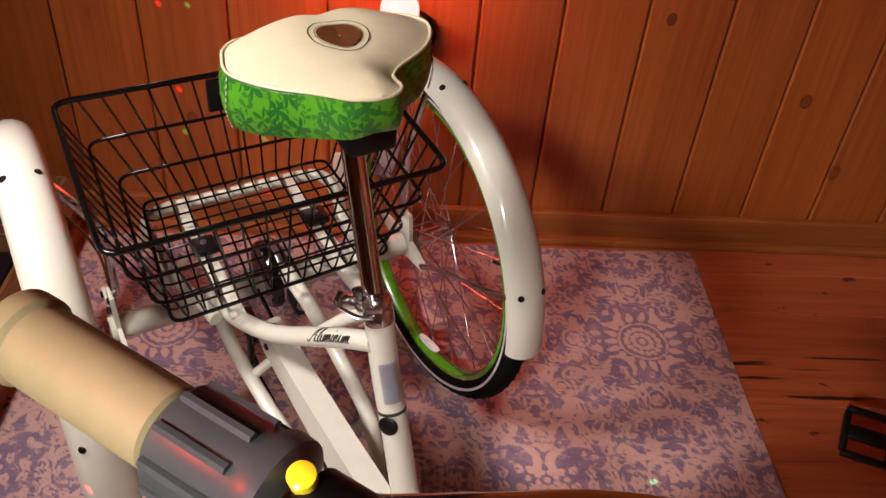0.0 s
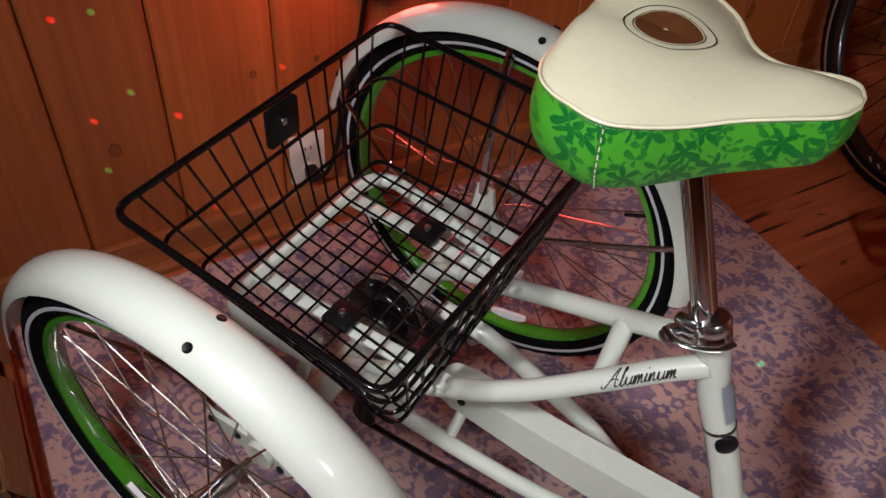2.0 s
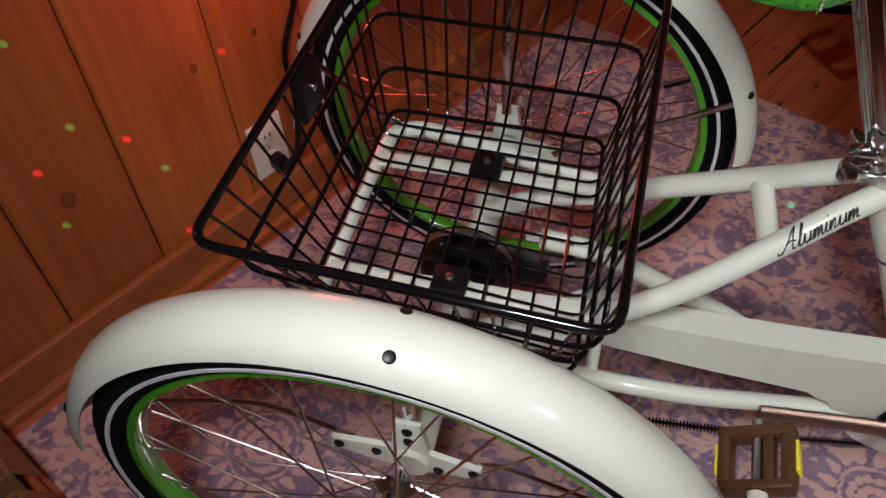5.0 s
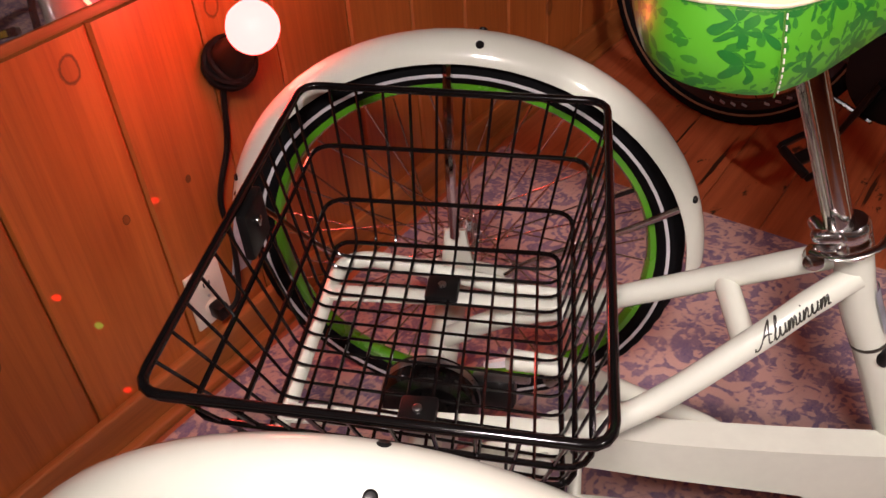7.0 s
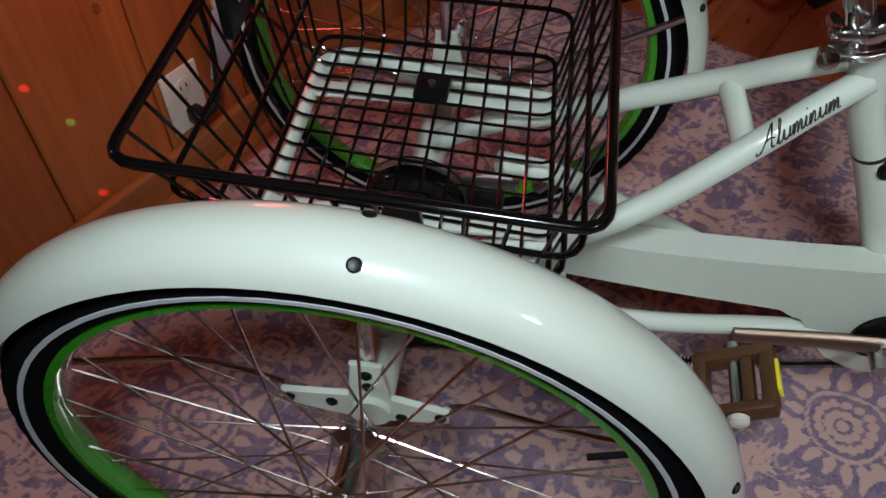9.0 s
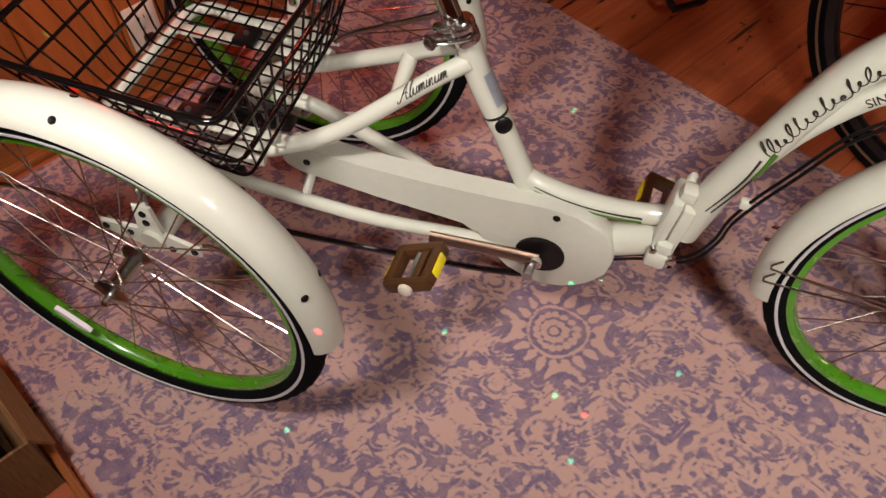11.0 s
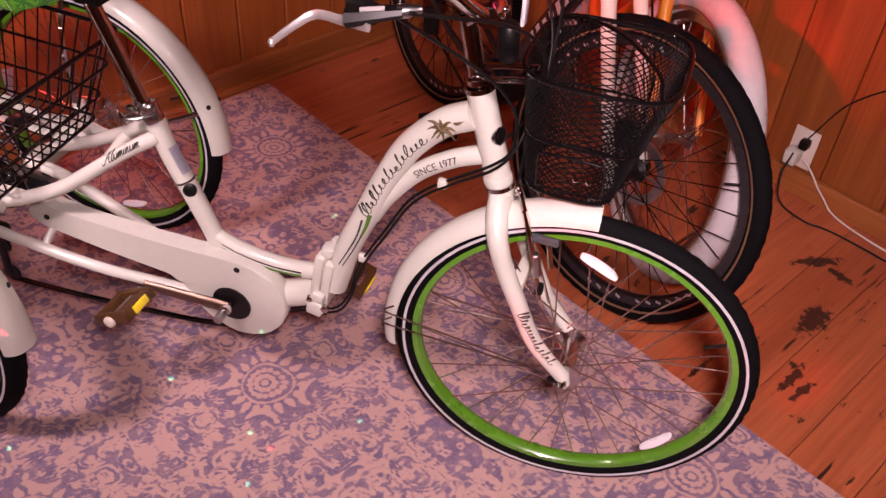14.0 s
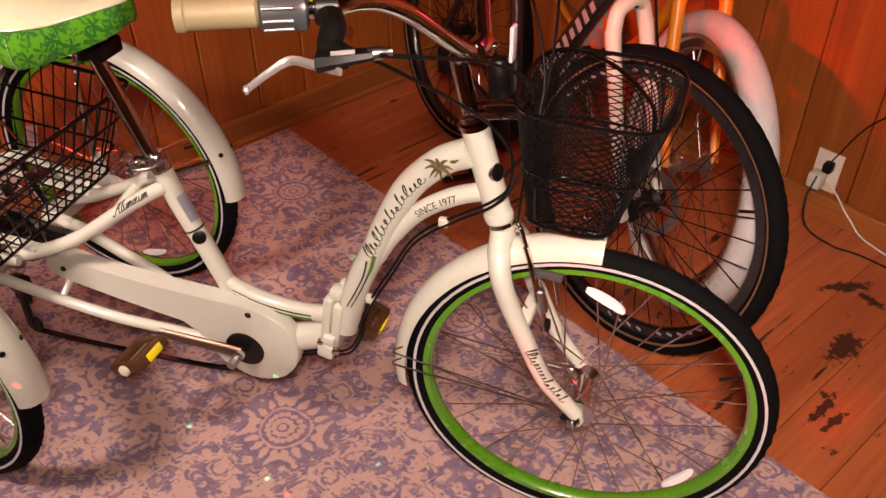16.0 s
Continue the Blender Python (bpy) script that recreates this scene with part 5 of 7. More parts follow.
part("cable_clip", lathe([(0.008, -0.01), (0.008, 0.01), (0.004, 0.014)], (-0.40, -0.012, 0.405), (0.6, 0, 0.8), 12), "steel", trike)

# decals on the frame
on_curve("decal_since", "SINCE 1977", 0.0165, "decal_black", [(0.318, YC, 0.585), (0.368, YC, 0.648), (0.425, YC, 0.690), (0.480, YC, 0.715)], (0.4015, YC, 0.6725), 0.0155, (0, -1, 0.15), low)
STAY = [(-0.300, -0.098, 0.470), (-0.205, -0.066, 0.536), (-0.160, -0.046, 0.566), (-0.118, YC - 0.008, 0.590)]
GLYPHS = {      # pen strokes of a slanted hand, in heights of a small letter, and the advance
    "A": (1.45, [[(-0.55, 0.35), (-0.5, 0.0), (-0.1, 0.1), (0.45, 1.1), (0.95, 2.25), (0.92, 1.1), (0.98, 0.1), (1.3, 0.1)], [(0.2, 0.75), (0.7, 0.95), (1.25, 0.8)]]),
    "l": (0.55, [[(0.0, 0.1), (0.32, 1.2), (0.40, 2.0), (0.22, 2.05), (0.18, 1.0), (0.25, 0.0), (0.55, 0.15)]]),
    "u": (0.95, [[(0.0, 0.15), (0.18, 1.0), (0.20, 0.25), (0.42, 0.0), (0.68, 0.45), (0.76, 1.0), (0.74, 0.15), (0.95, 0.12)]]),
    "m": (1.25, [[(0.0, 0.15), (0.16, 1.0), (0.18, 0.0), (0.40, 0.95), (0.56, 0.85), (0.56, 0.0), (0.78, 0.95), (0.94, 0.85), (0.96, 0.1), (1.25, 0.15)]]),
    "n": (0.95, [[(0.0, 0.15), (0.16, 1.0), (0.18, 0.0), (0.42, 0.95), (0.60, 0.85), (0.62, 0.1), (0.95, 0.15)]]),
    "i": (0.45, [[(0.0, 0.15), (0.16, 1.0), (0.16, 0.15), (0.45, 0.15)], [(0.22, 1.45), (0.28, 1.55)]]),
}


def handwriting(name, text, x_height, line, start, r, out, parent, slant=0.55, pen=0.00075):
    """A word in pen strokes that hug a tube, from a place along its axis onwards."""
    L = spline(line, 12)
    lens = [0.0]
    for a, b in zip(L, L[1:]):
        lens.append(lens[-1] + (b - a).length)
    o = Vector(out).normalized()

    def on(u, v):
        q = min(max(start + u, 0.0), lens[-1] - 1e-6)
        k = max(i for i in range(len(L) - 1) if lens[i] <= q)
        c = L[k].lerp(L[k + 1], (q - lens[k]) / (lens[k + 1] - lens[k]))
        x = (L[k + 1] - L[k]).normalized()
        z = (o - x * o.dot(x)).normalized()
        ph = v / r
        return c + (z * math.cos(ph) + z.cross(x) * math.sin(ph)) * (r + 0.0002)

    bm = bmesh.new()
    pen_x = 0.0
    for ch in text:
        wide, strokes = GLYPHS[ch]
        for st in strokes:
            pts = spline([((pen_x + a + slant * b) * x_height, (b - 0.5) * x_height, 0) for a, b in st], 5)
            sweep(bm, [on(q.x, q.y) for q in pts], lambda t: pen * (0.8 + 0.5 * math.sin(t * 17.0) ** 2), 5)
        pen_x += wide
    return part(name, bm, "decal_black", parent)


handwriting("decal_aluminum", "Aluminum", 0.0098, STAY, 0.118, 0.0135, (0.1, -0.9, 0.40), trike)


def scrawl(name, line, n, h, parent, out, seed, width=0.0010, tube_r=0.0242):
    """A running squiggle along a line, where a script mark stands."""
    rnd = random.Random(seed)
    heights = [2.6, 2.2, 1.3] + [rnd.choice((0.75, 0.9, 1.0, 0.85, 2.0, 0.8)) for k in range(n)]
    L = spline(line, 10)
    o = Vector(out).normalized()
    pts = []
    steps = n * 8
    for i in range(steps + 1):
        t = i / steps
        k = min(len(L) - 2, int(t * (len(L) - 1)))
        f = t * (len(L) - 1) - k
        c = L[k].lerp(L[k + 1], f)
        x = (L[k + 1] - L[k]).normalized()
        y = o.cross(x).normalized()
        ph = 2 * math.pi * i / 8
        cell = i // 8
        tall = heights[cell % len(heights)] * h
        drop = -0.35 * h if cell % 7 == 3 else 0.0
        step = (L[-1] - L[0]).length / n
        loop = (0.46 if cell % 3 == 1 else 0.30) * step
        off = tall * 0.5 * math.sin(ph) + (tall - h) * 0.30 + drop
        a = off / tube_r
        pts.append(c + y * (tube_r * math.sin(a)) + o * (tube_r * math.cos(a) - tube_r) + x * (loop * math.cos(ph) + 0.42 * off))
    bm = bmesh.new()
    sweep(bm, spline(pts, 2), lambda t: width * (0.75 + 0.35 * math.sin(t * n * 6.28)), 5)
    return part(name, bm, "decal_black", parent)


# the name on the curved tube, in plain strokes along its bend
scrawl("decal_script", [(0.284, YC - 0.0240, 0.548), (0.302, YC - 0.0240, 0.592), (0.328, YC - 0.0240, 0.645), (0.354, YC - 0.0240, 0.690), (0.386, YC - 0.0240, 0.728)], 17, 0.0105, main, (0, -1, 0), 3, 0.0014)
SIDE = Vector((0.30, -0.88, 0.36)).normalized()
scrawl("decal_script", [Vector(p) + SIDE * 0.0172 for p in ((0.574, -0.073, 0.466), (0.592, -0.073, 0.434), (0.612, -0.073, 0.402), (0.640, -0.073, 0.372))], 15, 0.0085, fork, SIDE, 7, 0.0012, 0.0172)


def palm():
    bm = bmesh.new()
    c = Vector((0.411, YC - 0.0238, 0.755))
    for k in range(8):
        a = radians(k * 45 + 12)
        l = 0.023 + 0.004 * (k % 2)
        tip = c + Vector((l * math.cos(a), 0, l * math.sin(a) * 0.8 - 0.003))
        sweep(bm, spline([c, c.lerp(tip, 0.55) + Vector((0, 0, 0.004)), tip], 3), lambda t: 0.0034 * (1 - t) + 0.0007, 6, flat=(1, 1))
    sweep(bm, spline([c, c + Vector((-0.002, 0, -0.010)), c + Vector((-0.006, 0, -0.018))], 3), 0.0014, 6)
    part("decal_palm", bm, "decal_gold", main, "small brown palm mark")
    bm = bmesh.new()
    b = c + Vector((0.026, 0, 0.016))
    sweep(bm, spline([b + Vector((-0.008, 0, -0.002)), b, b + Vector((0.008, 0, 0.006))], 3), lambda t: 0.0022 * math.sin(math.pi * min(1, t + 0.15)) + 0.0004, 6)
    part("decal_palm", bm, "decal_gold", main)


palm()
part("decal_stripe", tube([(0.234, YC - 0.0236, 0.422), (0.254, YC - 0.0236, 0.463), (0.270, YC - 0.0236, 0.500), (0.280, YC - 0.0236, 0.538)], (0.0012, 0.0020), 6, 6, flat=(0.5, 1)), "decal_black", main)
part("decal_stripe", tube([(0.278, YC - 0.0232, 0.502), (0.287, YC - 0.0228, 0.525), (0.294, YC - 0.0222, 0.552)], (0.0022, 0.0044), 6, 6, flat=(0.5, 1)), "decal_green", main)
part("decal_stripe", tube([(0.241, YC - 0.0234, 0.421), (0.262, YC - 0.0234, 0.464), (0.279, YC - 0.0230, 0.504)], (0.0012, 0.0016), 6, 6, flat=(0.5, 1)), "decal_black", main)
for dz, mat, wide in ((0.0035, "decal_black", 0.0020), (-0.0045, "decal_green", 0.0030)):
    part("decal_stripe", tube([(-0.014, YC - 0.0160, 0.3765 + dz), (0.022, YC - 0.0164, 0.3655 + dz), (0.062, YC - 0.0164, 0.3590 + dz), (0.104, YC - 0.0164, 0.3575 + dz), (0.152, YC - 0.0162, 0.362 + dz)], (0.0010, wide), 6, 6, flat=(0.5, 1)), mat, trike)
part("head_badge", lathe([(0.0125, -0.006), (0.0125, 0.001), (0.009, 0.0025)], (0.4975, YC - 0.0085, 0.757), (0.88, -0.40, 0.25), 24), "black_plastic", head, "dark oval badge with a pale rim")
part("badge_rim", lathe([(0.0125, -0.006), (0.0142, -0.006), (0.0142, 0.0015), (0.0125, 0.0015)], (0.4975, YC - 0.0085, 0.757), (0.88, -0.40, 0.25), 24, closed=True), "steel", head)
part("seat_tube_badge", lathe([(0.013, -0.002), (0.013, 0.001), (0.010, 0.003)], (-0.066, YC - 0.0135, 0.490), (0.55, -0.8, 0.24), 24), "black_plastic", seat_tube, "black oval badge")
part("seat_tube_band", lathe([(0.0192, -0.002), (0.0192, 0.002)], (-0.083, YC, 0.500), (0.37, 0, -0.92), 24), "decal_black", seat_tube)
def wrap(a, b, r, w0, w1, n=8):
    """A thin patch that hugs a tube from a to b between two angles."""
    bm = bmesh.new()
    a, b = Vector(a), Vector(b)
    d = (b - a).normalized()
    fx = Vector((0, -1, 0))
    fy = d.cross(fx).normalized()
    rows = [[bm.verts.new(p + (fx * math.cos(t) + fy * math.sin(t)) * r) for t in [radians(w0 + (w1 - w0) * k / n) for k in range(n + 1)]] for p in (a, b)]
    for k in range(n):
        bm.faces.new((rows[0][k], rows[0][k + 1], rows[1][k + 1], rows[1][k]))
    bmesh.ops.solidify(bm, geom=bm.faces[:], thickness=0.0005)
    return bm


part("seat_tube_sticker", wrap((-0.109, YC, 0.568), (-0.088, YC, 0.516), 0.0192, -105, -42), "clear_plastic", seat_tube, "pale warning sticker")

# seat post, clamp and saddle
post = ft("seat_post", [(-0.130, YC, 0.610), (-0.210, YC, 0.830)], 0.0135, "chrome")
clamp = part("seat_clamp", lathe([(0.0180, -0.020), (0.0194, -0.017), (0.0194, -0.003), (0.0185, -0.001), (0.0185, 0.002), (0.0194, 0.004), (0.0194, 0.012), (0.0170, 0.016)], (-0.131, YC, 0.634), (-0.34, 0, 0.94), 24), "polished_alloy", trike)
for dz in (-0.008, 0.009):
    part("clamp_ear", box((0.026, 0.014, 0.0095), (-0.156, YC - 0.012, 0.630 + dz), 0.004), "polished_alloy", clamp)
part("clamp_bolt", lathe([(0.0085, -0.012), (0.0095, -0.008), (0.0095, 0.006), (0.005, 0.008)], (-0.166, YC - 0.026, 0.623), (-0.2, -1, 0.1), 14), "polished_alloy", clamp)
part("clamp_lever", tube([(-0.172, YC - 0.03, 0.636), (-0.150, YC - 0.044, 0.640), (-0.118, YC - 0.034, 0.644), (-0.105, YC - 0.018, 0.647)], 0.0034, 10, 6, flat=(1.2, 0.6)), "polished_alloy", clamp)
part("clamp_nut", lathe([(0.0070, -0.014), (0.0078, 0.0), (0.006, 0.006)], (-0.158, YC + 0.014, 0.634), (-0.4, 1, 0.2), 12), "polished_alloy", clamp)


def saddle():
    xs = [-0.345, -0.341, -0.329, -0.308, -0.281, -0.255, -0.226, -0.200, -0.175, -0.150, -0.131, -0.116, -0.106, -0.100]
    ws = [0.032, 0.072, 0.104, 0.123, 0.130, 0.127, 0.108, 0.084, 0.062, 0.048, 0.040, 0.033, 0.024, 0.008]
    wl = [0.030, 0.066, 0.096, 0.115, 0.119, 0.111, 0.090, 0.056, 0.038, 0.032, 0.030, 0.027, 0.021, 0.008]
    zt = [0.897, 0.900, 0.904, 0.906, 0.907, 0.907, 0.909, 0.911, 0.917, 0.925, 0.932, 0.937, 0.939, 0.939]
    zb = [0.855, 0.849, 0.845, 0.842, 0.841, 0.842, 0.847, 0.854, 0.863, 0.874, 0.884, 0.891, 0.896, 0.902]
    ya = -0.004

    def crown(t, w, x):
        k = min(1, max(0, (x + 0.262) / 0.055))
        seat = (0.022 * (1 - abs(t) ** 2.2) - 0.006 * math.exp(-(t / 0.18) ** 2)) * min(1, w / 0.10)
        ridge = 0.018 * min(1, max(0, (-0.098 - x) / 0.062) + 0.20) * (1 - abs(t) ** 1.6)
        return seat * (1 - k) + ridge * k

    def drift(x):
        return -0.034 * min(1, max(0, (x + 0.29) / 0.18))

    # cream top, gently crowned
    bm = bmesh.new()
    n = 14
    rows = []
    fx = [p.x for p in spline([(x, 0, 0) for x in xs], 3)]
    fw = [p.x for p in spline([(w, 0, 0) for w in ws], 3)]
    fl = [p.x for p in spline([(w, 0, 0) for w in wl], 3)]
    fz = [p.x for p in spline([(z, 0, 0) for z in zt], 3)]
    fb = [p.x for p in spline([(z, 0, 0) for z in zb], 3)]
    for x, w, wf, z in zip(fx, fw, fl, fz):
        row = []
        for k in range(n + 1):
            t = -1 + 2 * k / n
            row.append(bm.verts.new((x, ya + drift(x) + t * (w if t < 0 else wf), z + crown(t, w, x))))
        rows.append(row)
    for A, B in zip(rows, rows[1:]):
        for k in range(n):
            bm.faces.new((A[k], A[k + 1], B[k + 1], B[k]))
    top = part("saddle", bm, "cream_leather", trike, "cream guitar-shaped leather saddle top with green sides")
    # green printed sides, bulging a little
    bm = bmesh.new()
    loop = []
    m = len(fx)
    for i in range(m):
        loop.append((fx[i], -fw[i], fz[i], fb[i]))
    for i in reversed(range(m)):
        loop.append((fx[i], fl[i], fz[i], fb[i]))
    rings = []
    for k in range(7):
        t = k / 6
        out = 1.0 + 0.045 * math.sin(math.pi * t) - 0.10 * max(0, t - 0.75) * 4 * (t - 0.75)
        rings.append([bm.verts.new((-0.24 + (x + 0.24) * (1 + (out - 1) * 0.6), ya + drift(x) + w * out, z * (1 - t) + b * t + 0.0005)) for x, w, z, b in loop])
    q = len(loop)
    for A, B in zip(rings, rings[1:]):
        for i in range(q):
            bm.faces.new((A[i], A[(i + 1) % q], B[(i + 1) % q], B[i]))
    bm.faces.new(rings[-1])
    part("saddle_side", bm, "green_print", top, "green leaf-print leather side")
    edge = [Vector((x, ya + drift(x) + w * 1.004, z + 0.0015)) for x, w, z, b in loop]
    bm = bmesh.new()
    sweep(bm, edge, 0.0018, 6, True)
    part("piping", bm, "cream_leather", top)
    # stitches along the edge
    bm = bmesh.new()
    for i in range(0, len(edge) - 1):
        a, b = edge[i], edge[i + 1]
        L = (b - a).length
        for k in range(max(1, int(L / 0.0042))):
            p = a.lerp(b, (k + 0.25) / max(1, int(L / 0.0042)))
            d = (b - a).normalized() * 0.0014
            sweep(bm, [p - d + Vector((0, 0, -0.004)), p + d + Vector((0, 0, -0.004))], 0.0006, 4)
    part("stitching", bm, "decal_green", top)
    # rear side seams
    for s in (-1, 0.874):
        bm = bmesh.new()
        sweep(bm, spline([(-0.257, ya + drift(-0.257) + s * 0.1290, 0.905), (-0.254, ya + drift(-0.255) + s * 0.1338, 0.868), (-0.253, ya + drift(-0.255) + s * 0.1280, 0.842)], 4), 0.0007, 6)
        part("seam", bm, "decal_green", top)
        bm = bmesh.new()
        run = spline([(-0.2555, ya + drift(-0.255) + s * 0.1298, 0.904), (-0.2525, ya + drift(-0.255) + s * 0.1346, 0.868), (-0.2515, ya + drift(-0.255) + s * 0.1290, 0.844)], 10)
        for a, b in zip(run[::2], run[1::2]):
            sweep(bm, [a, b], 0.0006, 5)
        part("stitching", bm, "white_cord", top)
    # round sound-hole mark with its ring
    tree = BVHTree.FromPolygons([v.co for v in top.data.vertices], [p.vertices for p in top.data.polygons])
    for nm, r0, r1, mat, h in (("sound_hole", 0.0, 0.0265, "seat_wood", 0.0012), ("hole_ring", 0.0355, 0.0368, "decal_black", 0.0009), ("hole_ring", 0.0280, 0.0290, "decal_gold", 0.0009)):
        bm = bmesh.new()
        c = Vector((-0.266, ya - 0.005, 0.0))
        cols = []
        for i in range(40):
            a = 2 * math.pi * i / 40
            pull = 1 + 0.22 * max(0, math.cos(a)) ** 6
            col = []
            for rr in ([0.002, 0.010, 0.020, r1] if r0 == 0 else [r0, r1]):
                x, y = c.x + rr * pull * math.cos(a), c.y + rr * 0.92 * math.sin(a)
                z = tree.ray_cast(Vector((x, y, 2.0)), Vector((0, 0, -1)))[0].z + h
                col.append(bm.verts.new((x, y, z)))
            cols.append(col)
        for A, B in zip(cols, cols[1:] + cols[:1]):
            for k in range(len(A) - 1):
                bm.faces.new((A[k], A[k + 1], B[k + 1], B[k]))
        part(nm, bm, mat, top)
    for s in (-1, 1):
        part("saddle_rail", tube([(-0.300, ya + s * 0.03, 0.842), (-0.24, ya + s * 0.026, 0.836), (-0.17, ya + s * 0.02, 0.862)], 0.0035, 8, 5), "steel", top)
    part("saddle_clamp", box((0.05, 0.06, 0.03), (-0.208, ya, 0.832), 0.006), "black_plastic", top)


saddle()

# rear rack: bent tube loop, two straps, clips
rack = part("rear_rack", tube([(-0.400, 0.095, 0.432), (-0.520, 0.118, 0.438), (-0.610, 0.138, 0.440), (-0.655, 0.140, 0.440), (-0.680, 0.112, 0.440), (-0.684, 0.02, 0.440), (-0.684, -0.08, 0.440), (-0.682, -0.150, 0.440), (-0.660, -0.182, 0.440), (-0.60, -0.186, 0.440), (-0.50, -0.176, 0.436), (-0.400, -0.150, 0.430)], 0.011, 12, 8), "white_paint", trike)
for y in (0.068, -0.122):
    part("rack_strap", box((0.315, 0.024, 0.005), (-0.530, y, 0.4475), 0.001), "white_paint", rack)
    part("rack_clip", box((0.040, 0.040, 0.012), (-0.536, y, 0.4605), 0.004), "black_plastic", rack)
    part("clip_bolt", lathe([(0.005, 0.0), (0.005, 0.003), (0.003, 0.004)], (-0.536, y, 0.467), (0, 0, 1), 10), "steel", rack)
part("rack_post", tube([(-0.555, -0.150, 0.436), (-0.552, -0.190, 0.39), (AX, -0.20, AZ + 0.01)], 0.009, 10, 5), "white_paint", rack)
part("rack_post", tube([(-0.555, 0.115, 0.436), (-0.552, 0.150, 0.39), (AX, 0.165, AZ + 0.01)], 0.009, 10, 5), "white_paint", rack)


# rear wire basket
def basket():
    T = [(-0.350, -0.290), (-0.350, 0.205), (-0.718, 0.218), (-0.722, -0.276)]      # rim corners x, y
    B = [(-0.385, -0.215), (-0.400, 0.140), (-0.684, 0.150), (-0.684, -0.180)]      # floor corners
    zt, zb = 0.641, 0.458
    rise = lambda x: 0.011 * min(1.0, max(0.0, (-0.350 - x) / 0.37))      # the rim climbs a little to the rear

    def corner_loop(C, z, r):
        pts = []
        for i in range(4):
            p, a, c = Vector((*C[i], z)), Vector((*C[i - 1], z)), Vector((*C[(i + 1) % 4], z))
            d0, d1 = (a - p).normalized(), (c - p).normalized()
            for k in range(5):
                t = k / 4
                pts.append((p + d0 * r) * (1 - t) ** 2 + p * 2 * t * (1 - t) + (p + d1 * r) * t * t)
        return pts

    bm = bmesh.new()
    sweep(bm, [p + Vector((0, 0, rise(p.x))) for p in corner_loop(T, zt, 0.025)], 0.0048, 10, True)
    bk = part("rear_basket", bm, "black_wire", trike, "black coated wire basket on the rear rack")
    for f in (0.36, 0.70):
        C = [(t[0] * (1 - f) + q[0] * f, t[1] * (1 - f) + q[1] * f) for t, q in zip(T, B)]
        bm = bmesh.new()
        sweep(bm, [p + Vector((0, 0, rise(p.x) * (1 - f))) for p in corner_loop(C, zt * (1 - f) + zb * f, 0.028)], 0.003, 8, True)
        part("hoop", bm, "black_wire", bk)
    bm = bmesh.new()
    sweep(bm, corner_loop(B, zb + 0.004, 0.02), 0.003, 8, True)
    part("hoop", bm, "black_wire", bk)

    def u_wire(p, q, r, s):
        pts = []
        pq, rs = (q - p), (s - r)
        bend = 0.018
        seq = [p, q - pq.normalized() * bend, q + (r - q).normalized() * bend, r + (q - r).normalized() * bend, r + rs.normalized() * bend, s]
        line = [seq[0], seq[1]]
        for k in range(1, 4):
            t = k / 4
            line.append(seq[1] * (1 - t) ** 2 + q * 2 * t * (1 - t) + seq[2] * t * t)
        line += [seq[2], seq[3]]
        for k in range(1, 4):
            t = k / 4
            line.append(seq[3] * (1 - t) ** 2 + r * 2 * t * (1 - t) + seq[4] * t * t)
        line += [seq[4], seq[5]]
        line[0].z += rise(line[0].x)
        line[-1].z += rise(line[-1].x)
        bm = bmesh.new()
        sweep(bm, line, 0.0019, 6)
        part("wire", bm, "black_wire", bk)

    n = 14
    for i in range(1, n):
        t = i / n
        lerp = lambda a, c, z: Vector((a[0] * (1 - t) + c[0] * t, a[1] * (1 - t) + c[1] * t, z))
        u_wire(lerp(T[0], T[1], zt), lerp(B[0], B[1], zb), lerp(B[3], B[2], zb), lerp(T[3], T[2], zt))
    n = 11
    for i in range(1, n):
        t = i / n
        lerp = lambda a, c, z: Vector((a[0] * (1 - t) + c[0] * t, a[1] * (1 - t) + c[1] * t, z))
        u_wire(lerp(T[1], T[2], zt), lerp(B[1], B[2], zb + 0.003), lerp(B[0], B[3], zb + 0.003), lerp(T[0], T[3], zt))
    br = part("bracket", box((0.012, 0.056, 0.058), (-0.713, -0.016, 0.619), 0.004), "black_plastic", bk, "black plastic bracket with a bright screw")
    part("screw", lathe([(0.006, 0.0), (0.006, 0.003), (0.003, 0.004)], (-0.706, -0.020, 0.626), (1, 0, 0), 10), "chrome", br)


basket()

# handlebar, stem, grips, levers
ft("headset_ring", [(0.458, YC, 0.822), (0.456, YC, 0.830)], 0.0235, "chrome")
ft("headset_ring", [(0.4565, YC, 0.834), (0.454, YC, 0.842)], 0.020, "chrome")
stem = ft("stem", [(0.456, YC, 0.826), (0.441, YC, 0.890), (0.431, YC, 0.930)], 0.0135, "chrome")
part("stem_arm", tube([(0.431, YC, 0.925), (0.444, YC, 0.937), (0.464, YC, 0.943)], 0.0145, 12, 6), "chrome", stem)
part("bar_clamp", lathe([(0.0165, -0.022), (0.0175, -0.018), (0.0175, 0.018), (0.0165, 0.022)], (0.464, YC, 0.943), (0, 1, 0), 20), "chrome", stem)
for k in (-0.012, 0.012):
    part("clamp_bolt", lathe([(0.005, 0.0), (0.005, 0.006), (0.002, 0.007)], (0.480, YC + k, 0.945), (1, 0, 0.2), 10), "chrome", stem)
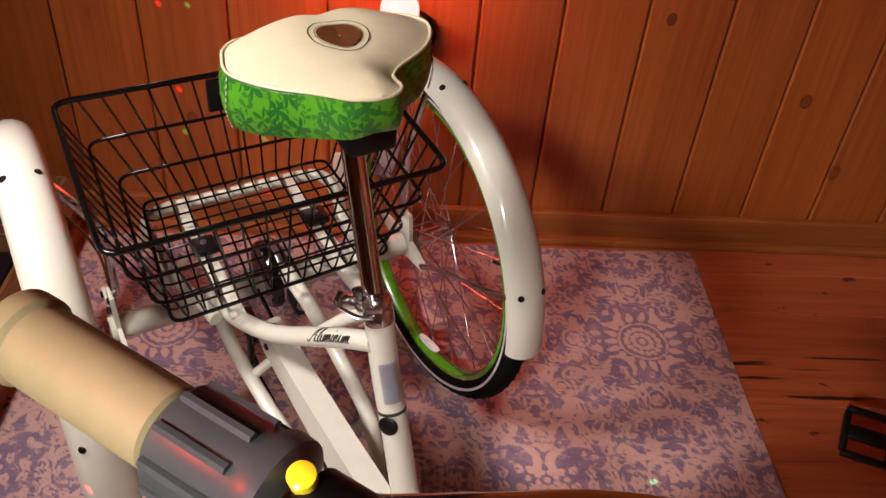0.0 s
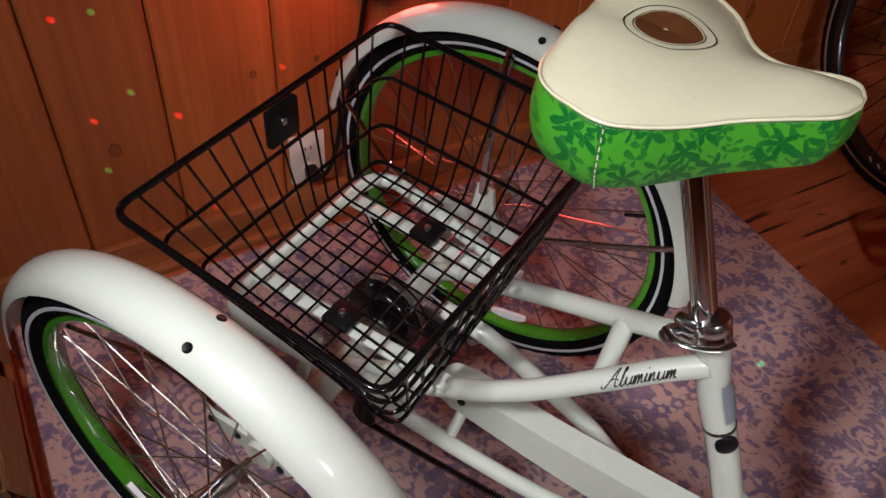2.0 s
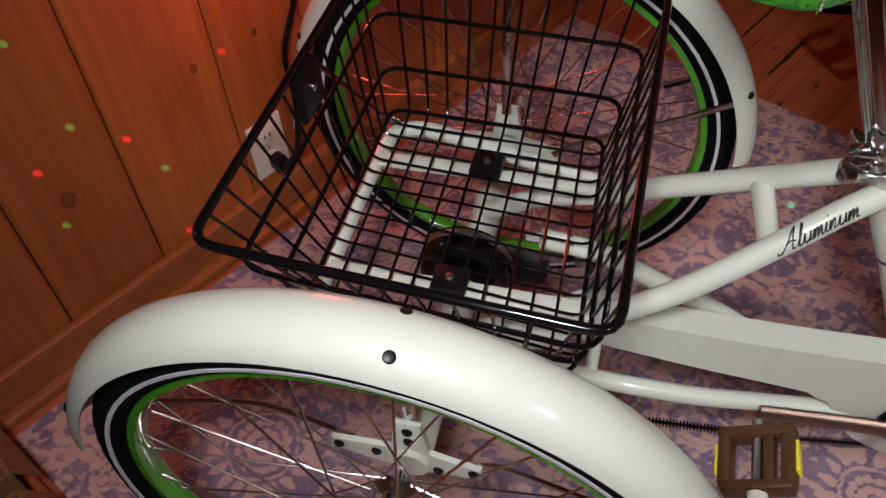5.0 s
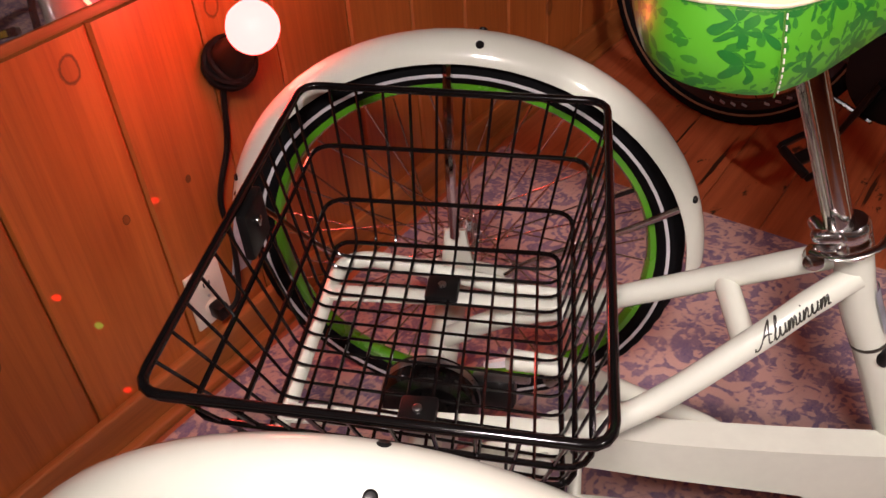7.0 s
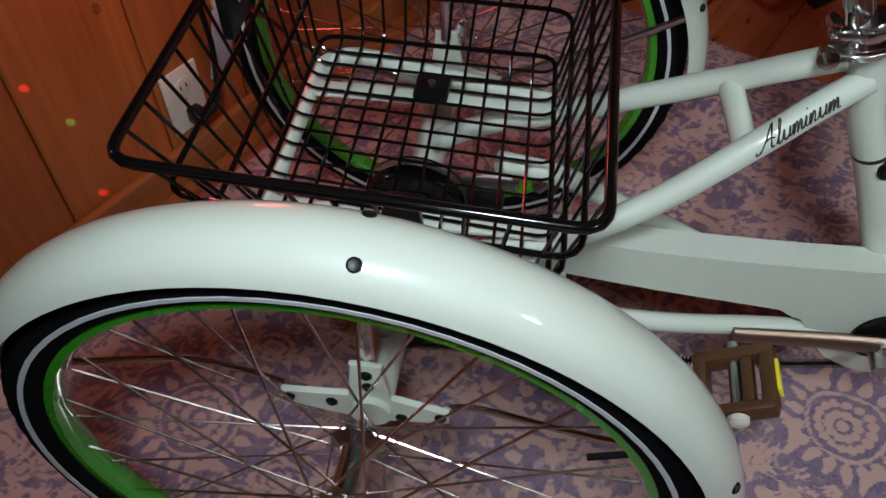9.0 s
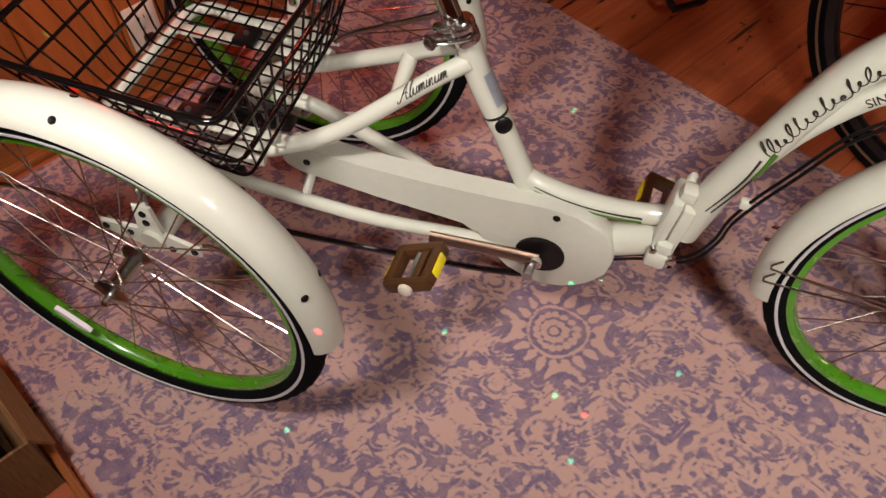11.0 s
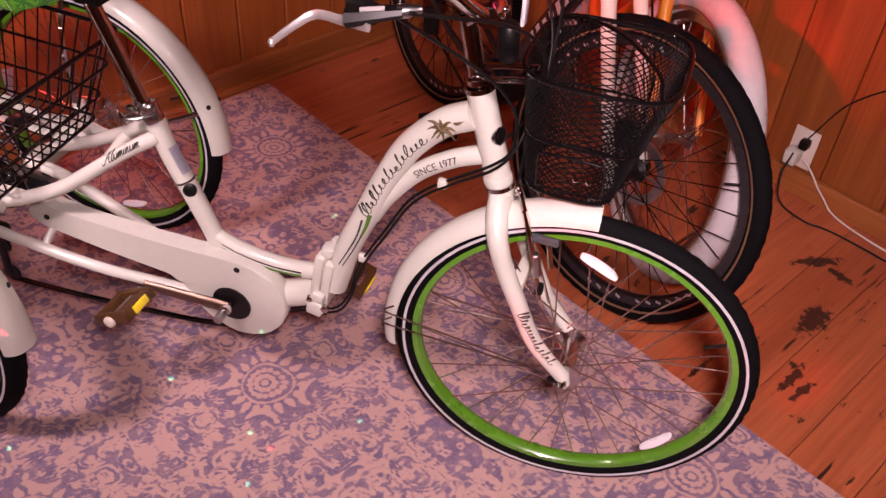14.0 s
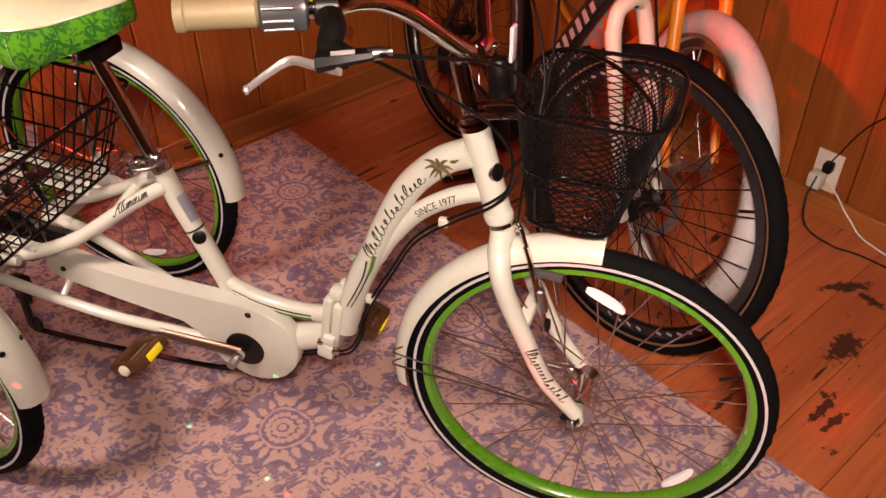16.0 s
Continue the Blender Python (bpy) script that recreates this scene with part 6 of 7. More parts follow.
bar_half = [(0.464, 0.0, 0.943), (0.461, 0.025, 0.948), (0.447, 0.060, 0.974), (0.431, 0.100, 1.009), (0.420, 0.145, 1.045), (0.412, 0.190, 1.072), (0.405, 0.238, 1.093), (0.384, 0.288, 1.102), (0.331, 0.319, 1.103), (0.262, 0.357, 1.104)]
bar = part("handlebar", tube([(x, YC - y, z) for x, y, z in reversed(bar_half)] + [(x, YC + y, z) for x, y, z in bar_half[1:]], 0.0111, 14, 8), "chrome", trike, "shiny chrome swept-back handlebar")
for s in (-1, 1):
    def hp(x, y, z):
        return Vector((x, YC + s * y, z))
    g0, g1 = hp(0.331, 0.319, 1.103), hp(0.258, 0.359, 1.104)
    d = (g1 - g0).normalized()
    L = (g1 - g0).length
    part("grip", lathe([(0.013, 0.0), (0.0165, 0.003), (0.0165, L - 0.012), (0.0185, L - 0.010), (0.0185, L - 0.001), (0.014, L)], g0, d, 24), "grip_cream", bar, "cream rubber grip")
    sh = part("shifter", lathe([(0.015, -0.050), (0.022, -0.047), (0.0225, -0.040), (0.020, -0.036), (0.0205, -0.003), (0.017, 0.0)], g0, d, 24), "grey_rubber", bar, "dark grey ribbed twist shifter")
    for k in range(10):
        a = 2 * math.pi * k / 10
        q = Vector((0, 0, 1)).rotation_difference(d).to_matrix()
        o = q @ Vector((0.0205 * math.cos(a), 0.0205 * math.sin(a), 0))
        part("rib", tube([g0 + o - d * 0.034, g0 + o - d * 0.004], 0.0022, 6), "grey_rubber", sh)
    part("shifter_dial", lathe([(0.0048, -0.003), (0.0048, 0.002), (0.003, 0.0032)], g0 - d * 0.056 + Vector((0, 0, 0.0205)), (0.2, s * 0.2, 1), 16), "yellow_reflector", sh)
    lb = g0 - d * 0.068
    mt = part("lever_mount", lathe([(0.014, -0.013), (0.0175, -0.011), (0.0175, 0.011), (0.014, 0.013)], lb, d, 20), "black_plastic", bar)
    fwd = Vector((0.50, s * 0.20, -0.30)).normalized()
    side = d
    def lp(x, y, z):
        return Vector((x, YC + s * (-y + YC), z))
    c = lp(0.418, -0.358, 1.086)
    bm = bmesh.new()
    sweep(bm, spline([lb, lb.lerp(c, 0.6) + Vector((0.006, 0, 0.006)), c, lp(0.442, -0.366, 1.080)], 4), (0.014, 0.012), 10, flat=(1.0, 0.7))
    body = part("lever_body", bm, "black_plastic", mt, "black lever body with pale mark")
    bm = bmesh.new()
    sweep(bm, spline([lp(0.414, -0.372, 1.078), lp(0.436, -0.368, 1.082), lp(0.466, -0.359, 1.087)], 4), (0.0165, 0.008), 8, flat=(1.1, 0.7))
    part("lever_housing", bm, "black_plastic", mt)
    part("lever_mark", box((0.024, 0.005, 0.002), (0, 0, 0), 0.0005, m=facing(lp(0.440, -0.374, 1.0905), Vector((0.9, s * -0.3, 0.1)), (0, s * 0.5, 0.85))), "pale_letter", mt)
    tip = hp(0.346, 0.384, 1.049)
    part("brake_lever", tube([lp(0.438, -0.378, 1.074), lp(0.405, -0.368, 1.069), lp(0.372, -0.358, 1.064), lp(0.356, -0.376, 1.056), tip], (0.0050, 0.0030), 10, 6, flat=(0.6, 1.25)), "alloy", mt, "silver brake lever")
    part("lever_tip", lathe([(0.0025, -0.004), (0.0040, 0.0), (0.0025, 0.004)], tip, (0, 0, 1), 14), "alloy", mt)
    part("barrel_adjuster", lathe([(0.007, 0.0), (0.007, 0.012), (0.005, 0.016), (0.004, 0.024)], lp(0.460, -0.360, 1.086), Vector((0.85, s * -0.4, 0.1)), 12), "steel", mt)

# cables from the levers to the frame and the front brake
for pts in ([(0.474, -0.362, 1.088), (0.501, -0.300, 1.062), (0.533, -0.210, 1.021), (0.556, -0.120, 0.960), (0.558, -0.060, 0.880), (0.545, -0.050, 0.780), (0.534, -0.036, 0.668)],
            [(0.405, -0.330, 1.092), (0.424, -0.345, 1.085), (0.445, -0.260, 1.019), (0.478, -0.170, 0.944), (0.508, -0.100, 0.875), (0.526, -0.060, 0.811), (0.522, -0.050, 0.751), (0.494, -0.045, 0.713), (0.432, -0.042, 0.667), (0.395, -0.044, 0.640), (0.360, -0.045, 0.601), (0.323, -0.045, 0.531), (0.291, -0.045, 0.471), (0.268, -0.045, 0.417), (0.258, -0.045, 0.370), (0.236, -0.043, 0.322), (0.206, -0.036, 0.293), (0.159, -0.030, 0.275), (0.08, -0.030, 0.235)],
            [(0.405, 0.262, 1.085), (0.450, 0.180, 1.030), (0.525, 0.070, 0.930), (0.545, 0.020, 0.850), (0.520, -0.044, 0.735), (0.440, -0.047, 0.666), (0.398, -0.048, 0.634), (0.364, -0.049, 0.596), (0.328, -0.049, 0.527), (0.296, -0.049, 0.467), (0.273, -0.049, 0.414), (0.263, -0.049, 0.368), (0.240, -0.047, 0.317), (0.208, -0.040, 0.288), (0.159, -0.034, 0.270), (0.08, -0.034, 0.230)],
            [(0.474, 0.320, 1.085), (0.510, 0.220, 1.010), (0.540, 0.090, 0.900), (0.530, 0.030, 0.780), (0.470, 0.006, 0.690)]):
    part("cable", tube(pts, 0.0024, 8, 8), "black_rubber_cable", trike)
for at in ((0.418, -0.042, 0.655), (0.281, -0.042, 0.453)):
    part("cable_guide", box((0.016, 0.012, 0.016), at, 0.003), "white_paint", trike)

# front mesh basket hung on the stem
def mesh_basket():
    zt, zb = 0.893, 0.690
    def outline(z, n=48):
        f = (zt - z) / (zt - zb)
        x0, x1 = 0.520 + 0.022 * f, 0.738 - 0.060 * f
        hy = 0.112 - 0.042 * f
        cy = 0.022
        pts = []
        for i in range(n):
            a = 2 * math.pi * i / n
            ca, sa = math.cos(a), math.sin(a)
            k = 0.52
            pts.append(Vector(((x0 + x1) / 2 + (x1 - x0) / 2 * math.copysign(abs(ca) ** k, ca), cy + hy * math.copysign(abs(sa) ** k, sa), z)))
        return pts
    bm = bmesh.new()
    sweep(bm, outline(zt), 0.0035, 8, True)
    b = part("front_basket", bm, "black_wire", trike, "black wire mesh basket on the handlebar")
    for z, r in ((0.790, 0.0022), (zb, 0.003)):
        bm = bmesh.new()
        sweep(bm, outline(z), r, 8, True)
        part("hoop", bm, "black_wire", b)
    # expanded mesh: diamonds
    bm = bmesh.new()
    n, rows = 120, 38
    g = [outline(zb + (zt - zb) * j / rows, n) for j in range(rows + 1)]
    def wire(p, q):
        d = (q - p).normalized()
        s = d.cross(Vector((0.3, 0.2, 0.93))).normalized() * 0.0010
        t = d.cross(s).normalized() * 0.0010
        A = [bm.verts.new(p + o) for o in (s, t, -s, -t)]
        B = [bm.verts.new(q + o) for o in (s, t, -s, -t)]
        for k in range(4):
            bm.faces.new((A[k], A[(k + 1) % 4], B[(k + 1) % 4], B[k]))
    for j in range(rows):
        for i in range(n):
            if (i + j) % 2 == 0:
                wire(g[j][i], g[j + 1][(i + 1) % n])
                wire(g[j][i], g[j + 1][i - 1])
    fl = outline(zb, n)
    xs = sorted({round(p.x, 3) for p in fl})
    x0, x1 = xs[0], xs[-1]
    y0, y1 = min(p.y for p in fl), max(p.y for p in fl)
    m = 14
    for i in range(m):
        for j in range(m):
            if (i + j) % 2 == 0:
                p = Vector((x0 + (x1 - x0) * i / m, y0 + (y1 - y0) * j / m, zb))
                wire(p, Vector((x0 + (x1 - x0) * (i + 1) / m, y0 + (y1 - y0) * (j + 1) / m, zb)))
                wire(Vector((x0 + (x1 - x0) * (i + 1) / m, p.y, zb)), Vector((p.x, y0 + (y1 - y0) * (j + 1) / m, zb)))
    me = part("mesh", bm, "black_mesh", b, smooth=False)
    tagged(me, kind="stuff")
    part("basket_bracket", tube([(0.452, YC - 0.02, 0.848), (0.500, YC - 0.022, 0.858), (0.536, YC - 0.02, 0.864)], 0.006, 8, 4, flat=(1.4, 0.6)), "chrome", b)
    part("basket_bracket", tube([(0.452, YC + 0.02, 0.848), (0.500, YC + 0.022, 0.858), (0.536, YC + 0.02, 0.864)], 0.006, 8, 4, flat=(1.4, 0.6)), "chrome", b)
    part("basket_handle", tube([(0.545, 0.115, zt), (0.580, 0.100, zt + 0.012), (0.640, 0.050, zt + 0.020), (0.700, -0.020, zt + 0.012), (0.715, -0.070, zt)], 0.003, 8, 6), "black_wire", b)
    part("lower_bracket", box((0.012, 0.06, 0.05), (0.533, 0.022, 0.83), 0.003), "black_plastic", b)
    # wire frame with two bolts low on the side
    fy = lambda z: 0.022 - (0.112 - 0.042 * (zt - z) / (zt - zb)) - 0.003
    loop = [Vector((x, fy(z), z)) for x, z in ((0.572, 0.706), (0.566, 0.716), (0.566, 0.762), (0.574, 0.772), (0.652, 0.772), (0.662, 0.762), (0.662, 0.716), (0.654, 0.706))]
    bm = bmesh.new()
    sweep(bm, spline(loop, 3, True), 0.0024, 8, True)
    fr_w = part("side_frame", bm, "black_wire", b)
    for bx in (0.624, 0.643):
        part("frame_bolt", lathe([(0.005, -0.002), (0.005, 0.003), (0.003, 0.005)], (bx, fy(0.738) - 0.001, 0.738), (0, -1, 0.2), 10), "chrome", fr_w)


mesh_basket()
bell = part("bell", lathe([(0.030, 0.0), (0.030, 0.006), (0.026, 0.018), (0.014, 0.026), (0.002, 0.028)], (0.500, 0.055, 1.005), (0.2, 0, 1), 24), "pink_rubber", trike, "small bright pink and yellow-green bell")
part("bell_top", lathe([(0.017, 0.0245), (0.010, 0.0290), (0.002, 0.0305)], (0.500, 0.055, 1.005), (0.2, 0, 1), 24), "yellow_green", bell)
lightm = part("front_light", lathe([(0.012, 0.0), (0.016, 0.006), (0.016, 0.05), (0.010, 0.058)], (0.494, -0.020, 0.876), (-0.05, 0, 1), 18), "black_plastic", trike)
part("light_lens", box((0.006, 0.018, 0.050), (0.512, -0.030, 0.963), 0.002), "reflective_strip", lightm)

# ---- the bicycles parked behind ----
LEAN_B = radians(6.9)
FW = Vector((math.cos(radians(-50.3)), math.sin(radians(-50.3)), 0))
LF = Vector((-FW.y, FW.x, 0))
UPB = Vector((0, 0, math.cos(LEAN_B))) + LF * math.sin(LEAN_B)
REAR0 = Vector((-0.020, 1.295, 0.348)) - UPB * 0.35


def bb(s, h, o=0.0):
    """A point of the dark bicycle: along it from the rear hub, up in its leaning plane, to its left."""
    return FW * s + UPB * h + LF * o


def dark_bicycle():
    r = root("bicycle", "black and white hybrid bicycle with disc brakes, leaning", "bicycle", REAR0)
    rel = lambda x, y, z: Vector((x, y, z)) - REAR0
    kw = dict(R=0.352, rt=0.0215, rim_r=(0.288, 0.312), rim_w=0.022, rim="black_frame_paint", strip="tan_wall", strip_r=(0.321, 0.3255), spokes=32, hub_half=0.045, hub_mat="black_plastic", spoke_mat="black_wire", key="dark")
    fc = rel(0.66, 0.555, 0.350)
    wf = wheel(r, "front_wheel", "black tyre with a tan line and a dark deep rim", pose(*fc, -7, 0, -31), **kw)
    wr = wheel(r, "rear_wheel", "black tyre with a tan line and a dark deep rim", pose(*bb(0, 0.35), -7, 0, -39), **kw)
    # pale marks round both rims
    bars = shared("rim_mark", lambda: box((0.013, 0.0012, 0.0055), (0, 0, 0), 0), "pale_letter", False)
    for w in (wf, wr):
        for k in range(64):
            if k % 32 > 10 or k % 32 == 4:
                continue
            a = 2 * math.pi * k / 64
            for s in (-1, 1):
                sub("rim_mark", bars, w, Matrix.Rotation(-a, 4, "Y") @ Matrix.Translation((0, s * 0.0116, 0.300)) @ Matrix.Rotation(radians(25), 4, "Y"))
        sub("disc_rotor", shared("rotor", lambda: band([(0.058, -0.001), (0.080, -0.001), (0.080, 0.001), (0.058, 0.001)], 40), "steel"), w, pose(0, 0.036, 0))
        for k in range(6):
            a = math.pi * k / 3
            sub("rotor_arm", shared("rotor_arm", lambda: box((0.044, 0.002, 0.006), (0.040, 0, 0)), "steel", False), w, Matrix.Translation((0, 0.036, 0)) @ Matrix.Rotation(a, 4, "Y"))
    # white fork
    crown = rel(0.564, 0.664, 0.728)
    ax = Vector((math.cos(radians(59)), math.sin(radians(59)), 0))          # the hub's axle to the left
    fk = part("fork", tube([crown + ax * -0.050 + (fc - crown) * 0.05, crown + ax * -0.036 + Vector((0, 0, 0.022)), crown + Vector((0, 0, 0.036)), crown + ax * 0.036 + Vector((0, 0, 0.022)), crown + ax * 0.050 + (fc - crown) * 0.05], 0.017, 14, 6), "white_paint", r, "white fork")
    for s in (-1, 1):
        part("fork_leg", tube([crown + ax * (s * 0.050) + (fc - crown) * 0.03, crown.lerp(fc, 0.5) + ax * (s * 0.056), fc + ax * (s * 0.057)], (0.0175, 0.0115), 14, 6), "white_paint", fk)
        part("fork_end", lathe([(0.016, -0.006), (0.016, 0.006), (0.008, 0.012)], fc + ax * (s * 0.062), ax * s, 16), "white_plastic" if s < 0 else "black_plastic", fk)
    part("steerer", tube([crown + Vector((0, 0, 0.02)), crown + (crown - fc) * 0.5], 0.019, 14), "black_frame_paint", fk)
    part("brake_caliper", box((0.05, 0.03, 0.07), fc + ax * 0.045 + Vector((-0.05, 0.03, 0.06)), 0.010), "black_plastic", fk)
    # frame
    ht = crown + (crown - fc) * 0.20
    hd = crown + (crown - fc) * 0.46
    bbk = bb(0.44, 0.285)
    stop = bb(0.27, 0.76)
    def bt(name, a, b, rad, mid=None):
        return part(name, tube([a, b] if mid is None else [a, mid, b], rad, 14, 6), "black_frame_paint", r)
    part("head_tube", tube([ht, hd], 0.024, 16), "black_frame_paint", r)
    dt = bt("down_tube", ht.lerp(hd, 0.2), bbk, 0.026)
    bt("top_tube", hd, stop.lerp(bbk, 0.12), 0.020)
    bt("seat_tube", stop, bbk, 0.017)
    for s in (-1, 1):
        bt("chain_stay", bbk + LF * (s * 0.03), bb(0.0, 0.35, s * 0.062), (0.012, 0.009), bb(0.2, 0.31, s * 0.055))
        bt("seat_stay", stop.lerp(bbk, 0.14) + LF * (s * 0.016), bb(0.0, 0.35, s * 0.062), 0.009, bb(0.12, 0.56, s * 0.045))
    d = (bbk - ht).normalized()
    for k in range(9):
        p = ht.lerp(bbk, 0.16 + 0.055 * k)
        for s in (-1, 1):
            part("frame_mark", box((0.018, 0.030 if k % 3 else 0.022, 0.0012), (0, 0, 0), 0, m=facing(p + LF * (s * 0.0262), d, LF * s)), "pale_letter", dt, smooth=False)
    part("bottom_bracket", lathe([(0.030, -0.046), (0.060, -0.040), (0.066, -0.020), (0.066, 0.022), (0.058, 0.040), (0.030, 0.046)], bbk, LF, 28), "black_plastic", r)
    part("chainring", lathe([(0.070, -0.002), (0.090, -0.001), (0.090, 0.001), (0.070, 0.002)], bbk - LF * 0.05, LF, 40), "black_plastic", r)
    down = (FW * -0.35 - UPB * 0.93).normalized()
    for s in (-1, 1):
        c = part("crank_arm", tube([bbk + LF * (s * 0.062), bbk + LF * (s * 0.075) - down * (s * 0.172)], (0.012, 0.009), 10, flat=(1.2, 0.7)), "black_plastic", r)
        at = bbk + LF * (s * 0.085) - down * (s * 0.172)
        m = Matrix.Translation(at) @ Matrix((FW, LF * s, Vector((0, 0, 1)))).transposed().to_4x4() @ pose(0, 0, 0, 0, 25, 0)
        p = part("pedal", box((0.098, 0.012, 0.020), (0, 0.010, 0), 0.004, m=m), "black_plastic", r, "black cage pedal")
        part("pedal_rail", box((0.080, 0.012, 0.020), (0, 0.092, 0), 0.004, m=m), "black_plastic", p)
        for k in (-0.044, 0.044):
            part("pedal_rail", box((0.012, 0.086, 0.018), (k, 0.051, 0), 0.003, m=m), "black_plastic", p)
        part("pedal_body", box((0.028, 0.084, 0.016), (0, 0.051, 0), 0.004, m=m), "black_plastic", p)
    part("chain", tube([bbk - LF * 0.05 + UPB * 0.088, bb(0.0, 0.39, -0.05)], 0.005, 6), "black_wire", r)
    part("chain", tube([bbk - LF * 0.05 - UPB * 0.088, bb(0.05, 0.25, -0.05)], 0.005, 6), "black_wire", r)
    der = part("derailleur", box((0.05, 0.02, 0.09), bb(0.03, 0.275, -0.055), 0.008), "black_plastic", r)
    part("cassette", lathe([(0.045, 0.0), (0.046, 0.004), (0.034, 0.02), (0.024, 0.03)], bb(0, 0.35, -0.055), LF, 28), "black_plastic", r)
    part("seat_post", tube([stop, stop + (stop - bbk) * 0.4], 0.0135, 14), "black_plastic", r)
    sp = stop + (stop - bbk) * 0.4
    part("saddle", box((0.26, 0.13, 0.05), (0, 0, 0), 0.022, m=Matrix.Translation(sp + FW * 0.02 + UPB * 0.02) @ Matrix((FW, LF, Vector((0, 0, 1)))).transposed().to_4x4()), "black_plastic", r)
    st = part("stem", tube([hd, hd + UPB * 0.05, hd + UPB * 0.07 + FW * 0.07], 0.016, 12, 5), "black_plastic", r)
    part("handlebar", tube([hd + UPB * 0.07 + FW * 0.07 - LF * 0.30, hd + UPB * 0.075 + FW * 0.09, hd + UPB * 0.07 + FW * 0.07 + LF * 0.30], 0.014, 12, 6), "black_plastic", st)
    part("brake_hose", tube([hd + FW * 0.10 + UPB * 0.05, crown + FW * 0.06 + LF * 0.03, crown.lerp(fc, 0.5) + LF * 0.07, fc + ax * 0.06 + Vector((-0.04, 0.02, 0.07))], 0.0028, 8, 6), "black_rubber_cable", r)


dark_bicycle()

ORG = Vector((0.735, 0.751, 0.0))


def orange_bicycle():
    r = root("bicycle", "orange cruiser bicycle with fat pale grey tyres", "bicycle", ORG)
    h = radians(-61.6)
    fw = Vector((math.cos(h), math.sin(h), 0))
    lf = Vector((-fw.y, fw.x, 0))
    fc = Vector((0.004, 0.002, 0.354))
    kw = dict(R=0.354, rt=0.034, rim_r=(0.268, 0.291), rim_w=0.030, tyre="silver_tyre", rim="steel", strip="tan_wall", strip_r=(0.294, 0.302), spokes=32, hub_half=0.045, hub_mat="steel", key="orange")
    wheel(r, "front_wheel", "fat pale grey tyre on a steel rim", pose(*fc, -6.0, 0, -61.6), **kw)
    up = Vector((0, 0, 0.90)) + lf * 0.085 - fw * 0.40
    cr = fc + up * 0.400 - fw * 0.01
    fk = part("fork", tube([cr - lf * 0.056 - up * 0.03, cr - lf * 0.040 + up * 0.012, cr + up * 0.026, cr + lf * 0.040 + up * 0.012, cr + lf * 0.056 - up * 0.03], 0.0165, 14, 6), "orange_paint", r, "orange fork")
    for s in (-1, 1):
        part("fork_leg", tube([cr + lf * (s * 0.056) - up * 0.02, cr.lerp(fc, 0.5) + lf * (s * 0.060) - fw * 0.012, fc + lf * (s * 0.060)], (0.0165, 0.011), 14, 6), "orange_paint", fk)
    part("steerer", tube([cr + up * 0.02, cr + up * 0.20], 0.020, 14), "orange_paint", fk)
    hd0, hd1 = cr + up * 0.05, cr + up * 0.18
    part("head_tube", tube([hd0, hd1], 0.025, 14), "orange_paint", r)
    bk = fc - fw * 0.66 - Vector((0, 0, 0.06)) + lf * 0.01
    rc = fc - fw * 1.10
    stp = bk - fw * 0.16 + up * 0.42
    part("down_tube", tube([hd0, hd0.lerp(bk, 0.5) - up * 0.03, bk], 0.020, 14, 6), "orange_paint", r)
    part("top_tube", tube([hd1, hd1.lerp(stp, 0.5) - up * 0.05, stp], 0.018, 14, 6), "orange_paint", r)
    part("seat_tube", tube([stp + up * 0.04, bk], 0.017, 14), "orange_paint", r)
    for s in (-1, 1):
        part("chain_stay", tube([bk, bk.lerp(rc, 0.5) + lf * (s * 0.05), rc + lf * (s * 0.06)], 0.010, 10, 5), "orange_paint", r)
        part("seat_stay", tube([stp, stp.lerp(rc, 0.5) + lf * (s * 0.05), rc + lf * (s * 0.06)], 0.009, 10, 5), "orange_paint", r)
    wheel(r, "rear_wheel", "fat pale grey tyre on a steel rim", pose(*rc, -6.0, 0, -61.6), **kw)
    part("handlebar", tube([hd1 + up * 0.10 - lf * 0.32 - fw * 0.18, hd1 + up * 0.16 - lf * 0.18, hd1 + up * 0.06, hd1 + up * 0.16 + lf * 0.18, hd1 + up * 0.10 + lf * 0.32 - fw * 0.18], 0.011, 12, 6), "chrome", r)
    part("stem", tube([hd1, hd1 + up * 0.07], 0.014, 12), "chrome", r)
    part("saddle", box((0.27, 0.20, 0.07), (0, 0, 0), 0.03, m=Matrix.Translation(stp + up * 0.14) @ pose(0, 0, 0, 0, 0, -61.6)), "black_plastic", r)
    part("seat_post", tube([stp, stp + up * 0.12], 0.0135, 12), "chrome", r)
    c = part("crank_arm", tube([bk - lf * 0.07, bk - lf * 0.075 + fw * 0.10 - up * 0.12], 0.010, 10), "chrome", r)


orange_bicycle()


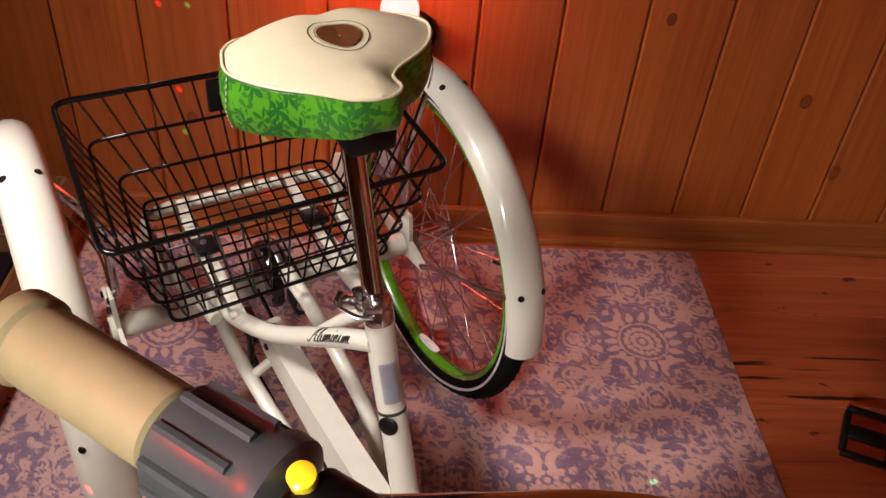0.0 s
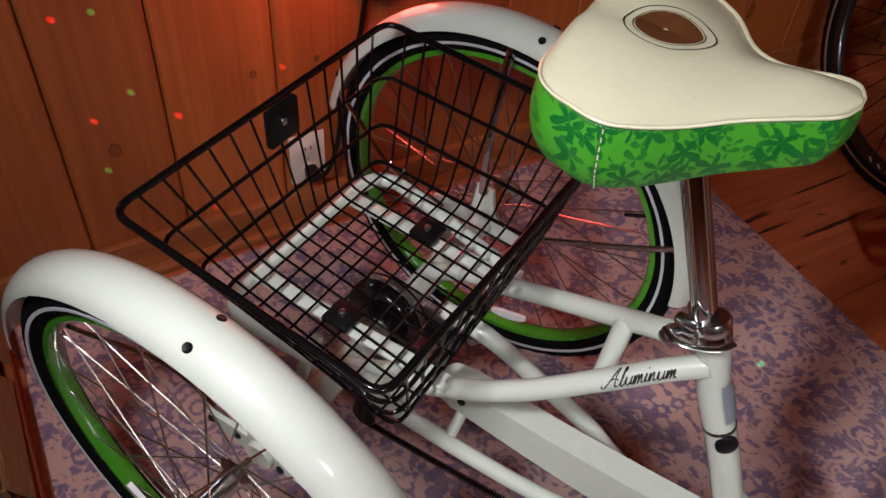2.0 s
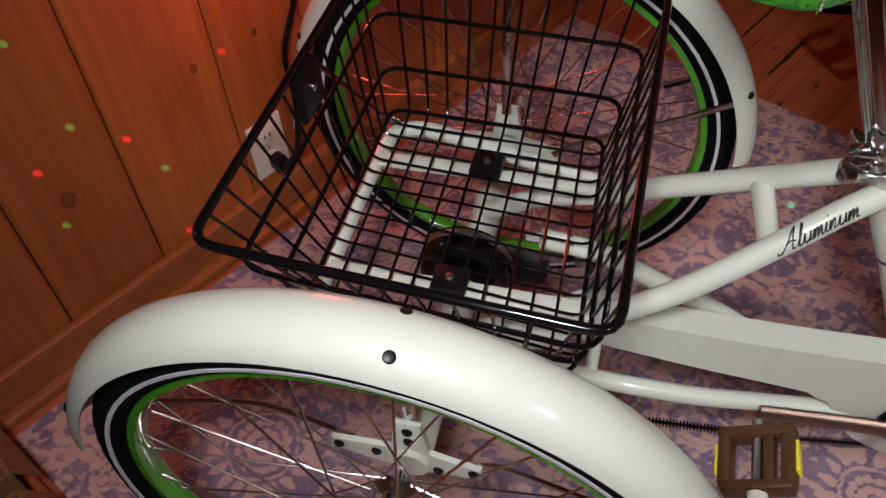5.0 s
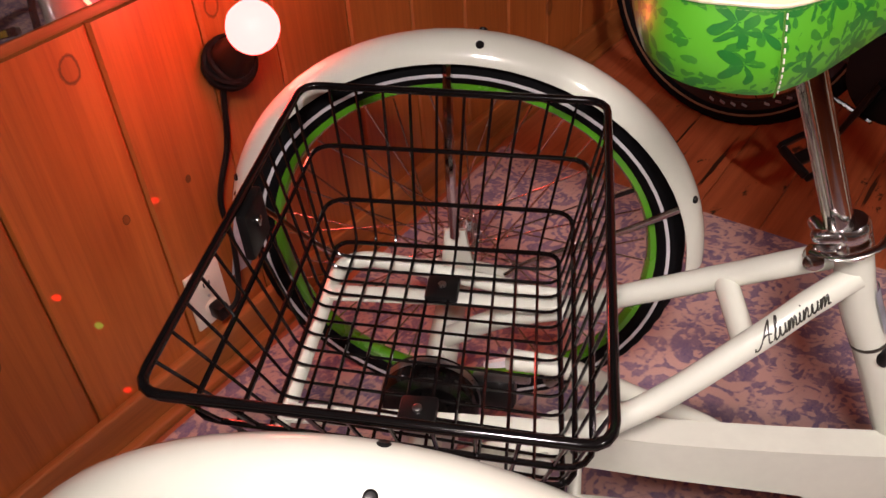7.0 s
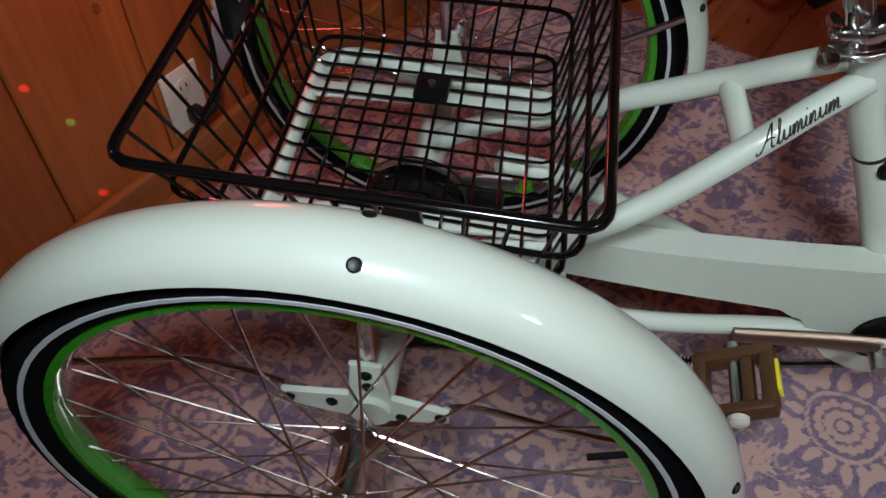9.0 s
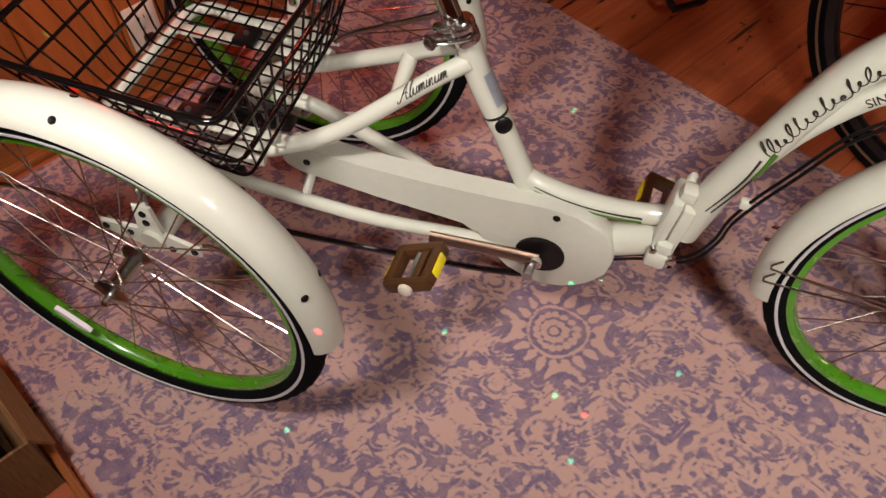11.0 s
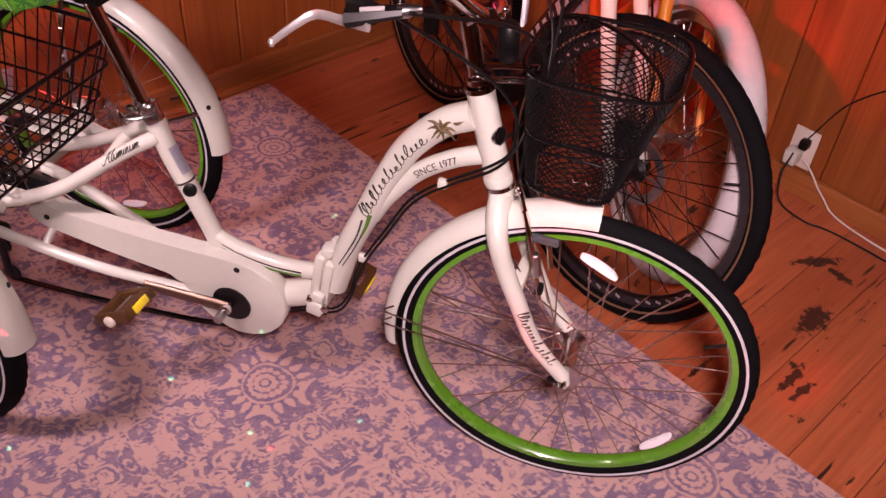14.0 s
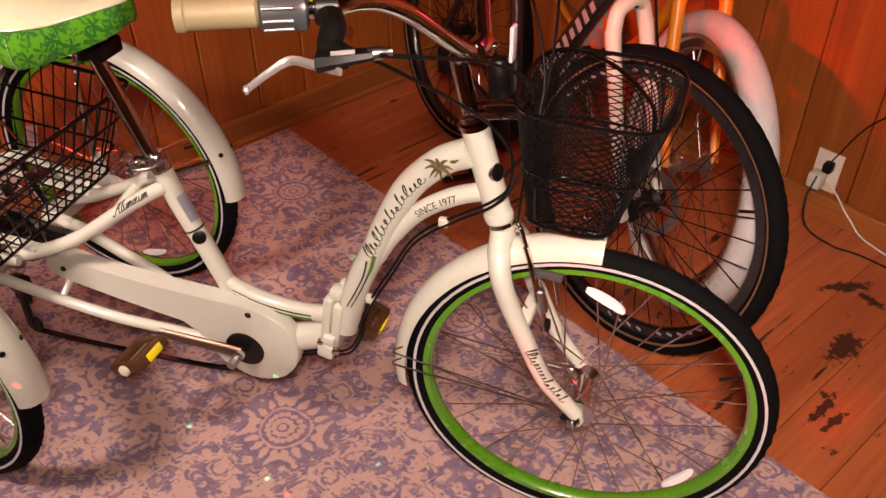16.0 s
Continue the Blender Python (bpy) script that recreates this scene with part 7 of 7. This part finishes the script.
# ---- cartons with dark goods at the rug's edge ----
def carton(u0, u1, v0, v1, h, lean):
    at = Vector(((u0 + u1) / 2, (v0 + v1) / 2, 0.0))
    r = root("carton", "open brown cardboard carton holding a black item", "box", group="cartons by the wall")
    r.matrix_basis = ROOM @ Matrix.Translation(at) @ pose(0, 0, 0, 0, 0, lean)
    w, d, t = u1 - u0, v1 - v0, 0.006
    part("base", box((w, d, t), (0, 0, t / 2 + 0.001)), "cardboard", r, smooth=False)
    for s in (-1, 1):
        part("side", box((t, d, h), (s * (w / 2 - t / 2), 0, h / 2 + t), 0.001), "cardboard", r, smooth=False)
        part("end", box((w - 2 * t, t, h), (0, s * (d / 2 - t / 2), h / 2 + t), 0.001), "cardboard", r, smooth=False)
    fl = box((w * 0.96, 0.055, t), (0, 0, 0), 0.001)
    ob = part("flap", fl, "cardboard", r, smooth=False)
    ob.matrix_basis = Matrix.Translation((0, d / 2 + 0.012, h - 0.020)) @ pose(0, 0, 0, -62, 0, 0)
    return r


def lump(name, label, category, u, v, z, sx, sy, sz, seed, turn=0):
    bm = bmesh.new()
    bmesh.ops.create_icosphere(bm, subdivisions=4, radius=1.0)
    for p in bm.verts:
        n = p.co.normalized()
        sq = Vector([math.copysign(abs(c) ** 0.30, c) for c in n])
        p.co = sq * (0.86 + 0.10 * noise.noise(n * 1.7 + Vector((seed, 0, 0))) + 0.03 * noise.noise(n * 6 + Vector((0, seed, 0))))
        p.co = Vector((p.co.x * sx, p.co.y * sy, p.co.z * sz))
    ob = part(name, bm, "black_leather")
    ob.matrix_basis = ROOM @ Matrix.Translation((u, v, z)) @ pose(0, 0, 0, 0, 0, turn)
    return tagged(ob, label, category)


carton(-1.015, -0.825, -1.14, -0.815, 0.145, 1.5)
carton(-0.805, -0.565, -1.15, -0.820, 0.145, -1.0)
carton(-0.545, -0.300, -1.16, -0.815, 0.145, 1.0)
lump("shoe", "black shoe lying in the carton", "shoe", -0.920, -0.977, 0.074, 0.086, 0.154, 0.072, 1.0)
bag_ob = lump("handbag", "black bag with a pale stitched edge in the carton", "bag", -0.685, -0.985, 0.074, 0.112, 0.158, 0.072, 2.0)
lump("shoe", "black shoe with rounded toe in the carton", "shoe", -0.423, -0.987, 0.080, 0.114, 0.162, 0.077, 3.0)
seam = bmesh.new()
for k in range(12):
    sweep(seam, [Vector((-0.745 + 0.011 * k, -0.875 + 0.0012 * k, 0.1455)), Vector((-0.740 + 0.011 * k, -0.8745 + 0.0012 * k, 0.1455))], 0.0014, 5)
sm = part("stitching", seam, "pale_letter")
sm.matrix_basis = ROOM
under(sm, bag_ob)
strap = part("strap", tube([uv(-0.76, -0.93, 0.135), uv(-0.72, -1.00, 0.155), uv(-0.66, -1.02, 0.157), uv(-0.61, -0.95, 0.138)], 0.006, 8, 6, flat=(1.4, 0.5)), "black_cloth")
under(strap, bag_ob)
stripe = root("striped_band", "red and white striped cord bundle by the cartons", "cord")
stripe.matrix_basis = ROOM @ Matrix.Translation((-0.560, -1.045, 0.150))
for k in range(7):
    part("band", lathe([(0.013, 0.0), (0.014, 0.002), (0.014, 0.012), (0.013, 0.014)], (0.012 * k, -0.006 * k, 0.014), (0.9, -0.43, 0), 14), "striped_red" if k % 2 else "white_plastic", stripe)
cd = part("cable_bundle", tube([uv(-0.60, -0.96, 0.155), uv(-0.575, -0.945, 0.185), uv(-0.545, -0.96, 0.18), uv(-0.55, -0.99, 0.155), uv(-0.585, -0.985, 0.172), uv(-0.58, -0.95, 0.168)], 0.004, 8, 8), "grey_rubber")
tagged(cd, "loose dark cable loops on the cartons", "cable")
strip = part("timber_strip", box((1.0, 0.014, 0.045), (-0.48, -0.802, 0.0235), 0.003), "pine_trim_u", smooth=False)
strip.matrix_basis = ROOM
tagged(strip, "thin brown timber strip along the rug's edge", "strip")

# ---- floor planks and wall boards ----
def planks():
    w = 0.142
    rnd = random.Random(5)
    u, k = U0 - 0.02, 0
    while u < U9:
        cut = rnd.uniform(V9 + 0.4, V9 + 1.6)
        for v0, v1 in ((V9, cut - 0.001), (cut + 0.001, V1 + 0.01)):
            me = board_mesh(w - 0.0012, v1 - v0, 0.022, "plank", "floor_wood", "floor", 0.0014)
            lay("plank", me, floor_ob, (u + w / 2, v0, -0.022 + rnd.uniform(-0.0007, 0.0004)))
        u += w


planks()
boards()
